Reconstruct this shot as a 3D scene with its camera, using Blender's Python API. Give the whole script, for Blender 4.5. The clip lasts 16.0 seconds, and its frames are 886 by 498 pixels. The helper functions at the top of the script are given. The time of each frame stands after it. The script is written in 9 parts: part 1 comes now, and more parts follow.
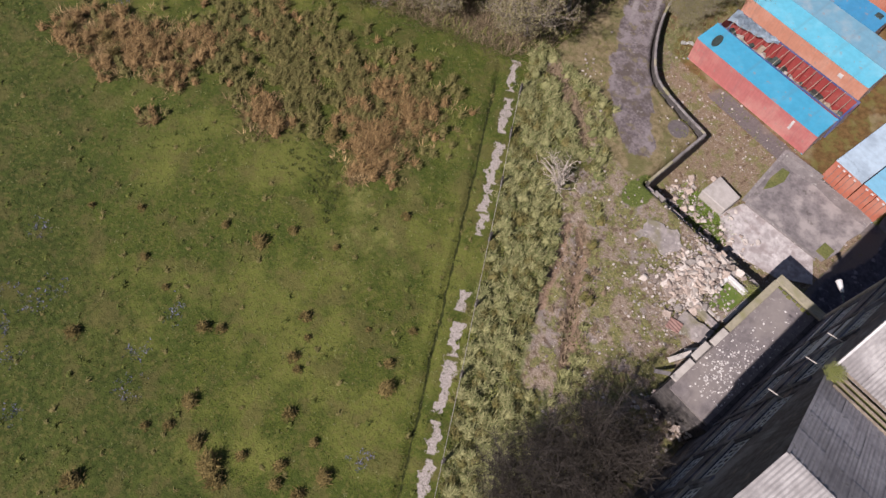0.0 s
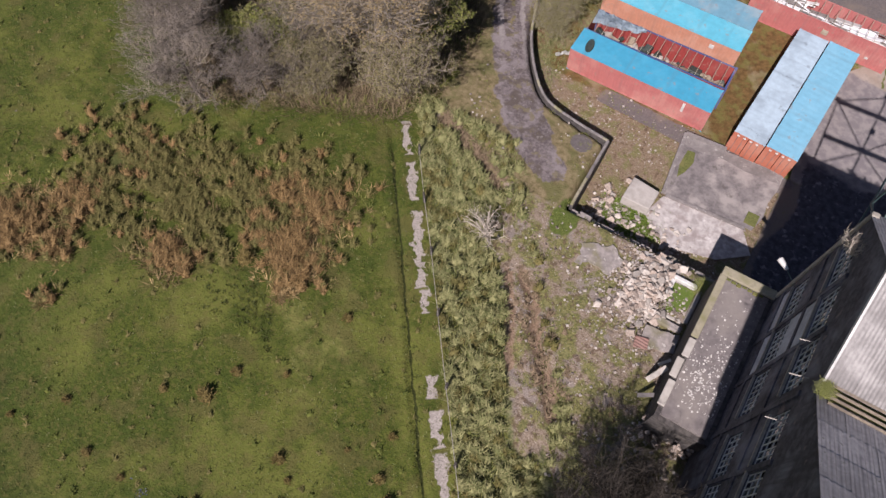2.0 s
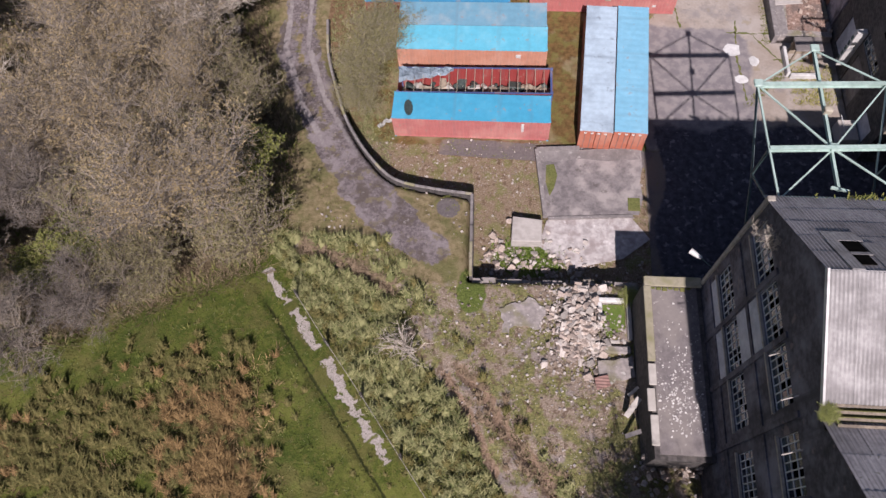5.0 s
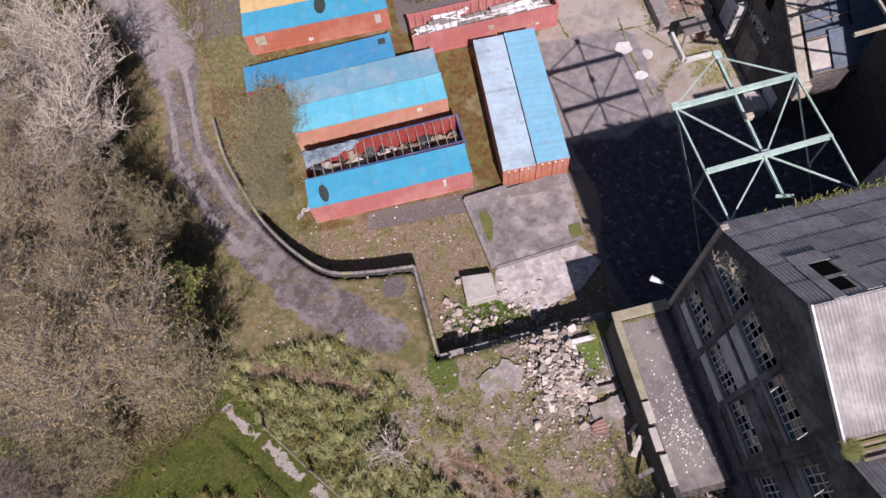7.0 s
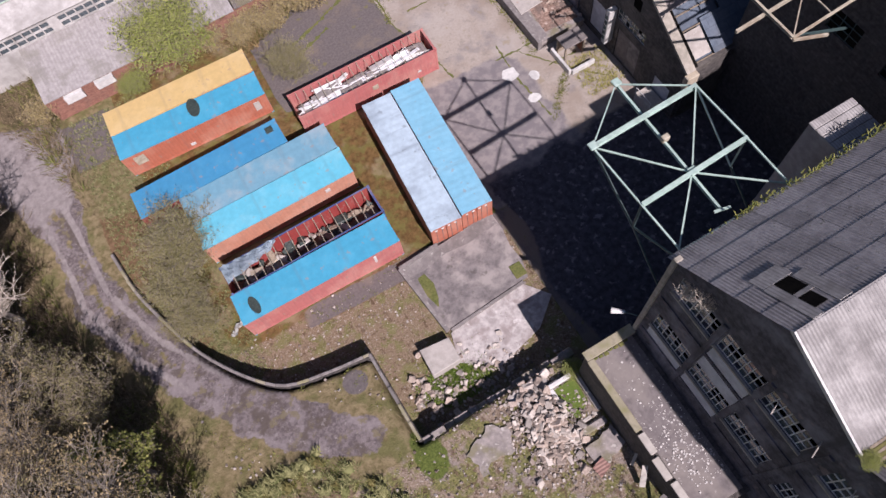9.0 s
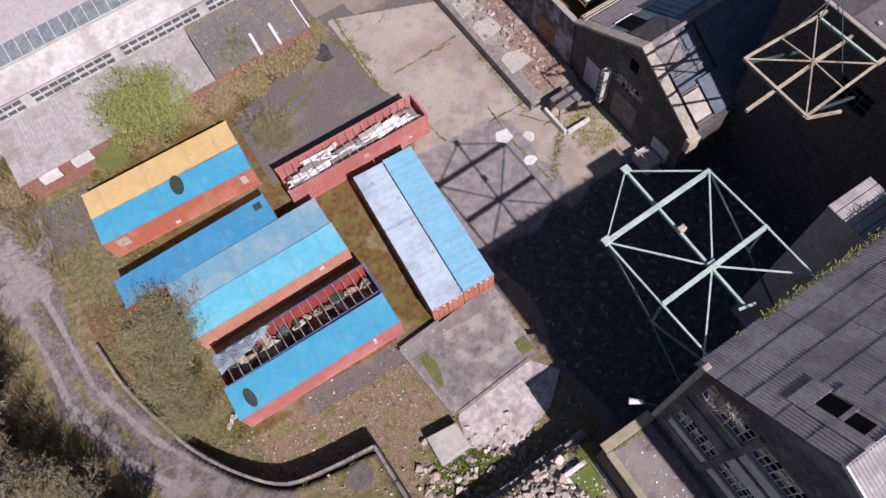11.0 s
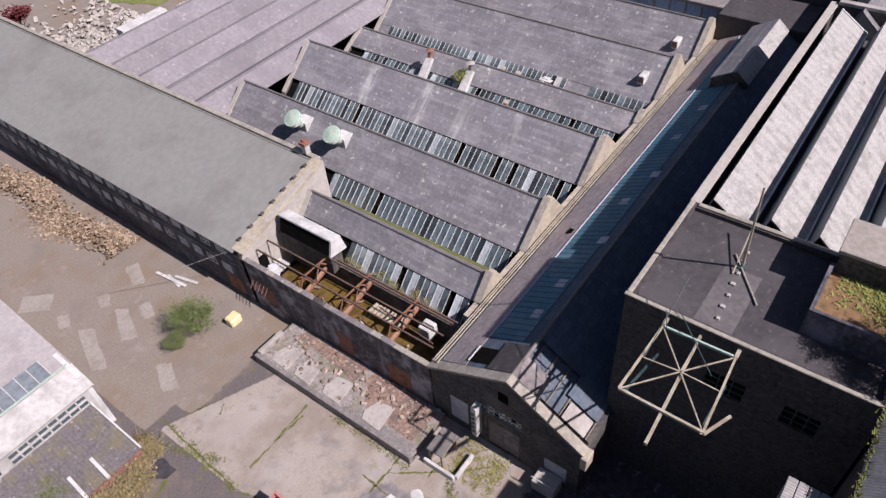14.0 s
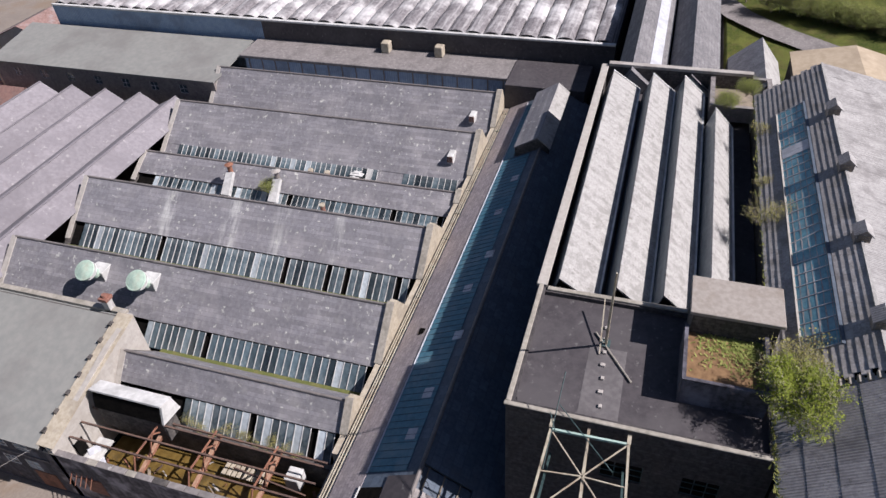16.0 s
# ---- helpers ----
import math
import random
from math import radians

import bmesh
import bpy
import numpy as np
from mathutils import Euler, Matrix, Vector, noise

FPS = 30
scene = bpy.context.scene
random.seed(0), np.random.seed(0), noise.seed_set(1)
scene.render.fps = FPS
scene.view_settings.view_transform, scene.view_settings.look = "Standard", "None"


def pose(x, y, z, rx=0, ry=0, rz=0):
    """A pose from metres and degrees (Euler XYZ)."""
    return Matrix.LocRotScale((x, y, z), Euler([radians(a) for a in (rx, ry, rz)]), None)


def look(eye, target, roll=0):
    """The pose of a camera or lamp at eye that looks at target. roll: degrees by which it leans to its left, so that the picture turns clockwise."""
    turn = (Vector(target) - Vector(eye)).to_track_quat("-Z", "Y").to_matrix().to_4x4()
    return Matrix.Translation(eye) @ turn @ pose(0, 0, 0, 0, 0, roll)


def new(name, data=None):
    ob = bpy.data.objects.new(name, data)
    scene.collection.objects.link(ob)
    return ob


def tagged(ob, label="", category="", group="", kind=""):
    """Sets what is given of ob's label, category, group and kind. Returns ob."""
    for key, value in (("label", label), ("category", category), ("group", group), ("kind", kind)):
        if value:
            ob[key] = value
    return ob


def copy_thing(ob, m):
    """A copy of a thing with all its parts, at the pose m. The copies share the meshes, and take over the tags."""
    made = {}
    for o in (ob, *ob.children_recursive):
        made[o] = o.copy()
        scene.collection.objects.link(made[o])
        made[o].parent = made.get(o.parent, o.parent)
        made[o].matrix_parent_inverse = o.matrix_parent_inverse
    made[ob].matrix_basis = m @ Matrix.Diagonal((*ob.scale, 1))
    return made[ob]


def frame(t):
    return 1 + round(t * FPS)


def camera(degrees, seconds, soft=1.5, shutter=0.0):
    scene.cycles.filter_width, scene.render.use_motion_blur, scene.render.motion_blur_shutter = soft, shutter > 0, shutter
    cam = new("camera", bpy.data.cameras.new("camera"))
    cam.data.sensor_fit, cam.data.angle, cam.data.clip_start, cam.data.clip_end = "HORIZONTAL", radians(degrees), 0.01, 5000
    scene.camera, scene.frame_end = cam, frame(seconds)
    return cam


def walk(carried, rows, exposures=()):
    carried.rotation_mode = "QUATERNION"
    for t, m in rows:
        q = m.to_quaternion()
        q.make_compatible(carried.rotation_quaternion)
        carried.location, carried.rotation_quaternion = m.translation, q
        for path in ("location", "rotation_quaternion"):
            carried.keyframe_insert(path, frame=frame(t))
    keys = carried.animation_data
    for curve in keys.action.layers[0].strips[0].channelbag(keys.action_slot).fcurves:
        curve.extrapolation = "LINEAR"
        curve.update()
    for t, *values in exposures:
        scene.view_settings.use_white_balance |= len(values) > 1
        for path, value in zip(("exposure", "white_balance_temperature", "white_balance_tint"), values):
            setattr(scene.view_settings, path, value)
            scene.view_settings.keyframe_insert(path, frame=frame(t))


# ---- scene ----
cam = camera(65.6, 16.0)
PATH = [
    (0, (1.637, -40.15, 45.944), (1.019, -39.604, 44.122), 1.7),
    (0.5, (0.561, -39.452, 46.076), (-0.027, -38.866, 44.256), 0.7),
    (1, (-0.507, -38.777, 46.279), (-1.058, -38.148, 44.462), -0.2),
    (1.5, (-1.398, -37.806, 46.363), (-1.915, -37.142, 44.549), -1.6),
    (2, (-2.404, -36.802, 46.562), (-2.873, -36.105, 44.747), -2.5),
    (2.5, (-3.373, -35.712, 46.634), (-3.79, -34.985, 44.818), -3.3),
    (3, (-4.292, -34.527, 46.642), (-4.654, -33.777, 44.824), -4.1),
    (3.5, (-5.088, -33.413, 46.513), (-5.394, -32.638, 44.695), -4.8),
    (4, (-5.95, -32.291, 46.415), (-6.193, -31.495, 44.596), -5.0),
    (6.5, (-6.227, -25.296, 46.452), (-6.251, -24.494, 44.62), -11.8),
    (7, (-6.474, -24.059, 46.494), (-6.439, -23.258, 44.661), -11.6),
    (7.5, (-6.393, -22.738, 46.682), (-6.308, -21.95, 44.846), -12.1),
    (8, (-6.381, -21.612, 46.62), (-6.22, -20.838, 44.783), -12.1),
    (8.5, (-6.315, -20.563, 46.63), (-6.09, -19.808, 44.792), -12.2),
    (11, (-4.718, -14.863, 46.676), (-4.394, -14.108, 44.853), -10.8),
    (11.5, (-4.189, -13.757, 46.684), (-3.813, -12.971, 44.884), -10.1),
    (12, (-3.634, -12.674, 46.688), (-3.146, -11.876, 44.92), -9.1),
    (12.5, (-2.96, -11.526, 46.671), (-2.316, -10.707, 44.964), -7.8),
    (13, (-2.417, -10.502, 46.729), (-1.62, -9.639, 45.11), -6.5),
    (13.5, (-1.608, -9.467, 46.905), (-0.673, -8.565, 45.385), -5.8),
    (14, (-0.585, -8.602, 46.929), (0.501, -7.685, 45.522), -5.4),
    (14.5, (0.218, -7.587, 47.103), (1.477, -6.725, 45.809), -4.9),
    (15, (1.077, -6.662, 47.146), (2.418, -5.919, 45.861), -4.7),
    (15.5, (2.075, -5.884, 47.221), (3.471, -5.264, 45.93), -4.5),
    (16, (3.025, -5.221, 47.253), (4.459, -4.699, 45.961), -4.2),
]
walk(cam, [(t, look(eye, target, roll)) for t, eye, target, roll in PATH], [(0, 0.3, 6400, 24), (4, 0.28, 6350, 25), (6, 0.35, 6250, 28), (12, 0.32, 6250, 29), (14.5, 0.33, 6200, 24), (16, 0.37, 6150, 20)])

# ---- light ----
SUN_DIR = Vector((0.9, -15.65, 16.6)).normalized()   # towards the sun
world = bpy.data.worlds.new("sky")
scene.world = world
world.use_nodes = True
_n, _l = world.node_tree.nodes, world.node_tree.links
sky = _n.new("ShaderNodeTexSky")
sky.sky_type = 'NISHITA'
sky.sun_disc = False
sky.sun_elevation = math.asin(SUN_DIR.z)
sky.sun_rotation = math.atan2(SUN_DIR.x, SUN_DIR.y)
_n["Background"].inputs["Strength"].default_value = 0.047
_l.new(sky.outputs["Color"], _n["Background"].inputs["Color"])
sun = new("sun", bpy.data.lights.new("sun", "SUN"))
sun.data.energy = 5.0
sun.data.angle = radians(0.53)
sun.data.color = (1.0, 0.95, 0.87)
sun.rotation_euler = SUN_DIR.to_track_quat("Z", "Y").to_euler()


# ---- materials ----
def surf(name, c1, c2, scale=1.0, rough=0.85, bump=0.3, metal=0.0, blotch=None, blotch_scale=0.25, blotch_amt=0.5,
         wave=None, pitch=0.15, wave_amt=0.6, specks=None, speck_scale=6.0, speck_amt=0.12, streak=None, coat=0.0, bricks=None, random_amt=0.0, runs=None, ribdirt=None, whole=False):
    """Two-scale procedural surface: grain c1-c2, blotches, specks, optional ribs along an axis and coursed joints."""
    m = bpy.data.materials.new(name)
    m.use_nodes = True
    nt = m.node_tree
    n, l = nt.nodes, nt.links
    b = n["Principled BSDF"]
    b.inputs["Roughness"].default_value = rough
    b.inputs["Metallic"].default_value = metal
    co = n.new("ShaderNodeNewGeometry").outputs["Position"] if whole else n.new("ShaderNodeTexCoord").outputs["Object"]

    def noise_tex(sc, detail=6.0, vec=co, ro=0.6):
        t = n.new("ShaderNodeTexNoise")
        t.inputs["Scale"].default_value, t.inputs["Detail"].default_value, t.inputs["Roughness"].default_value = sc, detail, ro
        l.new(vec, t.inputs["Vector"])
        return t.outputs["Fac"]

    def ramp(fac, lo, hi):
        r = n.new("ShaderNodeMapRange")
        r.interpolation_type = 'SMOOTHSTEP'
        r.inputs["From Min"].default_value, r.inputs["From Max"].default_value = lo, hi
        l.new(fac, r.inputs["Value"])
        return r.outputs["Result"]

    def mix(fac, a, c):
        x = n.new("ShaderNodeMix")
        x.data_type = 'RGBA'
        if isinstance(fac, float):
            x.inputs[0].default_value = fac
        else:
            l.new(fac, x.inputs[0])
        for sock, v in ((x.inputs[6], a), (x.inputs[7], c)):
            if isinstance(v, tuple):
                sock.default_value = (*v, 1)
            else:
                l.new(v, sock)
        return x.outputs[2]

    def mul(a, k):
        x = n.new("ShaderNodeMath")
        x.operation = 'MULTIPLY'
        l.new(a, x.inputs[0])
        if isinstance(k, float):
            x.inputs[1].default_value = k
        else:
            l.new(k, x.inputs[1])
        return x.outputs[0]

    grain = noise_tex(scale * 3.0)
    col = mix(ramp(grain, 0.3, 0.7), c1, c2)
    height = grain
    if blotch:
        col = mix(mul(ramp(noise_tex(blotch_scale, 8.0), 0.46, 0.66), blotch_amt), col, blotch)
    if streak:
        axis, scol, amt = streak
        mp = n.new("ShaderNodeMapping")
        sc3 = [1.6, 1.6, 1.6]
        sc3[axis] = 0.12
        mp.inputs["Scale"].default_value = sc3
        l.new(co, mp.inputs["Vector"])
        col = mix(mul(ramp(noise_tex(1.0, 5.0, mp.outputs[0]), 0.5, 0.72), amt), col, scol)
    if ribdirt:
        axis, gap, dcol, amt = ribdirt
        w = n.new("ShaderNodeTexWave")
        w.bands_direction = 'XYZ'[axis]
        w.inputs["Scale"].default_value = 2 * math.pi / (20 * gap)
        w.inputs["Distortion"].default_value = 0.4
        l.new(co, w.inputs["Vector"])
        col = mix(mul(mul(ramp(w.outputs["Fac"], 0.45, 0.9), ramp(noise_tex(0.8, 6.0), 0.3, 0.6)), amt), col, dcol)
    if runs:
        axis, rcol, places = runs
        sx = n.new("ShaderNodeSeparateXYZ")
        l.new(co, sx.inputs[0])
        mp = n.new("ShaderNodeMapping")
        mp.inputs["Scale"].default_value = [0.35 if k != axis else 2.2 for k in range(3)]
        l.new(co, mp.inputs["Vector"])
        grit = ramp(noise_tex(1.0, 6.0, mp.outputs[0]), 0.35, 0.65)
        for at, half, amt in places:
            d = n.new("ShaderNodeMath")
            d.operation = 'SUBTRACT'
            l.new(sx.outputs[axis], d.inputs[0])
            d.inputs[1].default_value = at
            a = n.new("ShaderNodeMath")
            a.operation = 'ABSOLUTE'
            l.new(d.outputs[0], a.inputs[0])
            col = mix(mul(mul(ramp(a.outputs[0], half, half * 0.2), grit), amt), col, rcol)
    if specks:
        col = mix(mul(ramp(noise_tex(speck_scale, 3.0), 0.62, 0.7), speck_amt * 5), col, specks)
    if bricks:
        bw, bh, jcol, plane = bricks
        t = n.new("ShaderNodeTexBrick")
        t.inputs["Scale"].default_value = 1.0
        t.inputs["Brick Width"].default_value, t.inputs["Row Height"].default_value = bw, bh
        t.inputs["Mortar Size"].default_value = min(bw, bh) * 0.06
        t.inputs["Mortar Smooth"].default_value = 0.3
        sp = n.new("ShaderNodeSeparateXYZ")
        cb = n.new("ShaderNodeCombineXYZ")
        l.new(co, sp.inputs[0])
        l.new(sp.outputs[plane[0]], cb.inputs[0])
        l.new(sp.outputs[plane[1]], cb.inputs[1])
        l.new(cb.outputs[0], t.inputs["Vector"])
        t.inputs["Color1"].default_value = (0.75, 0.75, 0.75, 1)
        t.inputs["Color2"].default_value = (1.1, 1.1, 1.1, 1)
        t.inputs["Mortar"].default_value = (*jcol, 1)
        x = n.new("ShaderNodeMix")
        x.data_type = 'RGBA'
        x.blend_type = 'MULTIPLY'
        x.inputs[0].default_value = 0.8
        l.new(col, x.inputs[6])
        l.new(t.outputs["Color"], x.inputs[7])
        col = x.outputs[2]
    if random_amt:
        oi = n.new("ShaderNodeObjectInfo")
        hs = n.new("ShaderNodeHueSaturation")
        mr = n.new("ShaderNodeMapRange")
        mr.inputs["To Min"].default_value, mr.inputs["To Max"].default_value = 1 - random_amt, 1 + random_amt
        l.new(oi.outputs["Random"], mr.inputs["Value"])
        l.new(mr.outputs[0], hs.inputs["Value"])
        l.new(col, hs.inputs["Color"])
        col = hs.outputs[0]
    l.new(col, b.inputs["Base Color"])
    bp = n.new("ShaderNodeBump")
    bp.inputs["Strength"].default_value = bump
    bp.inputs["Distance"].default_value = 0.03
    l.new(height, bp.inputs["Height"])
    last = bp.outputs[0]
    if wave is not None:
        w = n.new("ShaderNodeTexWave")
        w.bands_direction = 'XYZ'[wave]
        w.inputs["Scale"].default_value = 2 * math.pi / (20 * pitch)
        l.new(co, w.inputs["Vector"])
        b2 = n.new("ShaderNodeBump")
        b2.inputs["Strength"].default_value = wave_amt
        b2.inputs["Distance"].default_value = pitch * 0.3
        l.new(w.outputs["Fac"], b2.inputs["Height"])
        l.new(last, b2.inputs["Normal"])
        last = b2.outputs[0]
    l.new(last, b.inputs["Normal"])
    return m


def glass_mat(name, tint, rough=0.12, vary=0.0):
    m = surf(name, tint, tuple(c * 1.5 + 0.01 for c in tint), 0.8, rough, 0.02, blotch=(0.35, 0.38, 0.38), blotch_scale=0.9, blotch_amt=0.25, random_amt=vary)
    m.node_tree.nodes["Principled BSDF"].inputs["Specular IOR Level"].default_value = 0.9
    return m


M = {}
SLATE = dict(scale=1.2, rough=0.75, bump=0.25, blotch=(0.33, 0.315, 0.32), blotch_scale=0.35, blotch_amt=0.45,
             specks=(0.5, 0.5, 0.46), speck_scale=2.0, speck_amt=0.2, bricks=(2.4, 0.24, (0.72, 0.72, 0.72), (1, 2)), streak=(0, (0.38, 0.37, 0.36), 0.4))
M["slate"] = surf("slate", (0.175, 0.17, 0.183), (0.232, 0.227, 0.243), **SLATE)
M["slate_stained"] = surf("limestained_slate", (0.195, 0.19, 0.205), (0.25, 0.245, 0.262), runs=(1, (0.5, 0.5, 0.48), [(39.3, 1.1, 0.9), (32.1, 1.2, 1.0), (26.8, 1.0, 0.7), (20.9, 0.9, 0.5)]), **SLATE)
M["purple"] = surf("purple_sheet", (0.2, 0.187, 0.2), (0.255, 0.238, 0.252), 0.8, 0.85, 0.2, blotch=(0.165, 0.153, 0.165), blotch_scale=0.2, blotch_amt=0.6,
                   specks=(0.45, 0.44, 0.42), speck_scale=1.5, speck_amt=0.08, wave=0, pitch=0.15, wave_amt=0.35, streak=(1, (0.16, 0.142, 0.15), 0.4), random_amt=0.09)
M["felt"] = surf("grey_green_felt", (0.21, 0.215, 0.2), (0.25, 0.25, 0.23), 0.5, 0.9, 0.12, blotch=(0.17, 0.165, 0.155), blotch_scale=0.12, blotch_amt=0.7)
M["darkfelt"] = surf("dark_felt", (0.042, 0.037, 0.041), (0.066, 0.058, 0.062), 0.8, 0.75, 0.15, blotch=(0.085, 0.078, 0.08), blotch_scale=0.22, blotch_amt=0.7,
                     specks=(0.3, 0.3, 0.28), speck_scale=2.5, speck_amt=0.05)
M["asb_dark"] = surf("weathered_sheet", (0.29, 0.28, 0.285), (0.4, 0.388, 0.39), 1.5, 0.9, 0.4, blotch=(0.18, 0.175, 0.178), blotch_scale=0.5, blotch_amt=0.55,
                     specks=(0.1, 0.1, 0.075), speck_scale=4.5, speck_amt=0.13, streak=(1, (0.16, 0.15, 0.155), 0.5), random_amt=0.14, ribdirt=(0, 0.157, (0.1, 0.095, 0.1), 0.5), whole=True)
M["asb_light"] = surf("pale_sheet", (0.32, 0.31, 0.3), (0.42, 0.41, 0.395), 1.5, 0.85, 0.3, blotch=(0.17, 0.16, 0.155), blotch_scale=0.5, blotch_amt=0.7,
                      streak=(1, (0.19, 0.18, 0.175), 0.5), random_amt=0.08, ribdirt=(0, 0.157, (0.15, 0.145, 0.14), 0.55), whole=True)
M["asb_white"] = surf("white_sheet", (0.3, 0.292, 0.278), (0.42, 0.412, 0.392), 2.4, 0.85, 0.12, blotch=(0.2, 0.195, 0.18), blotch_scale=1.1, blotch_amt=0.6,
                      specks=(0.14, 0.13, 0.115), speck_scale=2.6, speck_amt=0.12, ribdirt=(0, 0.9, (0.19, 0.185, 0.175), 0.28))
M["pinkroof"] = surf("pale_pinkish_roof", (0.31, 0.29, 0.285), (0.38, 0.355, 0.345), 1.2, 0.9, 0.3, blotch=(0.25, 0.23, 0.22), blotch_scale=0.4, blotch_amt=0.6, specks=(0.25, 0.23, 0.22), speck_scale=3.0, speck_amt=0.1)
M["render_dark"] = surf("dark_render", (0.036, 0.034, 0.042), (0.1, 0.096, 0.114), 1.1, 0.9, 0.4, blotch=(0.22, 0.22, 0.26), blotch_scale=0.42, blotch_amt=0.7, specks=(0.26, 0.2, 0.19), speck_scale=1.1, speck_amt=0.1, streak=(2, (0.04, 0.038, 0.044), 0.75))
M["panel_light"] = surf("pale_grey_render", (0.4, 0.415, 0.45), (0.54, 0.555, 0.59), 0.7, 0.9, 0.2, blotch=(0.28, 0.28, 0.3), blotch_scale=0.6, blotch_amt=0.5)
M["stone_dark"] = surf("sooty_stone", (0.048, 0.044, 0.043), (0.11, 0.1, 0.094), 1.2, 0.95, 0.6, blotch=(0.2, 0.18, 0.155), blotch_scale=0.5, blotch_amt=0.4, bricks=(0.55, 0.24, (0.4, 0.4, 0.4), (1, 2)))
M["stone_dark_y"] = surf("sooty_stone_flank", (0.048, 0.044, 0.043), (0.11, 0.1, 0.094), 1.2, 0.95, 0.6, blotch=(0.2, 0.18, 0.155), blotch_scale=0.5, blotch_amt=0.4, bricks=(0.55, 0.24, (0.4, 0.4, 0.4), (0, 2)))
M["sandstone"] = surf("buff_sandstone", (0.36, 0.31, 0.23), (0.47, 0.42, 0.33), 1.0, 0.95, 0.5, blotch=(0.24, 0.21, 0.17), blotch_scale=0.8, blotch_amt=0.5)
M["coping"] = surf("stone_coping", (0.27, 0.25, 0.21), (0.38, 0.35, 0.3), 1.2, 0.95, 0.4, blotch=(0.17, 0.16, 0.13), blotch_scale=0.8, blotch_amt=0.5)
M["conc"] = surf("concrete", (0.34, 0.32, 0.29), (0.43, 0.4, 0.37), 0.9, 0.92, 0.35, blotch=(0.23, 0.21, 0.19), blotch_scale=0.45, blotch_amt=0.6, specks=(0.5, 0.48, 0.45), speck_scale=5.0, speck_amt=0.1)
M["conc_dark"] = surf("stained_concrete", (0.17, 0.155, 0.15), (0.25, 0.23, 0.22), 0.9, 0.92, 0.35, blotch=(0.12, 0.11, 0.105), blotch_scale=0.45, blotch_amt=0.6, specks=(0.5, 0.49, 0.46), speck_scale=3.0, speck_amt=0.1)
M["conc_old"] = surf("mossy_concrete", (0.2, 0.18, 0.17), (0.34, 0.305, 0.285), 0.9, 0.95, 0.4, blotch=(0.16, 0.15, 0.075), blotch_scale=0.8, blotch_amt=0.75, specks=(0.5, 0.48, 0.44), speck_scale=3.0, speck_amt=0.14)
M["conc_slab"] = surf("mottled_slab", (0.12, 0.108, 0.108), (0.22, 0.2, 0.195), 0.7, 0.92, 0.35, blotch=(0.34, 0.31, 0.29), blotch_scale=0.6, blotch_amt=0.8, specks=(0.09, 0.08, 0.07), speck_scale=1.6, speck_amt=0.12)
M["felt_worn"] = surf("worn_felt", (0.13, 0.115, 0.115), (0.2, 0.18, 0.175), 0.9, 0.92, 0.3, blotch=(0.24, 0.215, 0.195), blotch_scale=0.35, blotch_amt=0.7, specks=(0.4, 0.38, 0.36), speck_scale=4.0, speck_amt=0.1)
M["coping_moss"] = surf("mossy_coping", (0.24, 0.22, 0.15), (0.34, 0.31, 0.23), 1.2, 0.95, 0.4, blotch=(0.17, 0.17, 0.06), blotch_scale=0.9, blotch_amt=0.75)
M["soot_stone"] = surf("black_sooty_stone", (0.034, 0.031, 0.033), (0.08, 0.073, 0.075), 1.2, 0.95, 0.5, blotch=(0.1, 0.09, 0.085), blotch_scale=0.5, blotch_amt=0.4, bricks=(0.55, 0.24, (0.5, 0.5, 0.5), (1, 2)))
M["soot_stone_y"] = surf("black_sooty_flank", (0.034, 0.031, 0.033), (0.08, 0.073, 0.075), 1.2, 0.95, 0.5, blotch=(0.1, 0.09, 0.085), blotch_scale=0.5, blotch_amt=0.4, bricks=(0.55, 0.24, (0.5, 0.5, 0.5), (0, 2)))
M["peeling"] = surf("peeling_sooty_wall", (0.05, 0.046, 0.05), (0.12, 0.11, 0.12), 1.0, 0.95, 0.5, blotch=(0.42, 0.39, 0.42), blotch_scale=0.55, blotch_amt=0.8, streak=(2, (0.3, 0.27, 0.29), 0.7), specks=(0.03, 0.03, 0.03), speck_scale=1.2, speck_amt=0.14)
M["barrel"] = surf("blistered_sheet", (0.13, 0.12, 0.125), (0.24, 0.225, 0.23), 0.9, 0.85, 0.3, blotch=(0.62, 0.61, 0.6), blotch_scale=0.22, blotch_amt=0.85, streak=(0, (0.55, 0.54, 0.53), 0.6))
M["tile_grey"] = surf("grey_roof_tile", (0.27, 0.253, 0.248), (0.4, 0.383, 0.374), 2.2, 0.9, 0.4, blotch=(0.19, 0.175, 0.16), blotch_scale=0.6, blotch_amt=0.7, specks=(0.5, 0.48, 0.44), speck_scale=3.0, speck_amt=0.1, random_amt=0.2, whole=True)
M["lean_dark"] = surf("mossy_dark_sheet", (0.12, 0.105, 0.11), (0.2, 0.18, 0.18), 1.5, 0.9, 0.4, blotch=(0.2, 0.18, 0.1), blotch_scale=0.6, blotch_amt=0.7, wave=0, pitch=0.3, wave_amt=0.9, specks=(0.5, 0.48, 0.46), speck_scale=3.0, speck_amt=0.1)
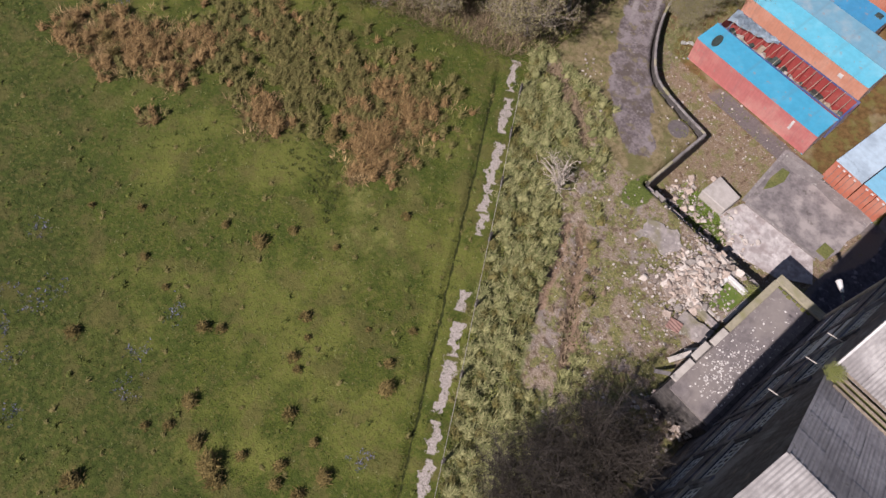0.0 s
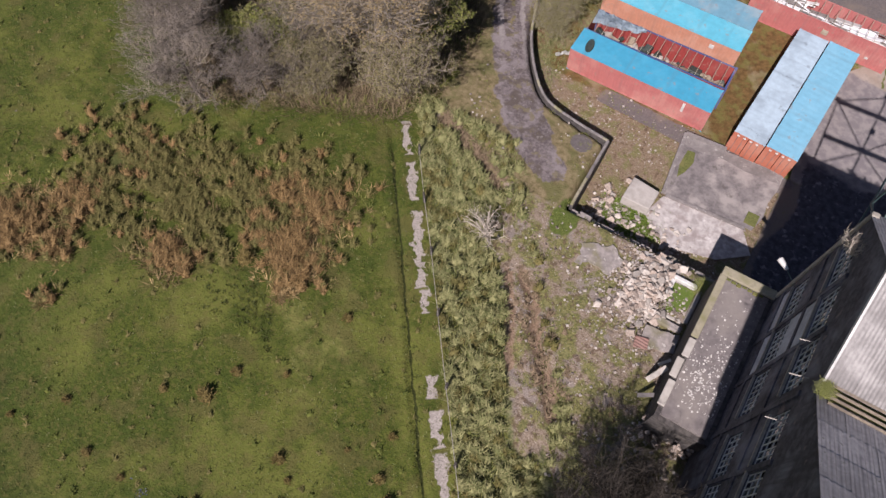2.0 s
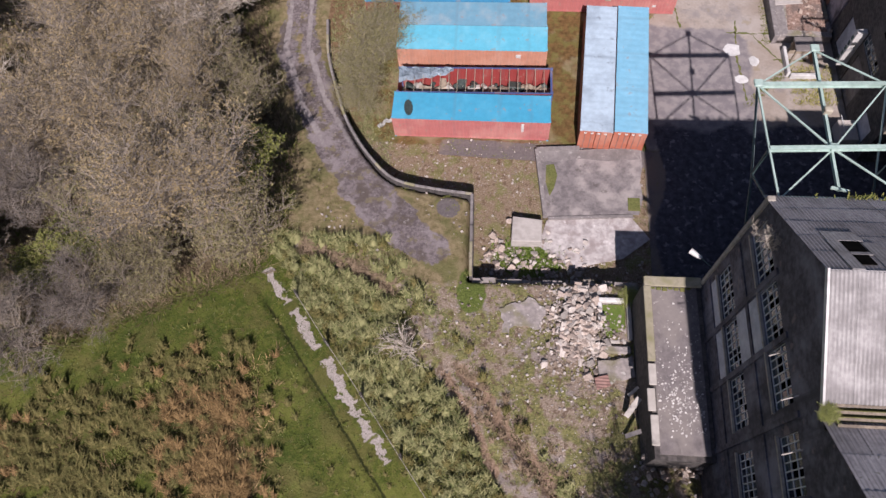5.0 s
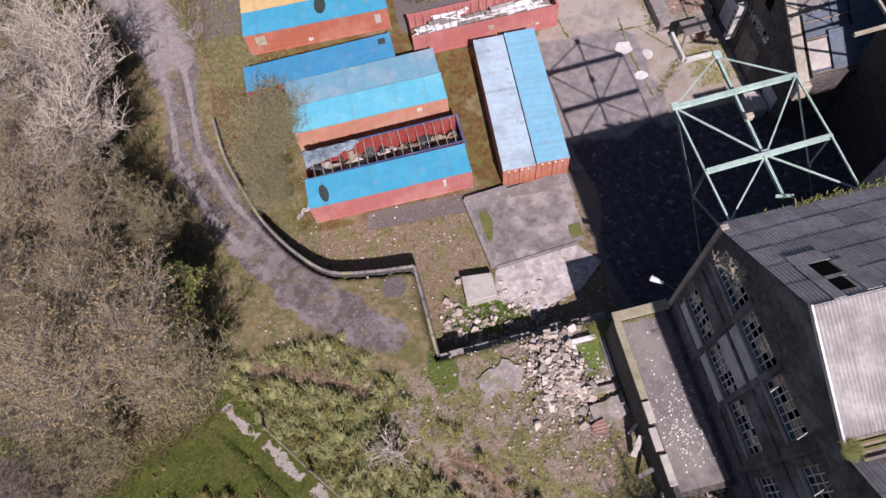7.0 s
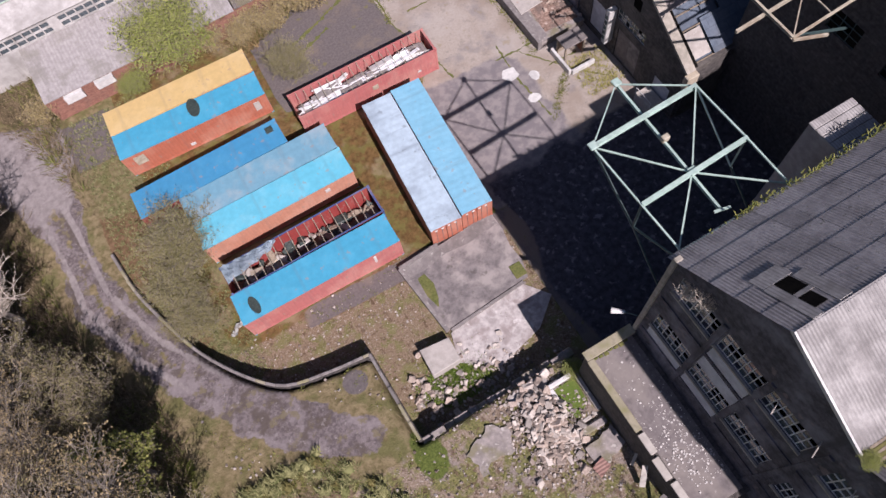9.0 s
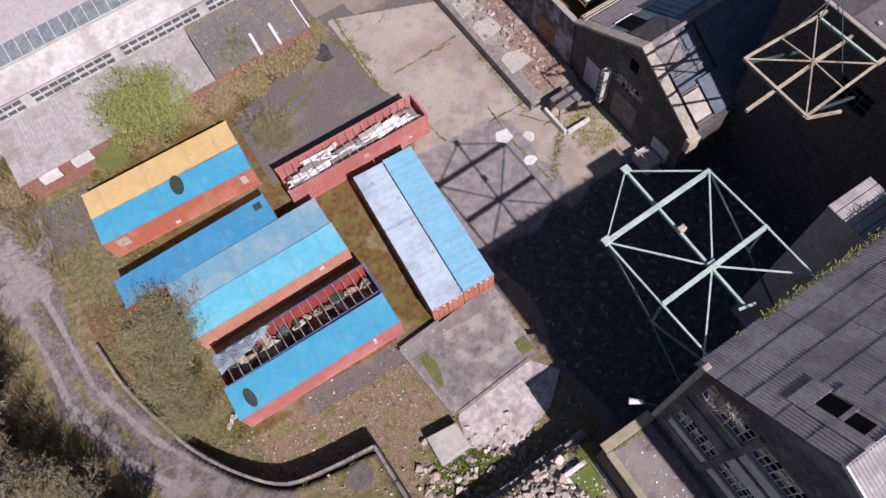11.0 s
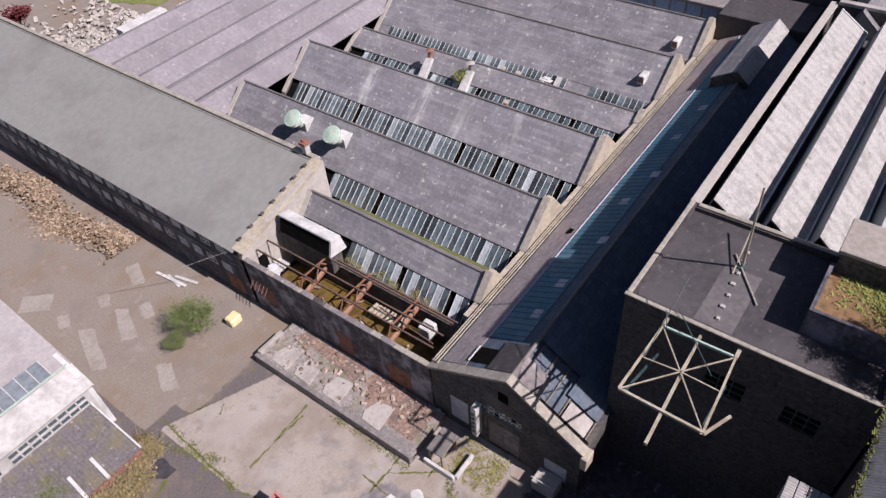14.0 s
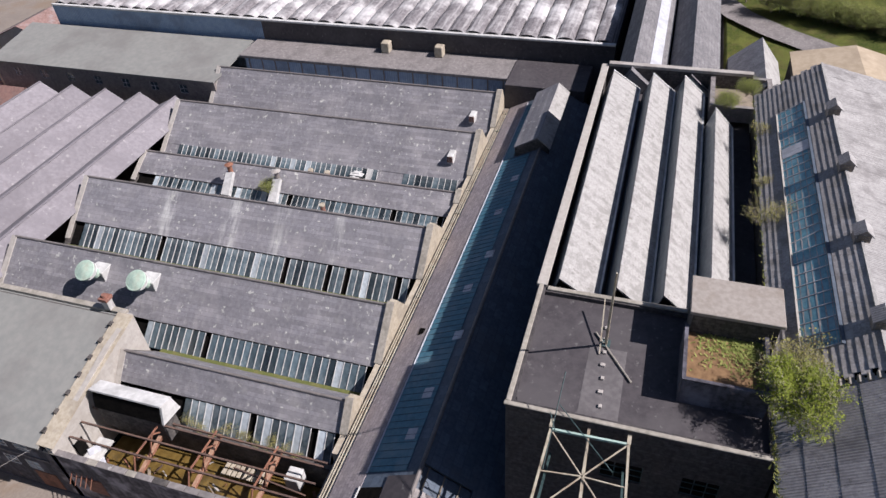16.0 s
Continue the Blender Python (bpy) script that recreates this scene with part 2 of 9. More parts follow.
M["lean_pale"] = surf("pale_mossy_sheet", (0.29, 0.27, 0.265), (0.4, 0.38, 0.37), 1.0, 0.9, 0.3, blotch=(0.21, 0.2, 0.17), blotch_scale=0.5, blotch_amt=0.7, wave=0, pitch=0.3, wave_amt=0.45, ribdirt=(0, 0.3, (0.22, 0.21, 0.2), 0.35), streak=(1, (0.2, 0.19, 0.17), 0.5))
M["white_grimy"] = surf("grimy_white_wall", (0.38, 0.37, 0.35), (0.5, 0.49, 0.47), 0.8, 0.8, 0.2, blotch=(0.25, 0.24, 0.225), blotch_scale=0.35, blotch_amt=0.7, streak=(2, (0.24, 0.23, 0.21), 0.5))
M["conc_pale"] = surf("pale_concrete", (0.36, 0.335, 0.3), (0.45, 0.425, 0.385), 0.9, 0.92, 0.35, blotch=(0.36, 0.33, 0.29), blotch_scale=0.7, blotch_amt=0.6)
M["white"] = surf("white_paint", (0.5, 0.5, 0.48), (0.64, 0.64, 0.62), 0.8, 0.7, 0.15, blotch=(0.3, 0.3, 0.285), blotch_scale=0.5, blotch_amt=0.5)
M["glass"] = glass_mat("dirty_glass", (0.03, 0.045, 0.055))
M["glass_blue"] = glass_mat("blue_glass", (0.05, 0.13, 0.18), 0.2)
M["glass_grey"] = glass_mat("grey_rooflight", (0.13, 0.15, 0.165), 0.35)
M["glass_teal"] = glass_mat("teal_glass", (0.1, 0.24, 0.29), 0.25)
M["glass_shed"] = glass_mat("shed_glass", (0.045, 0.066, 0.076), 0.15, 0.75)
M["glass_milky"] = glass_mat("milky_glass", (0.3, 0.34, 0.36), 0.3, 0.3)
M["ne_slate"] = surf("dark_weathered_slate", (0.13, 0.125, 0.13), (0.22, 0.215, 0.22), 1.6, 0.9, 0.4, blotch=(0.28, 0.27, 0.27), blotch_scale=0.4, blotch_amt=0.4, specks=(0.07, 0.068, 0.07), speck_scale=2.0, speck_amt=0.15, bricks=(0.7, 0.35, (0.6, 0.6, 0.6), (0, 1)))
M["conc_patch"] = surf("worn_concrete_patch", (0.27, 0.24, 0.21), (0.34, 0.31, 0.275), 1.2, 0.92, 0.3, blotch=(0.22, 0.185, 0.15), blotch_scale=0.6, blotch_amt=0.6)
M["grass_green"] = surf("green_turf", (0.055, 0.1, 0.012), (0.12, 0.17, 0.03), 4.0, 1.0, 0.7, blotch=(0.17, 0.18, 0.05), blotch_scale=1.2, blotch_amt=0.6)
M["glass_hall"] = surf("hall_glass", (0.045, 0.15, 0.21), (0.075, 0.2, 0.265), 0.9, 0.6, 0.05, blotch=(0.16, 0.24, 0.27), blotch_scale=0.4, blotch_amt=0.6, streak=(1, (0.03, 0.09, 0.13), 0.5))
# Near black for unlit rooms and openings: their darkness is in the colour.
M["void"] = surf("unlit_black", (0.006, 0.006, 0.006), (0.012, 0.011, 0.01), 1.0, 1.0, 0.0)
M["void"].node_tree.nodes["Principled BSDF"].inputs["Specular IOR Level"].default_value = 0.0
M["steel_green"] = surf("pale_green_steel", (0.30, 0.43, 0.38), (0.4, 0.52, 0.47), 1.5, 0.6, 0.15, blotch=(0.22, 0.3, 0.26), blotch_scale=1.0, blotch_amt=0.6)
M["steel_buff"] = surf("buff_steel", (0.32, 0.29, 0.22), (0.44, 0.4, 0.31), 1.5, 0.7, 0.2, blotch=(0.2, 0.13, 0.08), blotch_scale=1.2, blotch_amt=0.6)
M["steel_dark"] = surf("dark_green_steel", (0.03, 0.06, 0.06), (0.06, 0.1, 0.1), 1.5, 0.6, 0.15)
M["rust"] = surf("rusty_steel", (0.2, 0.085, 0.05), (0.34, 0.16, 0.1), 2.5, 0.9, 0.4, blotch=(0.08, 0.045, 0.035), blotch_scale=1.2, blotch_amt=0.6)
M["rust_pale"] = surf("flaking_rust", (0.36, 0.2, 0.13), (0.5, 0.32, 0.22), 2.5, 0.9, 0.4, blotch=(0.2, 0.1, 0.06), blotch_scale=1.5, blotch_amt=0.6)
M["rust_dark"] = surf("dark_rust", (0.07, 0.045, 0.038), (0.14, 0.09, 0.07), 2.5, 0.9, 0.4, blotch=(0.2, 0.11, 0.07), blotch_scale=1.0, blotch_amt=0.5)
M["timber"] = surf("old_timber", (0.2, 0.16, 0.12), (0.32, 0.27, 0.2), 2.5, 0.9, 0.4, blotch=(0.12, 0.1, 0.08), blotch_scale=1.0, blotch_amt=0.6)
M["lead"] = surf("grey_lead", (0.13, 0.12, 0.115), (0.2, 0.18, 0.17), 0.8, 0.7, 0.2, blotch=(0.25, 0.22, 0.2), blotch_scale=0.5, blotch_amt=0.4)
M["slate_hall"] = surf("blue_slate", (0.065, 0.09, 0.125), (0.1, 0.13, 0.17), 1.2, 0.7, 0.25, blotch=(0.1, 0.11, 0.125), blotch_scale=0.3, blotch_amt=0.5, bricks=(0.9, 0.6, (0.7, 0.7, 0.7), (0, 1)))
M["bluewall"] = surf("faded_blue_cladding", (0.2, 0.29, 0.42), (0.27, 0.36, 0.48), 0.6, 0.6, 0.1, blotch=(0.1, 0.12, 0.15), blotch_scale=0.2, blotch_amt=0.5, wave=1, pitch=0.3, wave_amt=0.5)
M["moss"] = surf("moss", (0.07, 0.085, 0.02), (0.14, 0.15, 0.045), 3.0, 1.0, 0.8, blotch=(0.2, 0.17, 0.07), blotch_scale=1.0, blotch_amt=0.5)
M["brickred"] = surf("red_brick", (0.22, 0.1, 0.075), (0.3, 0.15, 0.11), 2.0, 0.9, 0.4, blotch=(0.16, 0.1, 0.08), blotch_scale=1.0, blotch_amt=0.5, bricks=(0.22, 0.075, (0.8, 0.75, 0.7), (0, 2)))
M["ventgreen"] = surf("verdigris_paint", (0.33, 0.47, 0.38), (0.46, 0.58, 0.48), 1.5, 0.7, 0.2, blotch=(0.35, 0.33, 0.25), blotch_scale=1.0, blotch_amt=0.5)


# ---- builders ----
def thing(name, label, category, group="", kind="", at=None):
    e = new(name)
    if at is not None:
        e.matrix_world = at
    e.empty_display_size = 0.3
    return tagged(e, label, category, group, kind)


def part(name, bm, material, parent=None, label=""):
    me = bpy.data.meshes.new(name)
    bmesh.ops.recalc_face_normals(bm, faces=bm.faces)
    bm.to_mesh(me)
    bm.free()
    me.materials.append(M[material] if isinstance(material, str) else material)
    ob = new(name, me)
    if parent is not None:
        ob.parent = parent
    if label:
        ob["label"] = label
    return ob


def mesh_part(name, verts, faces, material, parent=None, label="", smooth=False):
    me = bpy.data.meshes.new(name)
    me.from_pydata(verts, [], faces)
    me.update()
    me.materials.append(M[material] if isinstance(material, str) else material)
    if smooth:
        me.polygons.foreach_set("use_smooth", [True] * len(me.polygons))
    ob = new(name, me)
    if parent is not None:
        ob.parent = parent
    if label:
        ob["label"] = label
    return ob


def share(name, ob, m, parent):
    """Another object on the same mesh."""
    o = new(name, ob.data)
    o.parent = parent
    o.matrix_basis = m
    return o


def box(bm, lo, hi, m=None):
    x0, y0, z0 = lo
    x1, y1, z1 = hi
    v = [bm.verts.new(p) for p in ((x0, y0, z0), (x1, y0, z0), (x1, y1, z0), (x0, y1, z0), (x0, y0, z1), (x1, y0, z1), (x1, y1, z1), (x0, y1, z1))]
    for f in ((0, 3, 2, 1), (4, 5, 6, 7), (0, 1, 5, 4), (1, 2, 6, 5), (2, 3, 7, 6), (3, 0, 4, 7)):
        bm.faces.new([v[i] for i in f])
    if m is not None:
        bmesh.ops.transform(bm, matrix=m, verts=v)
    return v


def B(*boxes):
    bm = bmesh.new()
    for lo, hi in boxes:
        box(bm, lo, hi)
    return bm


def bevelled(bm, w=0.03):
    bmesh.ops.bevel(bm, geom=bm.edges[:], offset=w, segments=1, affect='EDGES')
    return bm


def slab(bm, pts, t):
    """A plate through the corner points, t thick below them."""
    p = [Vector(q) for q in pts]
    nrm = (p[1] - p[0]).cross(p[2] - p[0]).normalized()
    if nrm.z < 0:
        nrm = -nrm
    top = [bm.verts.new(q) for q in p]
    bot = [bm.verts.new(q - nrm * t) for q in p]
    bm.faces.new(top)
    bm.faces.new(bot[::-1])
    k = len(p)
    for i in range(k):
        bm.faces.new((top[i], bot[i], bot[(i + 1) % k], top[(i + 1) % k]))


def S(pts, t):
    bm = bmesh.new()
    slab(bm, pts, t)
    return bm


def wall_prism(bm, outline, axis, at0, at1):
    """An outline (two coordinates across the axis) extruded from at0 to at1 along axis 0 or 1."""
    def P(a, q):
        return (a, q[0], q[1]) if axis == 0 else (q[0], a, q[1])
    f = [bm.verts.new(P(at0, q)) for q in outline]
    g = [bm.verts.new(P(at1, q)) for q in outline]
    bm.faces.new(f)
    bm.faces.new(g[::-1])
    k = len(outline)
    for i in range(k):
        bm.faces.new((f[i], g[i], g[(i + 1) % k], f[(i + 1) % k]))


def W(outline, axis, at0, at1):
    bm = bmesh.new()
    wall_prism(bm, outline, axis, at0, at1)
    return bm


def bar(bm, a, b, w, h=None):
    """A straight square bar from a to b."""
    a, b = Vector(a), Vector(b)
    h = h or w
    d = b - a
    m = Matrix.Translation(a) @ d.to_track_quat("X", "Z").to_matrix().to_4x4()
    box(bm, (0, -w / 2, -h / 2), (d.length, w / 2, h / 2), m)


def BAR(a, b, w, h=None):
    bm = bmesh.new()
    bar(bm, a, b, w, h)
    return bm


def ibeam(a, b, w, h):
    """A rolled section: two flanges and a web."""
    a, b = Vector(a), Vector(b)
    d = b - a
    bm = bmesh.new()
    m = Matrix.Translation(a) @ d.to_track_quat("X", "Z").to_matrix().to_4x4()
    t = min(w, h) * 0.14
    box(bm, (0, -w / 2, h / 2 - t), (d.length, w / 2, h / 2), m)
    box(bm, (0, -w / 2, -h / 2), (d.length, w / 2, -h / 2 + t), m)
    box(bm, (0, -t / 2, -h / 2 + t), (d.length, t / 2, h / 2 - t), m)
    return bm


def tube(bm, a, b, r, r2=None, seg=8, caps=True):
    a, b = Vector(a), Vector(b)
    d = b - a
    m = Matrix.Translation((a + b) / 2) @ d.to_track_quat("Z", "Y").to_matrix().to_4x4()
    bmesh.ops.create_cone(bm, cap_ends=caps, segments=seg, radius1=r, radius2=r if r2 is None else r2, depth=d.length, matrix=m)


def TUBE(a, b, r, r2=None, seg=8):
    bm = bmesh.new()
    tube(bm, a, b, r, r2, seg)
    return bm


# ---- ground ----
YARD = [(-21.3, 12.4), (-20.7, 8.5), (-19.4, 4.5), (-18.0, 1.1), (-15.9, -2.1), (-13.7, -4.2), (-10.6, -4.95), (-7.9, -5.3),
        (-7.7, -12.0), (3.1, -11.9), (3.1, -13.8), (400, -13.8), (400, 600), (-21.3, 600)]
def rounded(pts, k):
    """Smooth curve through the points, k steps to a span."""
    out = []
    for i in range(len(pts) - 1):
        p0, p1, p2, p3 = pts[max(i - 1, 0)], pts[i], pts[i + 1], pts[min(i + 2, len(pts) - 1)]
        for j in range(k):
            t = j / k
            out.append(tuple(0.5 * (2 * b + (c - a) * t + (2 * a - 5 * b + 4 * c - d) * t * t + (3 * b - a - 3 * c + d) * t ** 3) for a, b, c, d in zip(p0, p1, p2, p3)))
    return out + [pts[-1]]


CURVE = rounded(YARD[:8], 4)
YARD = CURVE + YARD[8:]
EDGE_LINE = YARD[:len(CURVE) + 3]
ROAD = [(-10.4, -10.4), (-12.4, -9.0), (-14.6, -6.5), (-17.6, -2.4), (-21.2, 3.4), (-23.6, 9.5), (-24.0, 15.0), (-24.5, 20.0), (-27.2, 26.9), (-31.0, 32.5), (-38.0, 42.0), (-50, 60)]
FENCE_A, FENCE_B = Vector((-21.5, -11.4)), Vector((0.6, -39.9))


def inside(X, Y, poly):
    r = np.zeros(X.shape, bool)
    j = len(poly) - 1
    for i in range(len(poly)):
        (x1, y1), (x2, y2) = poly[i], poly[j]
        c = ((y1 > Y) != (y2 > Y)) & (X < (x2 - x1) * (Y - y1) / ((y2 - y1) or 1e-9) + x1)
        r ^= c
        j = i
    return r


def line_dist(X, Y, pts, closed=False):
    d = np.full(X.shape, 1e9)
    seg = list(zip(pts[:-1], pts[1:])) + ([(pts[-1], pts[0])] if closed else [])
    for (x1, y1), (x2, y2) in seg:
        dx, dy = x2 - x1, y2 - y1
        t = np.clip(((X - x1) * dx + (Y - y1) * dy) / (dx * dx + dy * dy), 0, 1)
        d = np.minimum(d, np.hypot(X - x1 - t * dx, Y - y1 - t * dy))
    return d


def smooth(a, lo, hi):
    t = np.clip((a - lo) / (hi - lo), 0, 1)
    return t * t * (3 - 2 * t)


def wobble(X, Y, s, seed=0.0):
    """Cheap smooth pseudo-noise in -1..1."""
    r = np.random.RandomState(int(seed * 10) + 3)
    out = np.zeros(np.shape(X))
    for k in range(7):
        a, p = r.uniform(0, 2 * np.pi, 2)
        f = (0.6 + 0.35 * k) / s
        out = out + np.sin((X * np.cos(a) + Y * np.sin(a)) * f + p) / (1 + 0.4 * k)
    return out / 3.2


def upper(X, Y):
    return np.interp(Y, [-60, -34, -20, -10, -5, 12, 20], [4.2, 3.6, 2.75, 2.05, 1.6, 0.05, 0.0])


def ground_z(X, Y):
    X, Y = np.asarray(X, float), np.asarray(Y, float)
    d = line_dist(X, Y, EDGE_LINE)
    s = np.where(inside(X, Y, YARD), -d, d)
    z = upper(X, Y) * smooth(s, 0.0, 0.35)
    soft = smooth(s, 0.5, 4.0)
    z = z + soft * (0.10 * wobble(X, Y, 2.2, 1) + 0.16 * wobble(X, Y, 7.0, 2))
    # shallow ditch and tyre rut along the field side of the fence
    ax, ay = FENCE_B.x - FENCE_A.x, FENCE_B.y - FENCE_A.y
    ln = math.hypot(ax, ay)
    side = ((X - FENCE_A.x) * ay - (Y - FENCE_A.y) * ax) / ln      # west of the fence: positive
    along = ((X - FENCE_A.x) * ax + (Y - FENCE_A.y) * ay) / ln
    on = smooth(along, 0, 2) * soft
    z = z - on * 0.3 * np.exp(-((side - 2.05 + 0.06 * np.sin(along * 0.5)) / 0.2) ** 2)
    z = z + on * 0.10 * np.exp(-((side - 2.35 + 0.06 * np.sin(along * 0.5)) / 0.2) ** 2)
    # tussocky strip east of the fence
    strip = smooth(-side, 0.3, 1.2) * smooth(6.5 + side, 0, 1.5) * on
    z = z + strip * 0.14 * (wobble(X, Y, 0.42, 5) + wobble(X, Y, 0.3, 6))
    # cut bank behind the stump
    z = z - soft * 0.35 * np.exp(-(line_dist(X, Y, [(-20.1, -10.1), (-17.6, -11.2), (-15.1, -12.3), (-12.8, -13.3)]) / 0.4) ** 2)
    z = z - soft * 0.4 * np.exp(-(line_dist(X, Y, [(-8.0, -18.7), (-6.4, -20.3), (-5.2, -22.3), (-3.4, -24.2), (-1.8, -26.4)]) / 0.35) ** 2)
    z = z - soft * 0.3 * np.exp(-(line_dist(X, Y, [(-9.0, -19.0), (-8.1, -20.6), (-6.9, -22.6), (-5.6, -25.0)]) / 0.3) ** 2)
    return z


def axis_steps(lo, hi, step, far):
    a = list(np.arange(lo, hi + 1e-6, step))
    g, d = [], step * 3
    p = hi
    while p < far:
        p += d
        d *= 1.45
        g.append(p)
    h, d = [], step * 3
    p = lo
    while p > -far:
        p -= d
        d *= 1.45
        h.append(p)
    return np.array(h[::-1] + a + g)


gx, gy = axis_steps(-62, 24, 0.25, 3000), axis_steps(-58, 62, 0.25, 3000)
GX, GY = np.meshgrid(gx, gy)
GZ = ground_z(GX, GY)
nx, ny = len(gx), len(gy)
gverts = np.stack([GX.ravel(), GY.ravel(), GZ.ravel()], 1)
idx = np.arange(nx * ny).reshape(ny, nx)
gfaces = np.stack([idx[:-1, :-1].ravel(), idx[:-1, 1:].ravel(), idx[1:, 1:].ravel(), idx[1:, :-1].ravel()], 1)
gme = bpy.data.meshes.new("ground")
gme.vertices.add(nx * ny)
gme.vertices.foreach_set("co", gverts.ravel())
gme.loops.add(gfaces.size)
gme.loops.foreach_set("vertex_index", gfaces.ravel().astype(np.int32))
gme.polygons.add(len(gfaces))
gme.polygons.foreach_set("loop_start", np.arange(0, gfaces.size, 4, dtype=np.int32))
gme.polygons.foreach_set("use_smooth", np.ones(len(gfaces), bool))
gme.update()

yard_in = inside(GX, GY, YARD)
ax, ay = FENCE_B.x - FENCE_A.x, FENCE_B.y - FENCE_A.y
ln = math.hypot(ax, ay)
side = ((GX - FENCE_A.x) * ay - (GY - FENCE_A.y) * ax) / ln
road_d = line_dist(GX, GY, ROAD)
wid = np.interp(GY, [-12, -6, 0, 15, 20, 24, 29, 40], [1.0, 1.8, 1.8, 1.6, 2.4, 3.0, 2.3, 2.1])
east = smooth(-side, 0.0, 0.8)
wb1, wb2 = wobble(GX, GY, 3.0, 11), wobble(GX, GY, 1.2, 12)
A = {}
upper_m = np.where(yard_in, 0.0, 1.0)
south = smooth(-GY, -8, 6)
A["rough"] = upper_m * east * smooth(6.0 + side + 0.9 * wb1, -1.0, 1.5) * smooth(-GY - 8, 0, 4)
A["dirt"] = np.clip(upper_m * smooth(-side - 5.0 + 0.9 * wb1, 0, 1.5) * smooth(-GY - 5, 0, 4), 0, 1)
A["dirt"] = np.maximum(A["dirt"], upper_m * 0.9 * np.exp(-(line_dist(GX, GY, [(-11.0, -16.4), (-8.4, -19.0), (-6.4, -21.6), (-5.0, -24.5), (-2.2, -28.5)]) / 1.35) ** 2))
A["dirt"] = np.maximum(A["dirt"], upper_m * 0.9 * np.exp(-(line_dist(GX, GY, [(-20.1, -9.7), (-17.6, -10.8), (-15.1, -11.9), (-12.3, -13.0), (-10.0, -11.4)]) / 0.8) ** 2))
A["tar"] = smooth(wid + 0.35 * wb2 - road_d, -0.5, 0.7) * np.where(yard_in & (GX > -20.5) & (GY < 20), 0, 1)
fork = np.zeros(GX.shape)
for cx, cy, cr in ((-25.6, 25.6, 3.3), (-23.6, 23.4, 2.9), (-23.6, 25.6, 2.6), (-21.4, 24.7, 1.8), (-28.6, 30.4, 2.7), (-24.6, 20.2, 2.6), (-25.0, 17.6, 1.6)):
    fork = np.maximum(fork, smooth(cr + 0.4 * wb2 - np.hypot(GX - cx, GY - cy), -0.2, 0.9))
A["tar"] = np.maximum(A["tar"] * smooth(GY + 12.6, 0, 3.5), np.where(yard_in & (GX > -20.5), 0, fork))
A["rut"] = A["tar"] * 0.75 * np.exp(-((road_d - 0.95) / 0.34) ** 2) * smooth(GY + 4, 0, 4)
A["rut"] = np.maximum(A["rut"], A["tar"] * 0.62 * smooth(GY - 16.5, 0, 3))
A["tar"] = A["tar"] * (1 - 0.45 * np.exp(-(road_d / 0.42) ** 2) * smooth(GY + 1, 0, 3) * smooth(22 - GY, 0, 3))
wood_edge = np.interp(GX, [-55, -42, -37, -33, -23, -20], [-10, -16.5, -20.0, -17, -12.5, -7])
woods = smooth(GY - wood_edge + 1.2 * wb1, 0, 2) * smooth(-GX - 21.5 + wb1, 0, 2) * smooth(60 - GY, 0, 6) * smooth(road_d - 2.4, 0, 1)
A["litter"] = woods * upper_m
# field: brown rush bed
RUSH_BLOBS = [(-23.6, -23.3, 1.4, 1.6, 1.0), (-22.6, -24.6, 1.1, 1.5, 1.0), (-22.0, -26.2, 0.8, 1.0, 1.0), (-21.0, -28.0, 0.4, 0.6, 0.8), (-29.4, -30.6, 1.0, 0.7, 0.9), (-45.0, -37.0, 1.1, 0.9, 1.0),
              (-43.0, -35.6, 1.2, 1.2, 1.0), (-40.8, -36.0, 1.0, 0.8, 1.0), (-40.4, -33.4, 1.3, 1.0, 0.8), (-38.4, -31.0, 0.9, 0.8, 0.7), (-36.6, -33.9, 0.5, 0.5, 0.7), (-34.6, -37.2, 0.4, 0.4, 0.7)]
OLIVE_BLOBS = [(-28.0, -23.5, 3.4, 2.0, 0.65), (-33.7, -24.9, 3.0, 1.9, 0.6), (-37.8, -26.0, 2.6, 1.8, 0.6), (-24.6, -20.2, 2.6, 1.2, 0.6), (-30.5, -27.0, 2.6, 1.4, 0.6), (-36.5, -30.0, 2.2, 1.4, 0.5)]
rush_m = np.zeros(GX.shape)
for cx, cy, rx, ry, am in RUSH_BLOBS + OLIVE_BLOBS:
    rush_m = np.maximum(rush_m, am * np.exp(-0.5 * (((GX - cx) / rx) ** 2 + ((GY - cy) / ry) ** 2)))
A["rush"] = rush_m * smooth(side, 1.5, 3.5) * upper_m * (1 + 0.35 * wb2)
# yard surfaces
yard = yard_in.astype(float)
cm = smooth(GX - np.interp(GY, [12.4, 12.5, 15.9, 16.0, 20, 29], [5.3, 6.0, 8.5, 8.4, 7.2, 7.2]), -0.2, 0.2) * smooth(29 - GY - 0.45 * (GX - 7.3), -0.2, 0.2)
A["conc"] = yard * cm
# Court asphalt, reaching over shaded concrete so the shade deepens in the colour.
court_shade = yard * smooth(GX - 5.0, 0, 0.4) * smooth(1.6 + 2.2 * wb2 - GY, 0, 3.5)
A["conc"] = A["conc"] * (1 - court_shade)
A["asph"] = yard * smooth(GX + 4.8 + 0.6 * wb2, 0, 0.8) * smooth(GY - 16.2 - 0.35 * (GX < -2), 0, 0.4) * (1 - A["conc"])
A["asph"] = np.maximum(A["asph"], yard * 0.8 * smooth(1.1 - np.abs(GY + 0.6 + 0.05 * GX), 0, 0.5) * smooth(GX + 12 + wb1, 0, 2) * smooth(6 - GX, 0, 1))
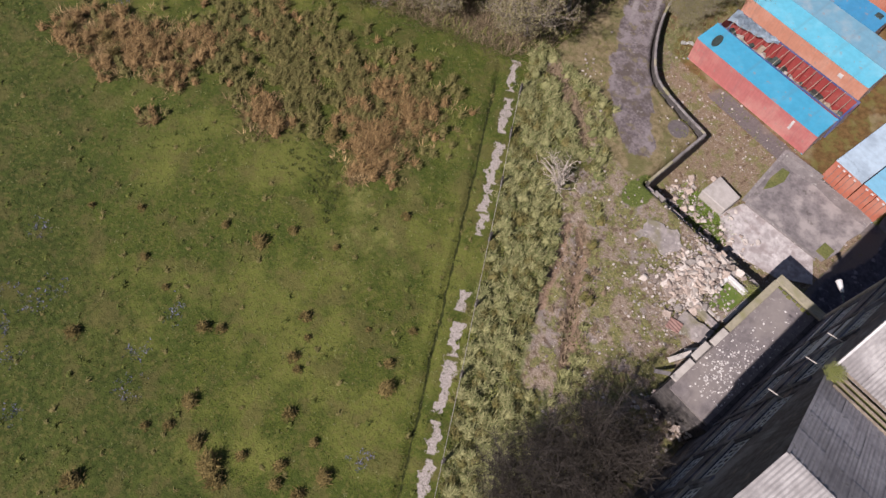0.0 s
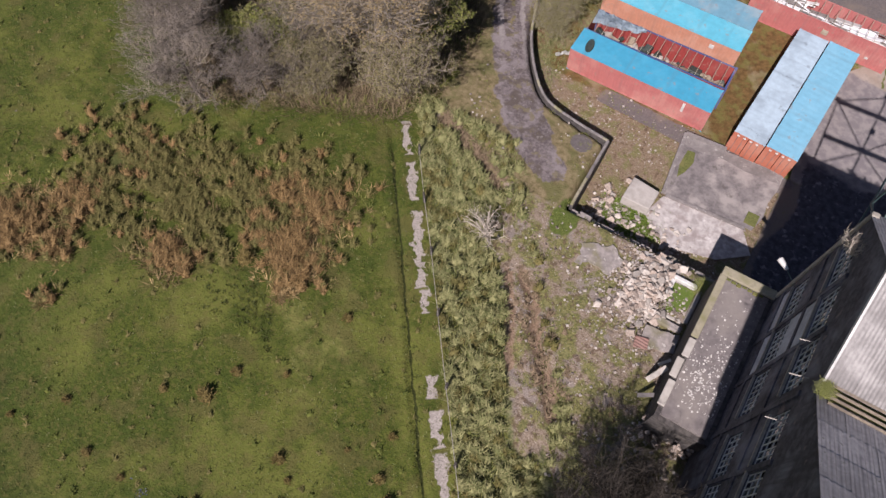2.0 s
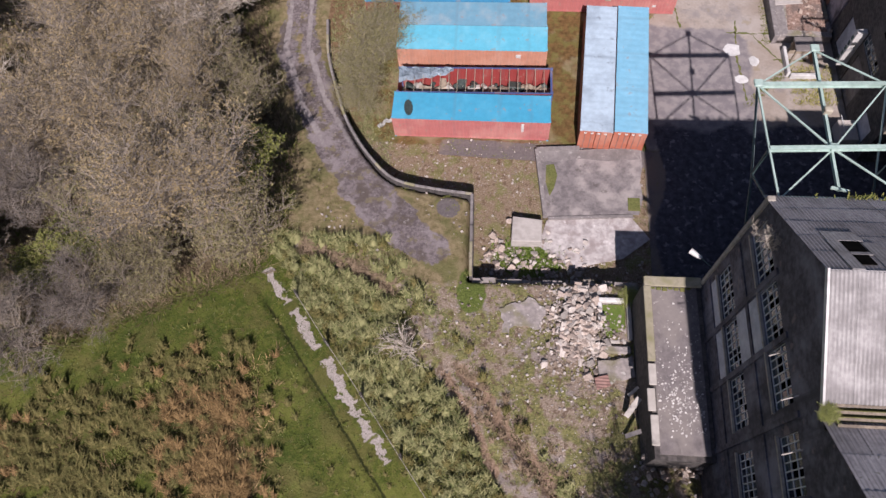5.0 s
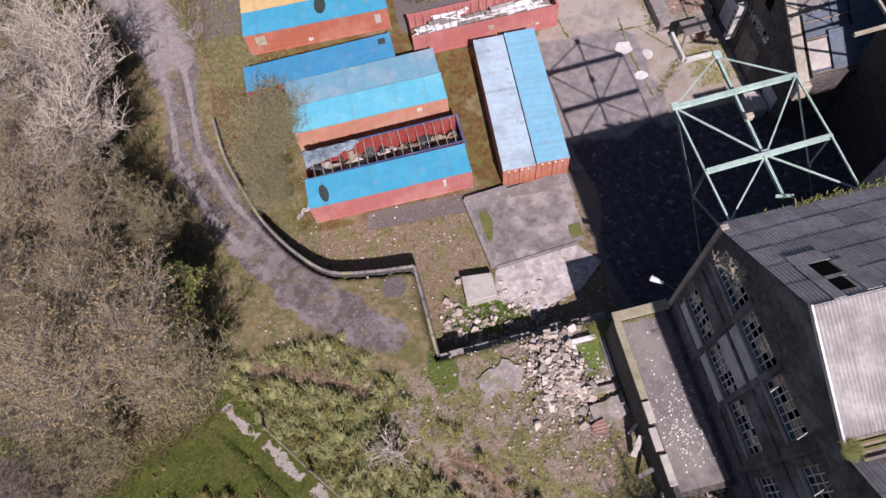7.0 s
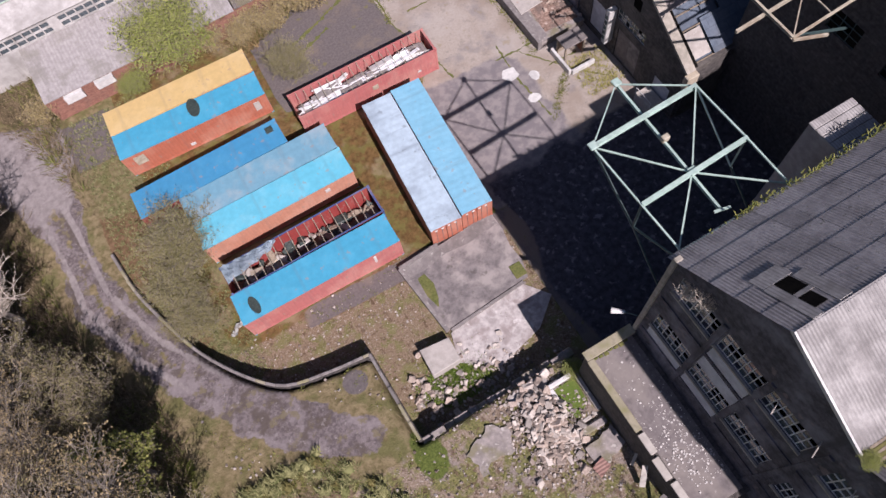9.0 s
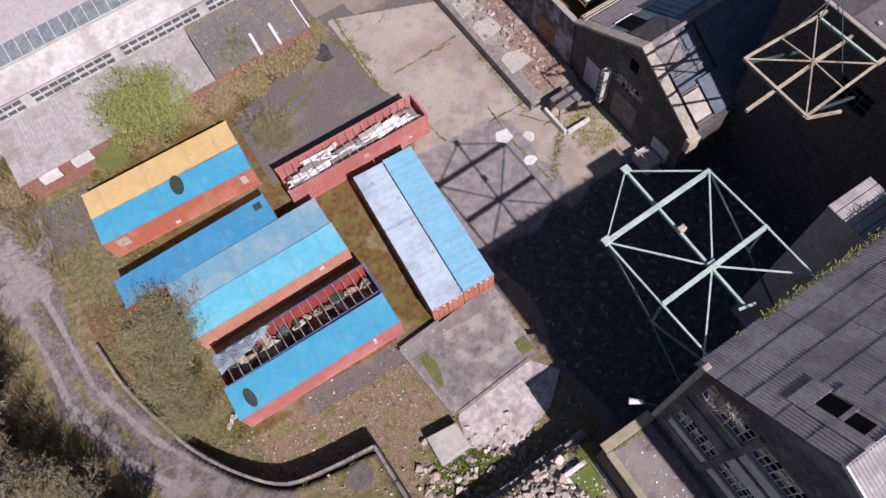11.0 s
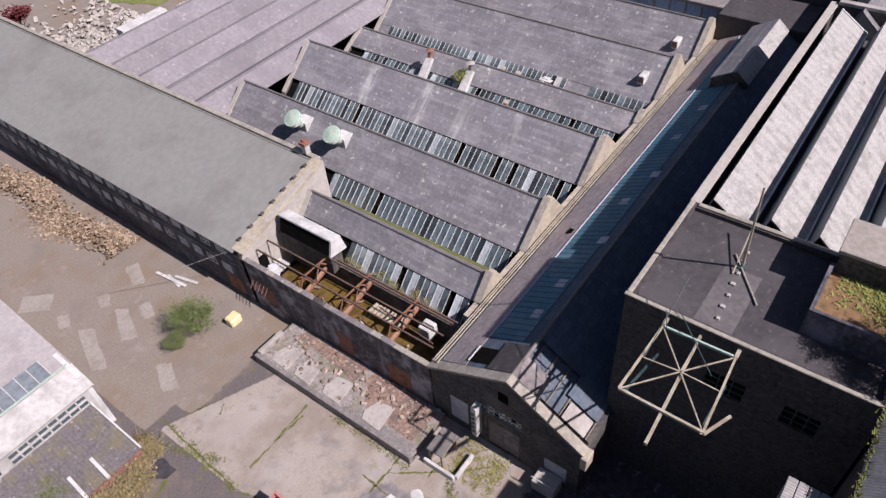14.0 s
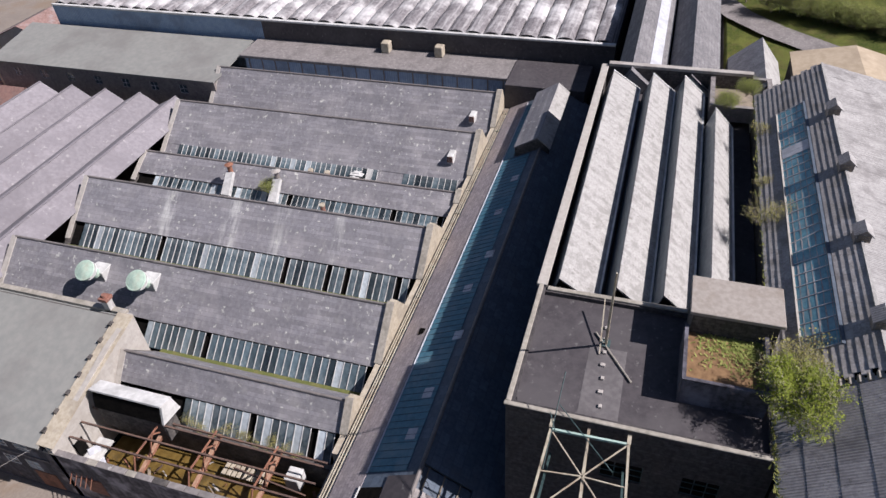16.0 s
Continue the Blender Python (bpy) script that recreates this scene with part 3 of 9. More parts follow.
A["asph"] = np.maximum(A["asph"], yard * smooth(-16.5 - GX + wb2, 0, 1.0) * smooth(GY - 20.5, 0, 1) * smooth(26.5 - GY, 0, 1))
A["asph"] = np.maximum(A["asph"], court_shade)
A["byard"] = yard * smooth(GX - 6.0 - 3.0 * (GY < 30), 0, 0.8) * smooth(GY - 26.5, 0, 2.5) * (1 - A["conc"])
A["asph"] = A["asph"] * (1 - 0.85 * A["byard"])
A["straw"] = np.maximum(yard * smooth(-14.2 - GX + 0.8 * wb2, 0, 1.0) * smooth(28 - GY, 0, 2), upper_m * smooth(GY + 13.5 + wb1, 0, 2.5) * smooth(GX + 21.5 + wb2, 0, 1.5) * 0.8) * (1 - A["asph"])
A["wet"] = yard * (1 - A["byard"]) * (1 - A["conc"]) * (1 - A["asph"]) * np.clip(smooth(GX + 17.5 + wb1, 0, 2) * smooth(GY - 0.4, 0, 1.5) + 0.55 * smooth(GY + 3.5 + wb1, 0, 2) * smooth(GX + 17, 0, 2), 0, 1)
A["waste"] = yard * (1 - A["conc"]) * (1 - A["asph"]) * smooth(0.8 - GY + 0.6 * wb2, 0, 1.2)
# pale mud in the wheel track beside the fence
mud = np.zeros(GX.shape)
along = ((GX - FENCE_A.x) * ax + (GY - FENCE_A.y) * ay) / ln
for a0, a1 in ((0.2, 3.1), (4.1, 7.2), (8.4, 14.2), (14.7, 16.1), (20.7, 21.9), (23.0, 25.0), (25.6, 28.7), (29.5, 31.2), (31.8, 34.6)):
    mid, half = (a0 + a1) / 2, (a1 - a0) / 2
    mud = np.maximum(mud, smooth(half + 0.25 - np.abs(along - mid), -0.3, 0.5))
A["mud"] = mud * upper_m
A["furrow"] = 0.9 * upper_m * smooth(along, 1.0, 4.0) * smooth(41 - along, 0, 3)
A["dirt"] = np.maximum(A["dirt"], smooth(GX, 18, 26) * smooth(GY, 84, 92) * smooth(66 - GX, -3, 3))
A["asph"] = np.maximum(A["asph"], upper_m * 0.9 * smooth(1.25 - np.hypot(GX + 9.6, GY + 6.3) + 0.3 * wb2, 0, 0.5))
A["green"] = smooth(1.8 - np.hypot((GX + 3.6) / 1.6, GY + 9.3) + 0.5 * wb2, 0, 0.8)
A["green"] = np.maximum(A["green"], 0.8 * upper_m * smooth(1.6 - np.hypot(GX + 7.5, (GY + 13.2) / 1.4) + 0.6 * wb2, 0, 0.8))
local = smooth(30 - GX, 0, 4)
A["dirt"] = A["dirt"] * np.maximum(local, (GY > 40))
A["rough"] = A["rough"] * local
A["brown"] = yard * smooth(0.5 - GX, 0, 2) * smooth(GY + 6, 0, 3) * smooth(18 - GY, 0, 4) * (0.6 + 0.4 * wb1)
A["gully"] = upper_m * 0.85 * np.maximum(np.exp(-(line_dist(GX, GY, [(-8.0, -18.7), (-6.4, -20.3), (-5.2, -22.3), (-3.4, -24.2), (-1.8, -26.4)]) / 0.6) ** 2), np.exp(-(line_dist(GX, GY, [(-9.0, -19.0), (-8.1, -20.6), (-6.9, -22.6), (-5.6, -25.0)]) / 0.45) ** 2))
A["stain"] = A["conc"] * 0.9 * smooth(16.5 - GX + wb1, 0, 4) * smooth(14.5 - GY + wb1, 0, 4)
# Second dark mask where the buildings' shadow lies: shade put into the colour.
A["court_shade"] = np.where(yard_in, 0.75 * smooth(GX - 5.2 + 1.2 * wb1, 0, 1.6) * smooth(4.2 + 1.0 * wb2 + 0.9 * wb1 - GY, 0, 3.2), 0.0)
A["straw"] = np.maximum(A["straw"], 0.95 * (1 - A["litter"]) * smooth(5.5 - road_d + wb2, 0, 2) * smooth(GY + 8, 0, 4) * (GX < -14))
# Darker grass to the south-west, with the lens's corner falloff in its colour.
A["sw_dark"] = upper_m * smooth(side, 2.5, 5) * smooth(-GY + 0.3 * (-GX - 18) + 2.5 * wb1, 38, 56)
A["pale"] = 0.62 * upper_m * smooth(side, 2.2, 3.5) * np.exp(-(((GX + 16.5) / 6.0) ** 2 + ((GY + 29.5) / 6.5) ** 2)) * (0.9 + 0.3 * wb1)
A["flat"] = np.clip(A["conc"] + A["asph"] + A["byard"] + 0.6 * A["tar"], 0, 1)
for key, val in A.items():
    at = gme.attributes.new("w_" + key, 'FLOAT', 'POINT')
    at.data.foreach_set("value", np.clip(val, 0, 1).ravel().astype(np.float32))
ground = new("ground", gme)
tagged(ground, "grass field, rough verge, track and cracked concrete yard", "ground", kind="structure")


def ground_mat():
    m = bpy.data.materials.new("ground_surface")
    m.use_nodes = True
    n, l = m.node_tree.nodes, m.node_tree.links
    b = n["Principled BSDF"]
    b.inputs["Roughness"].default_value = 0.95
    b.inputs["Specular IOR Level"].default_value = 0.25
    co = n.new("ShaderNodeTexCoord").outputs["Object"]
    cache = {}

    def nz(sc, det=6.0, ro=0.6):
        if (sc, det) not in cache:
            t = n.new("ShaderNodeTexNoise")
            t.inputs["Scale"].default_value, t.inputs["Detail"].default_value, t.inputs["Roughness"].default_value = sc, det, ro
            l.new(co, t.inputs["Vector"])
            cache[(sc, det)] = t.outputs["Fac"]
        return cache[(sc, det)]

    def rng(f, lo, hi, a=0.0, c=1.0):
        r = n.new("ShaderNodeMapRange")
        r.interpolation_type = 'SMOOTHSTEP'
        for k, v in (("From Min", lo), ("From Max", hi), ("To Min", a), ("To Max", c)):
            r.inputs[k].default_value = v
        l.new(f, r.inputs["Value"])
        return r.outputs[0]

    def mix(f, a, c):
        x = n.new("ShaderNodeMix")
        x.data_type = 'RGBA'
        if isinstance(f, float):
            x.inputs[0].default_value = f
        else:
            l.new(f, x.inputs[0])
        for s, v in ((x.inputs[6], a), (x.inputs[7], c)):
            if isinstance(v, tuple):
                s.default_value = (*v, 1)
            else:
                l.new(v, s)
        return x.outputs[2]

    def mth(op, a, c):
        x = n.new("ShaderNodeMath")
        x.operation = op
        for s, v in zip(x.inputs, (a, c)):
            if isinstance(v, float):
                s.default_value = v
            else:
                l.new(v, s)
        return x.outputs[0]

    def weight(key, ragged=0.5, sc=1.6):
        a = n.new("ShaderNodeAttribute")
        a.attribute_name = "w_" + key
        v = mth('ADD', a.outputs["Fac"], mth('MULTIPLY', mth('SUBTRACT', nz(sc, 8.0), 0.5), ragged * 2))
        return rng(v, 0.4, 0.6)

    fine, mid, big, coarse = nz(9.0), nz(2.2), nz(0.22), nz(0.07)
    grass = mix(rng(fine, 0.3, 0.7), (0.034, 0.05, 0.007), (0.088, 0.108, 0.016))
    grass = mix(rng(nz(0.9), 0.44, 0.6, 0, 0.7), grass, (0.038, 0.058, 0.008))
    grass = mix(rng(big, 0.44, 0.6, 0, 0.75), grass, (0.13, 0.142, 0.03))
    grass = mix(rng(coarse, 0.45, 0.6, 0, 0.55), grass, (0.042, 0.064, 0.01))
    grass = mix(weight("pale", 0.5, 0.35), grass, mix(rng(mid, 0.35, 0.65), (0.095, 0.11, 0.024), (0.165, 0.165, 0.048)))
    # South-west darkening: grass tone and corner falloff mixed in as colour.
    grass = mix(mth('MULTIPLY', weight("sw_dark", 0.6, 0.4), 0.75), grass, mix(rng(mid, 0.35, 0.65), (0.02, 0.034, 0.005), (0.05, 0.068, 0.012)))
    grass = mix(rng(nz(3.5, 7.0), 0.5, 0.64, 0, 0.5), grass, (0.125, 0.112, 0.034))
    grass = mix(rng(nz(0.5, 7.0), 0.5, 0.62, 0, 0.5), grass, (0.1, 0.085, 0.03))
    grass = mix(rng(nz(5.5, 4.0), 0.6, 0.68, 0, 0.5), grass, (0.016, 0.024, 0.004))
    rough = mix(rng(mid, 0.38, 0.62), (0.07, 0.092, 0.03), (0.22, 0.225, 0.11))
    rough = mix(rng(fine, 0.4, 0.7, 0, 0.6), rough, (0.26, 0.235, 0.125))
    rough = mix(rng(nz(1.4, 6.0), 0.5, 0.62, 0, 0.75), rough, (0.05, 0.06, 0.018))
    rushc = mix(rng(mid, 0.35, 0.65), (0.035, 0.038, 0.009), (0.1, 0.075, 0.026))
    rushc = mix(rng(big, 0.45, 0.62), rushc, (0.075, 0.085, 0.025))
    dirt = mix(rng(fine, 0.3, 0.7), (0.17, 0.13, 0.09), (0.32, 0.26, 0.205))
    dirt = mix(rng(nz(0.5), 0.52, 0.62, 0, 0.8), dirt, (0.25, 0.215, 0.195))
    dirt = mix(rng(nz(0.9), 0.45, 0.55, 0, 0.85), dirt, mix(rng(nz(6.0), 0.35, 0.65), (0.09, 0.1, 0.026), (0.21, 0.205, 0.07)))
    dirt = mix(rng(nz(2.6, 5.0), 0.54, 0.62, 0, 0.8), dirt, (0.11, 0.075, 0.05))
    dirt = mix(rng(nz(7.0, 3.0), 0.66, 0.7, 0, 0.8), dirt, (0.55, 0.51, 0.46))
    tar = mix(rng(nz(4.0), 0.35, 0.65), (0.1, 0.084, 0.084), (0.19, 0.163, 0.162))
    tar = mix(rng(nz(0.45), 0.45, 0.6, 0, 0.7), tar, (0.26, 0.23, 0.23))
    tar = mix(rng(nz(0.7, 8.0), 0.5, 0.62, 0, 0.85), tar, (0.095, 0.078, 0.066))
    tar = mix(rng(nz(1.1, 8.0), 0.55, 0.64, 0, 0.75), tar, (0.17, 0.145, 0.085))
    tar = mix(rng(nz(2.4, 8.0), 0.6, 0.68, 0, 0.6), tar, (0.3, 0.275, 0.265))
    litter = mix(rng(mid, 0.3, 0.7), (0.085, 0.065, 0.036), (0.2, 0.155, 0.09))
    litter = mix(rng(nz(0.5), 0.5, 0.65, 0, 0.7), litter, (0.05, 0.065, 0.018))
    conc = mix(rng(nz(5.0), 0.3, 0.7), (0.315, 0.277, 0.238), (0.37, 0.33, 0.288))
    conc = mix(rng(big, 0.42, 0.62, 0, 0.75), conc, (0.25, 0.205, 0.165))
    conc = mix(rng(nz(0.4), 0.52, 0.66, 0, 0.7), conc, (0.215, 0.198, 0.195))
    conc = mix(rng(nz(1.3), 0.56, 0.66, 0, 0.4), conc, (0.19, 0.17, 0.15))
    conc = mix(rng(nz(0.13), 0.5, 0.64, 0, 0.5), conc, (0.4, 0.37, 0.34))
    conc = mix(rng(nz(2.7, 9.0), 0.6, 0.7, 0, 0.5), conc, (0.16, 0.145, 0.13))
    conc = mix(rng(nz(0.8, 9.0), 0.6, 0.68, 0, 0.55), conc, (0.27, 0.22, 0.13))
    asph = mix(rng(nz(5.0), 0.3, 0.7), (0.11, 0.096, 0.094), (0.15, 0.132, 0.128))
    asph = mix(rng(big, 0.5, 0.62, 0, 0.7), asph, (0.19, 0.155, 0.125))
    asph = mix(rng(nz(0.8), 0.6, 0.66, 0, 0.7), asph, (0.16, 0.145, 0.06))
    straw = mix(rng(mid, 0.3, 0.7), (0.12, 0.1, 0.045), (0.25, 0.2, 0.115))
    straw = mix(rng(nz(0.5), 0.45, 0.62, 0, 0.8), straw, (0.12, 0.12, 0.045))
    byard = mix(rng(nz(4.5), 0.3, 0.7), (0.21, 0.178, 0.15), (0.26, 0.225, 0.19))
    byard = mix(rng(big, 0.48, 0.64, 0, 0.5), byard, (0.19, 0.165, 0.145))
    byard = mix(rng(nz(0.16, 4.0), 0.48, 0.66, 0, 0.7), byard, (0.22, 0.165, 0.115))
    byard = mix(rng(nz(0.5, 4.0), 0.58, 0.7, 0, 0.5), byard, (0.3, 0.27, 0.24))
    wet = mix(rng(mid, 0.3, 0.7), (0.085, 0.05, 0.018), (0.17, 0.105, 0.04))
    wet = mix(rng(nz(0.9), 0.45, 0.6, 0, 0.7), wet, (0.14, 0.135, 0.04))
    wet = mix(rng(big, 0.5, 0.6, 0, 0.6), wet, (0.27, 0.22, 0.14))
    waste = mix(rng(fine, 0.3, 0.7), (0.12, 0.085, 0.05), (0.27, 0.205, 0.145))
    waste = mix(rng(nz(1.9, 8.0), 0.54, 0.64, 0, 0.75), waste, (0.085, 0.052, 0.03))
    waste = mix(rng(nz(3.2, 6.0), 0.58, 0.66, 0, 0.7), waste, (0.36, 0.31, 0.25))
    waste = mix(rng(nz(0.9), 0.48, 0.62, 0, 0.6), waste, (0.14, 0.15, 0.045))
    waste = mix(rng(nz(14.0, 3.0), 0.63, 0.68, 0, 0.8), waste, (0.5, 0.46, 0.4))
    far = grass
    col = mix(weight("rough", 0.4), far, rough)
    col = mix(weight("rush", 0.55), col, rushc)
    col = mix(weight("dirt", 0.5, 0.9), col, dirt)
    col = mix(weight("gully", 0.6, 1.2), col, mix(rng(fine, 0.3, 0.7), (0.15, 0.1, 0.062), (0.29, 0.21, 0.15)))
    col = mix(weight("litter", 0.4), col, litter)
    col = mix(weight("straw", 0.55, 0.8), col, straw)
    col = mix(weight("brown", 0.6, 0.7), col, mix(rng(mid, 0.3, 0.7), (0.1, 0.06, 0.028), (0.2, 0.13, 0.075)))
    col = mix(weight("tar", 1.0, 0.8), col, tar)
    col = mix(weight("rut", 0.5, 0.7), col, mix(rng(mid, 0.3, 0.7), (0.2, 0.178, 0.172), (0.29, 0.262, 0.255)))
    col = mix(weight("conc", 0.06), col, conc)
    col = mix(weight("stain", 0.35, 0.5), col, mix(rng(nz(1.3), 0.4, 0.62), (0.175, 0.16, 0.165), (0.25, 0.228, 0.222)))
    col = mix(weight("asph", 0.3), col, asph)
    # Court shadow painted near black, with paler blotches in it.
    col = mix(weight("court_shade", 0.2), col, mix(rng(mid, 0.35, 0.65), (0.05, 0.047, 0.056), (0.09, 0.085, 0.1)))
    col = mix(mth('MULTIPLY', weight("court_shade", 0.2), rng(nz(1.7, 9.0), 0.56, 0.66, 0, 0.8)), col, (0.22, 0.21, 0.23))
    col = mix(weight("byard", 0.3), col, byard)
    col = mix(weight("wet", 0.35), col, wet)
    col = mix(weight("waste", 0.4), col, waste)
    col = mix(weight("green", 0.4), col, mix(rng(fine, 0.3, 0.7), (0.06, 0.085, 0.018), (0.12, 0.15, 0.035)))
    vm = n.new("ShaderNodeVectorMath")
    vm.operation = 'DOT_PRODUCT'
    vm.inputs[1].default_value = (ay / ln, -ax / ln, 0)
    l.new(co, vm.inputs[0])
    off = FENCE_A.x * ay / ln - FENCE_A.y * ax / ln + 0.8
    across = mth('ABSOLUTE', mth('ADD', mth('SUBTRACT', vm.outputs["Value"], off), mth('MULTIPLY', mth('SUBTRACT', nz(0.8), 0.5), 0.9)), 0.0)
    width = mth('ADD', 0.3, mth('MULTIPLY', mth('SUBTRACT', nz(1.7, 9.0), 0.5), 1.5))
    lane = rng(mth('SUBTRACT', width, across), -0.03, 0.05)
    furrow = mth('ABSOLUTE', mth('ADD', mth('SUBTRACT', vm.outputs["Value"], off + 1.25), mth('MULTIPLY', mth('SUBTRACT', nz(0.35), 0.5), 0.5)), 0.0)
    furrow = rng(mth('ADD', furrow, mth('MULTIPLY', mth('SUBTRACT', nz(2.2), 0.5), 0.34)), 0.12, 0.05)
    fw = n.new("ShaderNodeAttribute")
    fw.attribute_name = "w_furrow"
    col = mix(mth('MULTIPLY', furrow, fw.outputs["Fac"]), col, (0.02, 0.026, 0.006))
    col = mix(mth('MULTIPLY', lane, weight("mud", 0.3, 2.5)), col, mix(rng(fine, 0.3, 0.7), (0.27, 0.24, 0.215), (0.42, 0.38, 0.345)))
    l.new(col, b.inputs["Base Color"])
    bp = n.new("ShaderNodeBump")
    fl = n.new("ShaderNodeAttribute")
    fl.attribute_name = "w_flat"
    l.new(rng(fl.outputs["Fac"], 0.0, 1.0, 0.6, 0.06), bp.inputs["Strength"])
    bp.inputs["Distance"].default_value = 0.2
    l.new(mth('ADD', mth('MULTIPLY', mid, 0.7), mth('MULTIPLY', fine, 0.5)), bp.inputs["Height"])
    l.new(bp.outputs[0], b.inputs["Normal"])
    return m


gme.materials.append(ground_mat())

# ---- buildings ----
def window_grid(name, parent, axis, at, u0, u1, z0, z1, cols, rows, frame_mat="white", glass="glass", broken=(), out=-1, depth=0.12, bw=0.05):
    """A glazed opening: frame bars as one part each way, panes as pieces. axis 0: lies in x = at."""
    def P(u, z, d):
        return (at + out * d, u, z) if axis == 0 else (u, at + out * d, z)
    bm = bmesh.new()
    for i in range(cols + 1):
        u = u0 + (u1 - u0) * i / cols
        bar(bm, P(u, z0, 0.02), P(u, z1, 0.02), bw)
    for j in range(rows + 1):
        z = z0 + (z1 - z0) * j / rows
        bar(bm, P(u0, z, 0.025), P(u1, z, 0.025), bw)
    fr = part("window_frame", bm, frame_mat, parent)
    first = None
    du, dzz = (u1 - u0) / cols, (z1 - z0) / rows
    for i in range(cols):
        for j in range(rows):
            if (i, j) in broken:
                continue
            org = P(u0 + du * i, z0 + dzz * j, 0.0)
            if first is None:
                first = part("pane", B(((-0.01, 0, 0), (0.01, du, dzz)) if axis == 0 else ((0, -0.01, 0), (du, 0.01, dzz))), glass, parent)
                first.location = org
            else:
                share("pane", first, Matrix.Translation(org), parent)
    return fr


def holed_wall(name, parent, axis, at0, at1, u0, u1, z0, z1, holes, material, label=""):
    """A wall plate with rectangular openings (u0, u1, z0, z1) that go through it."""
    us = sorted({u0, u1, *[h[0] for h in holes], *[h[1] for h in holes]})
    zs = sorted({z0, z1, *[h[2] for h in holes], *[h[3] for h in holes]})
    nu, nz = len(us) - 1, len(zs) - 1
    solid = [[not any(h[0] < (us[i] + us[i + 1]) / 2 < h[1] and h[2] < (zs[j] + zs[j + 1]) / 2 < h[3] for h in holes) for j in range(nz)] for i in range(nu)]
    bm = bmesh.new()
    vd = {}

    def V(i, j, s):
        if (i, j, s) not in vd:
            d = (at0, at1)[s]
            vd[(i, j, s)] = bm.verts.new((d, us[i], zs[j]) if axis == 0 else (us[i], d, zs[j]))
        return vd[(i, j, s)]

    def ok(i, j):
        return 0 <= i < nu and 0 <= j < nz and solid[i][j]
    for i in range(nu):
        for j in range(nz):
            if not solid[i][j]:
                continue
            for s in (0, 1):
                bm.faces.new((V(i, j, s), V(i + 1, j, s), V(i + 1, j + 1, s), V(i, j + 1, s)))
            for (di, dj), (p, q) in (((-1, 0), ((i, j), (i, j + 1))), ((1, 0), ((i + 1, j), (i + 1, j + 1))), ((0, -1), ((i, j), (i + 1, j))), ((0, 1), ((i, j + 1), (i + 1, j + 1)))):
                if not ok(i + di, j + dj):
                    bm.faces.new((V(*p, 0), V(*p, 1), V(*q, 1), V(*q, 0)))
    return part(name, bm, material, parent, label)


def roof_sheets(parent, p0, along, down, n_along, n_down, material, over=0.12, limit=300, skip=(), name="roof_sheet", ribs=4, high=0.05, seam=0.0, lap=0.03, bond=0.0):
    """Lapped sheets on a slope: p0 is the upper near corner; along, down: whole extents. The nearest ones are pieces, the rest joined."""
    p0, along, down = Vector(p0), Vector(along), Vector(down)
    ul, dl = along.length / n_along, down.length / n_down
    u, v = along.normalized(), down.normalized()
    nrm = u.cross(v)
    if nrm.z < 0:
        nrm = -nrm
    base = Matrix((u, v, nrm)).transposed()
    tilt = Matrix.Rotation(math.atan2(lap, dl), 3, 'X')
    bm = bmesh.new()
    lo, hi = [], []
    for i in range(2 * ribs + 1):
        x, z = seam + (ul - 2 * seam) * i / (2 * ribs), 0.0 if i % 2 else high
        for rows, dz in ((lo, -0.012), (hi, 0.012)):
            rows.append((bm.verts.new((x, -0.02, z + dz)), bm.verts.new((x, dl + over, z + dz))))
    for i in range(2 * ribs):
        bm.faces.new((hi[i][0], hi[i + 1][0], hi[i + 1][1], hi[i][1]))
        bm.faces.new((lo[i][0], lo[i][1], lo[i + 1][1], lo[i + 1][0]))
        bm.faces.new((hi[i][1], hi[i + 1][1], lo[i + 1][1], lo[i][1]))
    first = None
    rest_v, rest_f = [], []
    count = 0
    for i in range(n_along):
        for j in range(n_down):
            if (i, j) in skip:
                continue
            jit = random.uniform(-0.012, 0.012)
            rot = (base @ tilt @ Matrix.Rotation(random.uniform(-0.006, 0.006), 3, 'Z')).to_4x4()
            m = Matrix.Translation(p0 + u * (ul * (i + bond * (j % 2)) + jit * (0.2 if bond else 1.0)) + v * dl * j + nrm * (0.03 + random.uniform(0, 0.01))) @ rot
            if count < limit:
                if first is None:
                    first = part(name, bm, material, parent)
                    first.matrix_basis = m
                else:
                    share(name, first, m, parent)
            else:
                k = len(rest_v)
                rest_v += [m @ vv.co for vv in first.data.vertices]
                rest_f += [[k + q for q in pl.vertices] for pl in first.data.polygons]
            count += 1
    if rest_v:
        o = mesh_part("far_roof_sheet", rest_v, rest_f, material, parent)
        o["kind"] = "stuff"


# --- mill with the windowed west wall ---
mill = thing("mill_building", "tall derelict rendered mill with corrugated double-pitched roofs", "building")
MX = 6.5
prof = [(-13.8, -1.0), (-13.8, 17.4), (-17.75, 20.6), (-23.6, 19.2), (-24.2, 19.5), (-29.6, 23.6), (-34.5, 21.2), (-34.5, -1.0)]
bays = [(-14.4, -17.0), (-17.45, -19.95), (-20.35, -22.95), (-24.1, -26.6), (-27.0, -29.5), (-30.0, -32.5)]
holes = [(b, a, z0, z1) for a, b in bays for z0, z1 in ((15.0, 17.0), (9.7, 11.7))]
holed_wall("wall", mill, 0, MX, MX + 0.45, -34.5, -13.8, -1.0, 17.55, holes, "render_dark", "dark patched render wall")
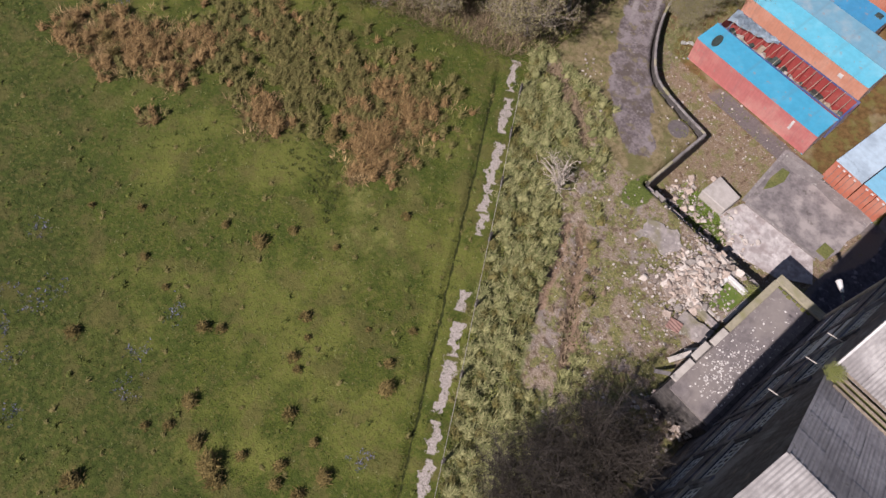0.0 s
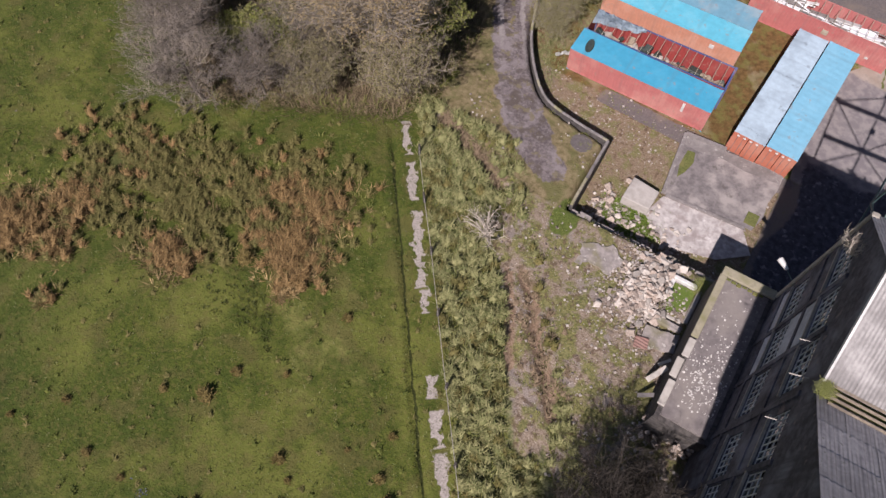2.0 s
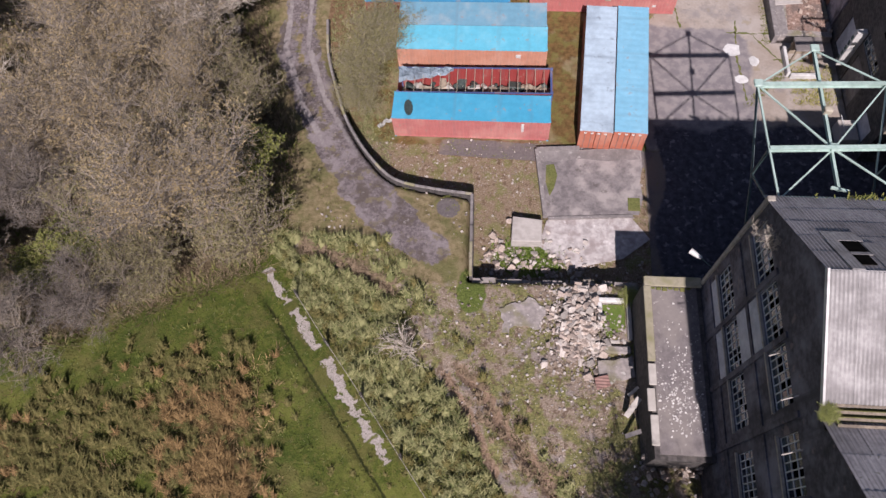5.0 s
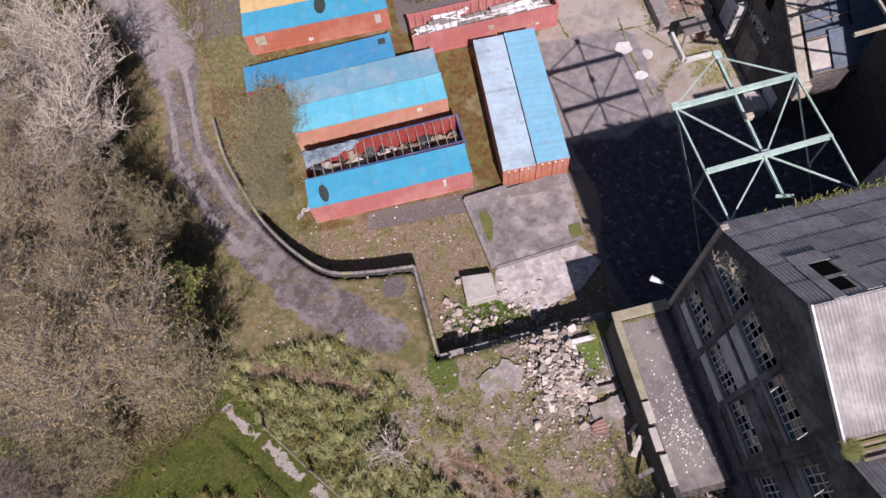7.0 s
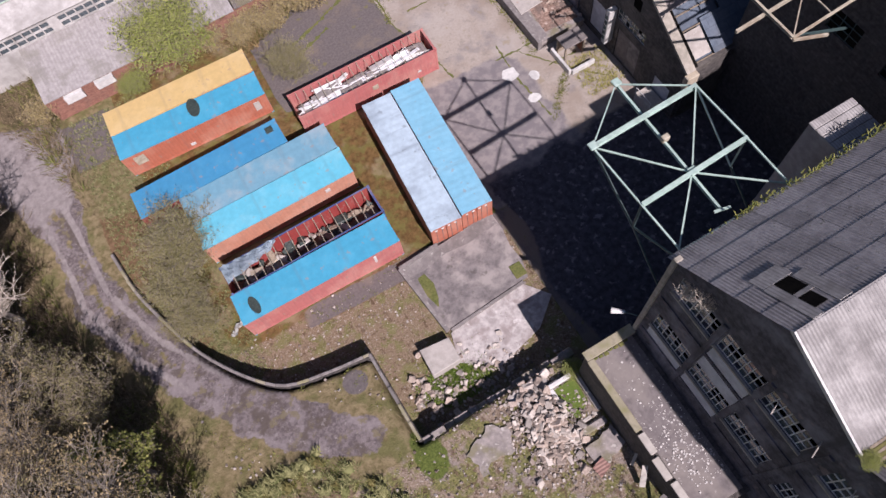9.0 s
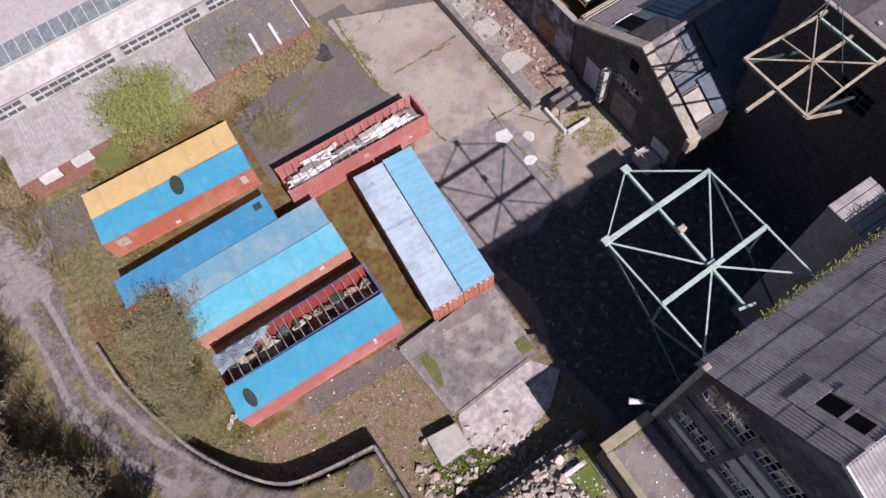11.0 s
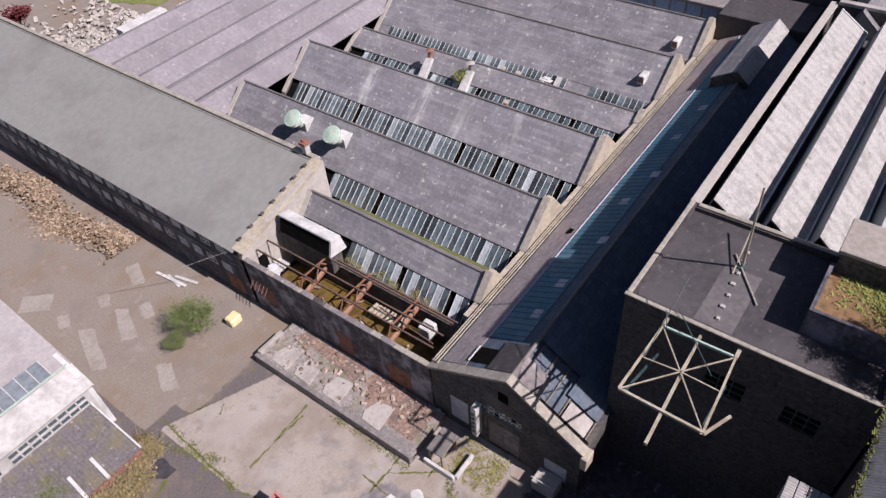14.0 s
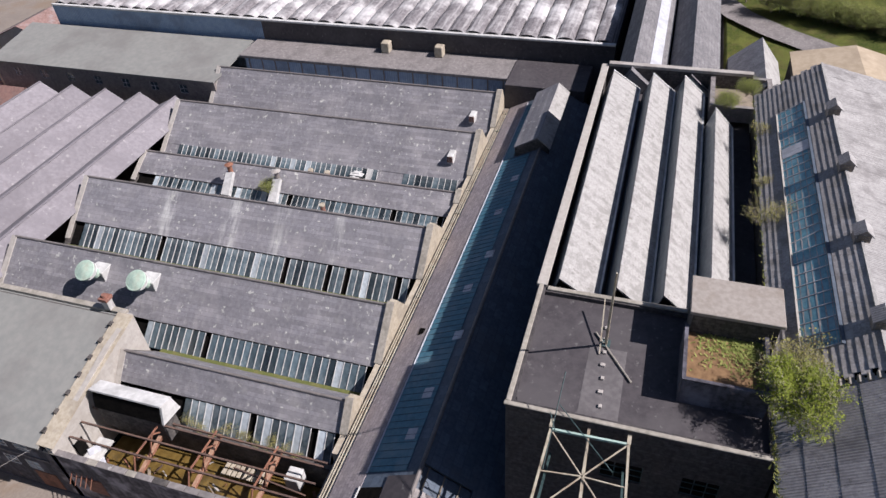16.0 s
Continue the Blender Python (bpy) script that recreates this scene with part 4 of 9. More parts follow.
part("gable", W([(-13.8, 17.552), (-19.0, 21.7), (-23.6, 19.55), (-24.2, 19.45), (-29.6, 23.55), (-34.5, 21.15), (-34.5, 17.552)], 0, MX, MX + 0.45), "render_dark", mill)
part("wall", B(((MX + 0.45, -14.2, -1), (62, -13.8, 17.4))), "stone_dark_y", mill)
part("wall", B(((MX + 0.45, -34.5, -1), (62, -34.1, 21.0))), "stone_dark_y", mill)
part("wall", W(prof, 0, 61.6, 62.0), "stone_dark", mill)
# Black sheet behind the windows, standing in for an unlit room.
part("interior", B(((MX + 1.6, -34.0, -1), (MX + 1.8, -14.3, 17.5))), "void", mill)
part("corner_pier", bevelled(B(((MX - 0.12, -13.85, 6.9), (MX + 0.25, -13.55, 17.7))), 0.05), "coping", mill, "stone quoin pier")
part("string_course", B(((MX - 0.07, -34.5, 13.2), (MX, -14.0, 13.5))), "render_dark", mill)
part("string_course", B(((MX - 0.07, -34.5, 8.0), (MX, -14.0, 8.3))), "render_dark", mill)
for y in (-17.2, -20.15, -23.5, -26.8, -29.75):
    part("pilaster", B(((MX - 0.09, y - 0.14, -1), (MX, y + 0.14, 17.4))), "render_dark", mill)
for (a, b), zz in ((bays[1], (8.4, 13.1)), (bays[0], (8.5, 9.6)), (bays[1], (13.6, 14.9))):
    if zz[0] == 8.4:
        part("patch", B(((MX - 0.035, b - 0.02, 8.4), (MX, a + 0.02, 9.5))), "panel_light", mill, "pale grey rendered panel")
        part("patch", B(((MX - 0.035, b - 0.02, 11.8), (MX, a + 0.02, 13.1))), "panel_light", mill, "pale grey rendered panel")
    else:
        part("patch", B(((MX - 0.035, b, zz[0]), (MX, a, zz[1]))), "panel_light", mill)
for k, (a, b) in enumerate(bays):
    for z0, z1 in ((15.0, 17.0), (9.7, 11.7)):
        w = new("window")
        w.parent = mill
        random.seed(k * 10 + int(z0))
        br = {(random.randrange(7), random.randrange(3)) for _ in range(9)}
        window_grid("window", w, 0, MX + 0.12, b, a, z0, z1, 7, 3, "white", "glass", br, -1, bw=0.05)
        part("sill", B(((MX - 0.12, b - 0.1, z0 - 0.14), (MX + 0.1, a + 0.1, z0 - 0.002))), "coping", w)
# roofs: north slope dark, south slopes pale, sun and shade put into the sheets
EX, EY, EZ = 28.9, -17.75, 20.77      # the east part has a lower ridge
# Black decks: the dark below laps and gaps is put into their colour.
part("roof_deck", S([(MX + .02, -13.6, 17.3), (EX, -13.6, 17.3), (EX, -19.0, 21.68), (MX + .02, -19.0, 21.68)], 0.12), "void", mill)
part("roof_deck", S([(MX + .02, -19.0, 21.66), (EX, -19.0, 21.66), (EX, -23.6, 19.5), (MX + .02, -23.6, 19.5)], 0.12), "void", mill)
part("roof_deck", S([(EX, -13.6, 17.3), (62, -13.6, 17.3), (62, EY, EZ - 0.1), (EX, EY, EZ - 0.1)], 0.12), "void", mill)
part("roof_deck", S([(EX, EY, EZ - 0.12), (62, EY, EZ - 0.12), (62, -23.6, 19.3), (EX, -23.6, 19.3)], 0.12), "void", mill)
part("step_gable", W([(-13.9, 17.2), (-19.0, 21.72), (-23.5, 19.6), (-23.5, 17.2)], 0, EX - 0.3, EX), "coping", mill, "stone upstand between two roof heights")
for k in range(14):
    yk = -14.2 - k * 0.34
    part("coping_stone", bevelled(B(((EX - 0.36, yk - 0.3, 17.42 + 0.809 * (-13.55 - yk)), (EX + 0.1, yk, 17.62 + 0.809 * (-13.55 - yk)))), 0.03), "coping", mill)
part("roof_deck", S([(MX + .02, -24.2, 19.4), (62, -24.2, 19.4), (62, -29.6, 23.5), (MX + .02, -29.6, 23.5)], 0.12), "void", mill)
part("roof_deck", S([(MX + .02, -29.6, 23.48), (62, -29.6, 23.48), (62, -34.6, 21.1), (MX + .02, -34.6, 21.1)], 0.12), "void", mill)
random.seed(5)
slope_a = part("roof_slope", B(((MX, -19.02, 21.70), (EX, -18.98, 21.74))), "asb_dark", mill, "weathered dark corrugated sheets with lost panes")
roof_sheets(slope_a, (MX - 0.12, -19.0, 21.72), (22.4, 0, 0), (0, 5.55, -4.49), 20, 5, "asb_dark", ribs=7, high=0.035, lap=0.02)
tile_a = part("roof_slope", B(((EX, EY - 0.03, EZ), (62, EY + 0.03, EZ + 0.05))), "tile_grey", mill, "square grey roofing tiles, some slipped")
roof_sheets(tile_a, (EX + 0.02, EY, EZ + 0.02), (33.0, 0, 0), (0, 4.3, -3.48), 58, 14, "tile_grey", over=0.06, ribs=1, high=0.0, name="roof_tile", seam=0.004, lap=0.05, bond=0.5)
def on_slope(x0, x1, y0, y1, up):
    """Corners of a rectangle lying that far above the mill's north slope."""
    return [(x, y, 17.36 + 0.809 * (-13.55 - y) + up) for x, y in ((x0, y0), (x1, y0), (x1, y1), (x0, y1))]


for x0, x1, y0, y1, up in ((7.35, 8.75, -17.0, -16.35, 0.13), (7.3, 7.78, -18.9, -17.02, 0.13), (8.62, 9.2, -18.85, -17.1, 0.12), (7.8, 8.6, -17.95, -17.78, 0.13)):
    part("loose_sheet", S(on_slope(x0, x1, y0, y1, up), 0.03), "asb_light", slope_a, "paler loosened sheet")
# Black plates laid on the slope stand in for unlit holes.
for x0, x1, y0, y1 in ((7.82, 8.55, -17.76, -17.04), (7.74, 8.4, -18.6, -17.98)):
    part("roof_hole", S(on_slope(x0, x1, y0, y1, 0.125), 0.02), "void", slope_a, "black hole where a sheet is lost")
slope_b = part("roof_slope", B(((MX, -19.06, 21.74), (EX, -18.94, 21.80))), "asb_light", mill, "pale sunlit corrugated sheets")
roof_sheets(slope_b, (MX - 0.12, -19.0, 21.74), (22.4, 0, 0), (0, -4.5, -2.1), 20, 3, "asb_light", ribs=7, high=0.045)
slope_e = part("roof_slope", B(((EX, EY - 0.08, EZ + 0.04), (62, EY + 0.08, EZ + 0.12))), "asb_white", mill, "white sunlit slope with cracked sheets")
roof_sheets(slope_e, (EX + 0.02, EY, EZ + 0.03), (33, 0, 0), (0, -5.8, -1.35), 30, 3, "asb_light", limit=90, ribs=3, high=0.025)
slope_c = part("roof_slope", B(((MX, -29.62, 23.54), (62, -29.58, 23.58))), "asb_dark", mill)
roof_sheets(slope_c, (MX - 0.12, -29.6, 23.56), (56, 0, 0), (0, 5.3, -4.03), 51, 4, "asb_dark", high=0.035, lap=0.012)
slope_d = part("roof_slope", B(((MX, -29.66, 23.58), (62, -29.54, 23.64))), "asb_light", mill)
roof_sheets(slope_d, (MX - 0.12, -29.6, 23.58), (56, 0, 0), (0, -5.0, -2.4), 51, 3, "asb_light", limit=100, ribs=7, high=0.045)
part("barge_board", BAR((MX - 0.1, -18.9, 21.82), (MX - 0.1, -23.6, 19.66), 0.09, 0.22), "white", mill, "peeling white barge board")
for yy in (-23.35, -23.6, -23.85, -24.1, -24.35):
    part("gutter_slat", BAR((MX + 0.3, yy, 19.72), (30, yy, 19.72), 0.1, 0.05), "timber", mill)
part("valley_gutter", B(((MX, -24.5, 19.3), (62, -23.3, 19.5))), "moss", mill, "valley gutter grown with moss")
part("eaves_gutter", B(((MX + 0.5, -13.6, 17.1), (62, -13.35, 17.28))), "steel_dark", mill)
for x, y, z, dx in ((MX, -20.75, 16.9, 0.75), (MX, -22.8, 17.6, 0.8), (MX, -24.9, 17.2, 0.9)):
    part("wall_spike", TUBE((x, y, z), (x - dx, y - 0.25, z + 0.1), 0.028), "conc_pale", mill, "projecting pale steel arm")
# glazed rooflight band and ridge vents in the east half
part("rooflight", S([(31.3, -14.72, 18.46), (57, -14.72, 18.46), (57, -16.2, 19.66), (31.3, -16.2, 19.66)], 0.05), "glass_teal", mill, "band of blue-green patent glazing")
for k in range(26):
    x = 31.3 + k * 1.03
    part("glazing_bar", BAR((x, -14.72, 18.5), (x + (0.3 if k in (9, 14) else 0.0), -16.2, 19.7), 0.05), "panel_light", mill)
part("glazing_kerb", BAR((31.2, -14.66, 18.44), (57.1, -14.66, 18.44), 0.12, 0.08), "conc_pale", mill, "pale lead kerb")
part("glazing_kerb", BAR((31.2, -16.3, 19.78), (57.1, -16.3, 19.78), 0.2, 0.06), "slate_hall", mill, "blue-grey flashing")
part("pale_pane", S([(50.3, -14.72, 18.52), (51.6, -14.72, 18.52), (51.6, -16.2, 19.72), (50.3, -16.2, 19.72)], 0.02), "panel_light", mill, "replaced opaque white pane")
for x in (31.6, 38.6, 46.0, 53.4):
    v = part("ridge_vent", W([(EY + 0.4, EZ - 0.4), (EY + 0.4, EZ + 0.5), (EY, EZ + 0.85), (EY - 0.4, EZ + 0.5), (EY - 0.4, EZ - 0.2)], 0, x, x + 0.9), "conc_dark", mill, "small louvred ridge ventilator")
    # Vent roofs: darker north, paler south, the sun's side put into the colour.
    for s_ in (-1, 1):
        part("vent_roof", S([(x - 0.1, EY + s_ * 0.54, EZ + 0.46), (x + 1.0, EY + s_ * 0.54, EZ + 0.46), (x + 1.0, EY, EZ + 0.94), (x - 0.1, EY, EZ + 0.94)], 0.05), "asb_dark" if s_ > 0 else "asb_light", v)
    for j in range(4):
        part("louvre", B(((x - 0.04, EY - 0.3, EZ + 0.02 + 0.13 * j), (x - 0.005, EY + 0.3, EZ + 0.07 + 0.13 * j))), "timber", v)

# --- flat-roofed annex ---
annex = thing("annex_building", "low flat-roofed annex with mossy stone coping", "building")
part("wall", B(((3.1, -24.1, -0.5), (3.4, -13.6, 6.55))), "stone_dark", annex)
part("wall", B(((3.4, -13.9, -0.5), (6.2, -13.6, 6.55))), "stone_dark_y", annex)
part("wall", B(((3.4, -24.1, 1), (6.2, -23.8, 6.2))), "stone_dark_y", annex)
part("wall", B(((6.2, -24.1, 1), (6.46, -13.6, 6.4))), "stone_dark", annex)
part("roof", B(((3.4, -23.8, 6.2), (6.2, -13.9, 6.45))), "felt_worn", annex, "stained felt roof strewn with debris")
part("coping", bevelled(B(((3.05, -13.92, 6.55), (6.46, -13.3, 6.75))), 0.03), "coping_moss", annex, "broad mossy coping")
part("coping", bevelled(B(((3.0, -18.6, 6.55), (3.45, -13.93, 6.75))), 0.03), "coping_moss", annex)
for y0, y1, dx in ((-20.0, -18.75, 0.02), (-21.5, -20.2, -0.12), (-23.4, -21.7, -0.02)):
    part("coping_stone", bevelled(B(((2.98 + dx, y0, 6.552), (3.42 + dx, y1, 6.72))), 0.03), "conc_pale", annex)

random.seed(15)
bm = bmesh.new()
for _ in range(360):
    x = min(6.0, max(3.55, random.gauss(4.9, 0.75)))
    y = random.gauss(-20.6, 1.5) if random.random() < 0.85 else random.uniform(-22.8, -14.4)
    if not -22.9 < y < -14.1:
        continue
    a = random.choice((0.016, 0.022, 0.03, 0.05))
    box(bm, (-a, -a * random.uniform(0.5, 1.2), 0), (a, a * random.uniform(0.5, 1.2), a * 0.7), pose(x, y, 6.452, random.uniform(-15, 15), random.uniform(-15, 15), random.uniform(0, 180)))
tagged(part("roof_litter", bm, surf("white_litter", (0.45, 0.43, 0.41), (0.65, 0.63, 0.6), 3.0, 0.9, 0.2)), "white broken bits strewn over the annex roof", "debris", kind="stuff")
for k in range(7):
    y = -13.98 - 0.02 * k
    part("moss_tuft", bevelled(B(((3.46 + 0.35 * k, -14.05 - 0.06 * (k % 3), 6.45), (3.75 + 0.35 * k, -13.93, 6.56))), 0.03), "moss", annex)

# --- stone gabled hall ---
hall = thing("stone_hall", "long sooty stone hall with a slate roof", "building")
part("gable", W([(-0.5, -1), (-0.5, 5.9), (5.2, 9.2), (11.8, 5.9), (11.8, -1)], 0, 21.35, 21.8), "void", hall)
door_holes = [(4.2, 6.9, 0.0, 3.2), (8.6, 10.3, 0.6, 3.6), (0.4, 2.2, 0.5, 2.6), (4.0, 7.3, 4.0, 5.1)]
holed_wall("wall", hall, 0, 20.9, 21.35, -0.5, 11.8, -1, 5.9, door_holes, "stone_dark", "sooty stone gable wall")
part("gable_head", W([(-0.5, 5.902), (5.2, 9.2), (11.8, 5.902)], 0, 20.9, 21.35), "stone_dark", hall)
part("boarding", B(((21.0, 4.2, 0), (21.1, 5.53, 3.2))), "conc_slab", hall, "grey boarded doorway")
part("boarding", B(((21.0, 5.55, 0), (21.1, 6.9, 3.2))), "felt_worn", hall, "grey boarded doorway")
part("boarding", B(((21.0, 8.6, 0.6), (21.1, 10.3, 3.6))), "panel_light", hall)
part("boarding", B(((21.0, 0.4, 0.5), (21.1, 2.2, 2.6))), "panel_light", hall)
hw = new("window")
hw.parent = hall
window_grid("window", hw, 0, 21.02, 4.0, 7.3, 4.0, 5.1, 7, 2, "white", "glass", {(1, 1), (4, 0)})
part("oculus", B(((20.86, 5.1, 6.6), (20.9, 5.9, 7.6))), "void", hall, "blocked louvre opening")
part("coping", S([(20.75, 12.0, 5.85), (21.5, 12.0, 5.85), (21.5, 5.2, 9.45), (20.75, 5.2, 9.45)], 0.2), "coping", hall, "stone gable coping")
part("coping", S([(20.75, -0.7, 5.85), (21.5, -0.7, 5.85), (21.5, 5.18, 9.45), (20.75, 5.18, 9.45)], 0.2), "coping", hall)
part("wall", B(((21.3, -0.6, -1), (25.0, -0.2, 5.8))), "stone_dark_y", hall)
part("wall", B(((21.8, 11.4, -1), (76, 11.8, 5.8))), "stone_dark_y", hall)
part("kneeler", bevelled(B(((20.7, -1.0, 4.2), (21.7, -0.5, 5.6))), 0.06), "sandstone", hall, "pale sandstone corner block")
part("roof", S([(21.5, 11.9, 5.85), (76, 11.9, 5.85), (76, 5.2, 9.25), (21.5, 5.2, 9.25)], 0.18), "slate_hall", hall, "bluish slate slope partly lost at the gable")
part("roof", S([(25.2, -0.3, 5.95), (76, -0.3, 5.95), (76, 5.2, 9.25), (25.2, 5.2, 9.25)], 0.18), "slate_hall", hall)
part("roof", S([(23.4, -0.3, 5.95), (25.2, -0.3, 5.95), (25.2, 2.0, 7.33), (23.4, 2.0, 7.33)], 0.18), "slate_hall", hall)
part("roof_board", S([(21.6, 3.2, 8.05), (23.4, 3.2, 8.05), (23.4, 5.2, 9.26), (21.6, 5.2, 9.26)], 0.08), "conc_slab", hall, "exposed pale sarking boards")
part("roof_board", S([(21.6, -0.1, 6.1), (23.2, -0.1, 6.1), (23.2, 1.6, 7.1), (21.6, 1.6, 7.1)], 0.08), "conc", hall, "exposed pale sarking boards")
for k in range(6):
    y = -0.2 + k * 1.0
    part("rafter", BAR((21.5, y, 5.75 + (y + 0.3) * 0.6), (25.3, y, 5.75 + (y + 0.3) * 0.6), 0.08), "timber", hall)
part("slate_strip", S([(21.6, 11.2, 6.26), (76, 11.2, 6.26), (76, 9.05, 7.35), (21.6, 9.05, 7.35)], 0.05), surf("mauve_slate", (0.23, 0.2, 0.21), (0.31, 0.275, 0.28), 1.4, 0.8, 0.3, blotch=(0.32, 0.28, 0.27), blotch_scale=0.5, blotch_amt=0.5, specks=(0.4, 0.39, 0.37), speck_scale=2.0, speck_amt=0.12, bricks=(0.5, 0.24, (0.6, 0.6, 0.6), (0, 1))), hall, "mauve slate border of the roof")
part("flashing", BAR((24.5, 9.02, 7.4), (75, 9.02, 7.4), 0.1, 0.05), "panel_light", hall, "whitish lead flashing")
part("slate_gap", S([(37.2, 9.9, 6.99), (38.0, 9.9, 6.99), (37.8, 9.4, 7.24), (37.3, 9.45, 7.21)], 0.02), "void", hall, "black hole in the slates")
part("sarking", S([(21.5, -0.3, 5.6), (25.2, -0.3, 5.6), (25.2, 5.2, 8.9), (21.5, 5.2, 8.9)], 0.06), "slate_hall", hall, "dark open roof boarding")
part("ridge", TUBE((21.5, 5.2, 9.27), (76, 5.2, 9.27), 0.14), "lead", hall, "lead ridge roll")
part("opening", S([(22.0, 9.0, 7.46), (23.4, 9.0, 7.46), (23.4, 7.4, 8.27), (22.0, 7.4, 8.27)], 0.03), "void", hall, "black opening in the slates")
part("opening_lip", BAR((21.95, 9.05, 7.46), (23.45, 9.05, 7.46), 0.1, 0.08), "white", hall, "white splintered lip")
part("felt_sheet", S([(21.6, 7.3, 8.33), (24.2, 7.3, 8.33), (24.2, 5.25, 9.37), (21.6, 5.25, 9.37)], 0.04), "darkfelt", hall, "dark felt sheet beside the ridge")
for x, y in ((30.5, 7.2), (36, 6.6), (41.5, 7.4), (45.6, 6.6), (52, 7.4), (57.5, 7.1), (27, 7.2)):
    part("roof_patch", S([(x, y, 5.92 + (11.9 - y) * 0.5075), (x + 0.9, y, 5.92 + (11.9 - y) * 0.5075), (x + 0.9, y - 0.7, 5.92 + (12.6 - y) * 0.5075), (x, y - 0.7, 5.92 + (12.6 - y) * 0.5075)], 0.16), "panel_light", hall)
part("rooflight", S([(24.6, 8.97, 7.4), (62.3, 8.97, 7.4), (62.3, 6.2, 8.8), (24.6, 6.2, 8.8)], 0.04), "glass_hall", hall, "long bluish glazed slope")
part("rooflight", S([(62.4, 8.97, 7.4), (74.5, 8.97, 7.4), (74.5, 7.95, 7.92), (62.4, 7.95, 7.92)], 0.04), "glass_hall", hall)
part("raised_roof", S([(62.5, 7.9, 9.1), (74.6, 7.9, 9.1), (74.6, 5.4, 10.6), (62.5, 5.4, 10.6)], 0.12), "slate", hall, "raised grey roof section at the far end")
# South slope in white sheet: its sunlit look is put into the colour.
part("raised_roof", S([(62.4, 5.4, 10.58), (74.6, 5.4, 10.58), (74.6, 4.1, 9.5), (62.4, 4.1, 9.5)], 0.12), "asb_white", hall)
part("raised_gable", W([(4.3, 8.4), (4.3, 9.5), (5.4, 10.45), (7.8, 9.05), (7.8, 8.0)], 0, 62.6, 62.8), "stone_dark", hall)
hall_bar = None
for k in range(63):
    if hall_bar is None:
        hall_bar = part("glazing_bar", BAR((25.0, 8.95, 7.43), (25.0, 6.2, 8.82), 0.025), "slate_hall", hall)
    else:
        share("glazing_bar", hall_bar, Matrix.Translation((0.6 * k, 0, 0)), hall)
sign = thing("hanging_sign", "tall narrow blue and white sign board on the stone gable", "sign")
part("board", bevelled(B(((20.1, 7.3, 1.4), (20.85, 7.75, 5.0))), 0.03), M["white"], sign)
for k in range(5):
    part("bar", B(((20.07, 7.42, 1.9 + k * 0.55), (20.2, 7.68, 2.25 + k * 0.55))), "steel_dark", sign)

# --- parapet walkway between the hall and the sheds ---
RZ, VZ = 8.8, 4.2
TEETH = [(26.0, 29.4, 7.6, 27.7, 32.3), (32.3, 38.1, RZ, 34.2, 42.2), (42.2, 48.2, RZ, 44.4, 53.0), (53.0, 57.0, 6.5, 54.6, 58.6), (58.6, 64.9, RZ, 60.4, 69.0), (69.0, 74.2, RZ, 70.4, 77.6)]
walkway = thing("parapet_walkway", "stone parapet walk with handrails and pipes between the roofs", "parapet")
part("gutter_walk", B(((21.3, 11.2, 5.85), (76, 12.0, 6.1))), "lead", walkway)
for y, z in ((11.35, 6.3), (11.55, 6.36), (11.75, 6.3)):
    part("pipe", TUBE((21.2, y, z), (75, y, z), 0.05), "steel_buff", walkway, "pale service pipe")
for k in range(14):
    part("pipe_bracket", B(((22 + 4 * k, 11.25, 6.1), (22.1 + 4 * k, 11.85, 6.28))), "steel_dark", walkway)

# --- northlight sheds ---
sheds = thing("weaving_sheds", "row of ridged slate sheds with patent glazing strips", "building")


def profile_z(x):
    for x0, xr, zr, xs, x1 in TEETH:
        if x0 <= x <= x1:
            return VZ + (zr - VZ) * ((x - x0) / (xr - x0) if x < xr else (x1 - x) / (x1 - xr))
    return VZ


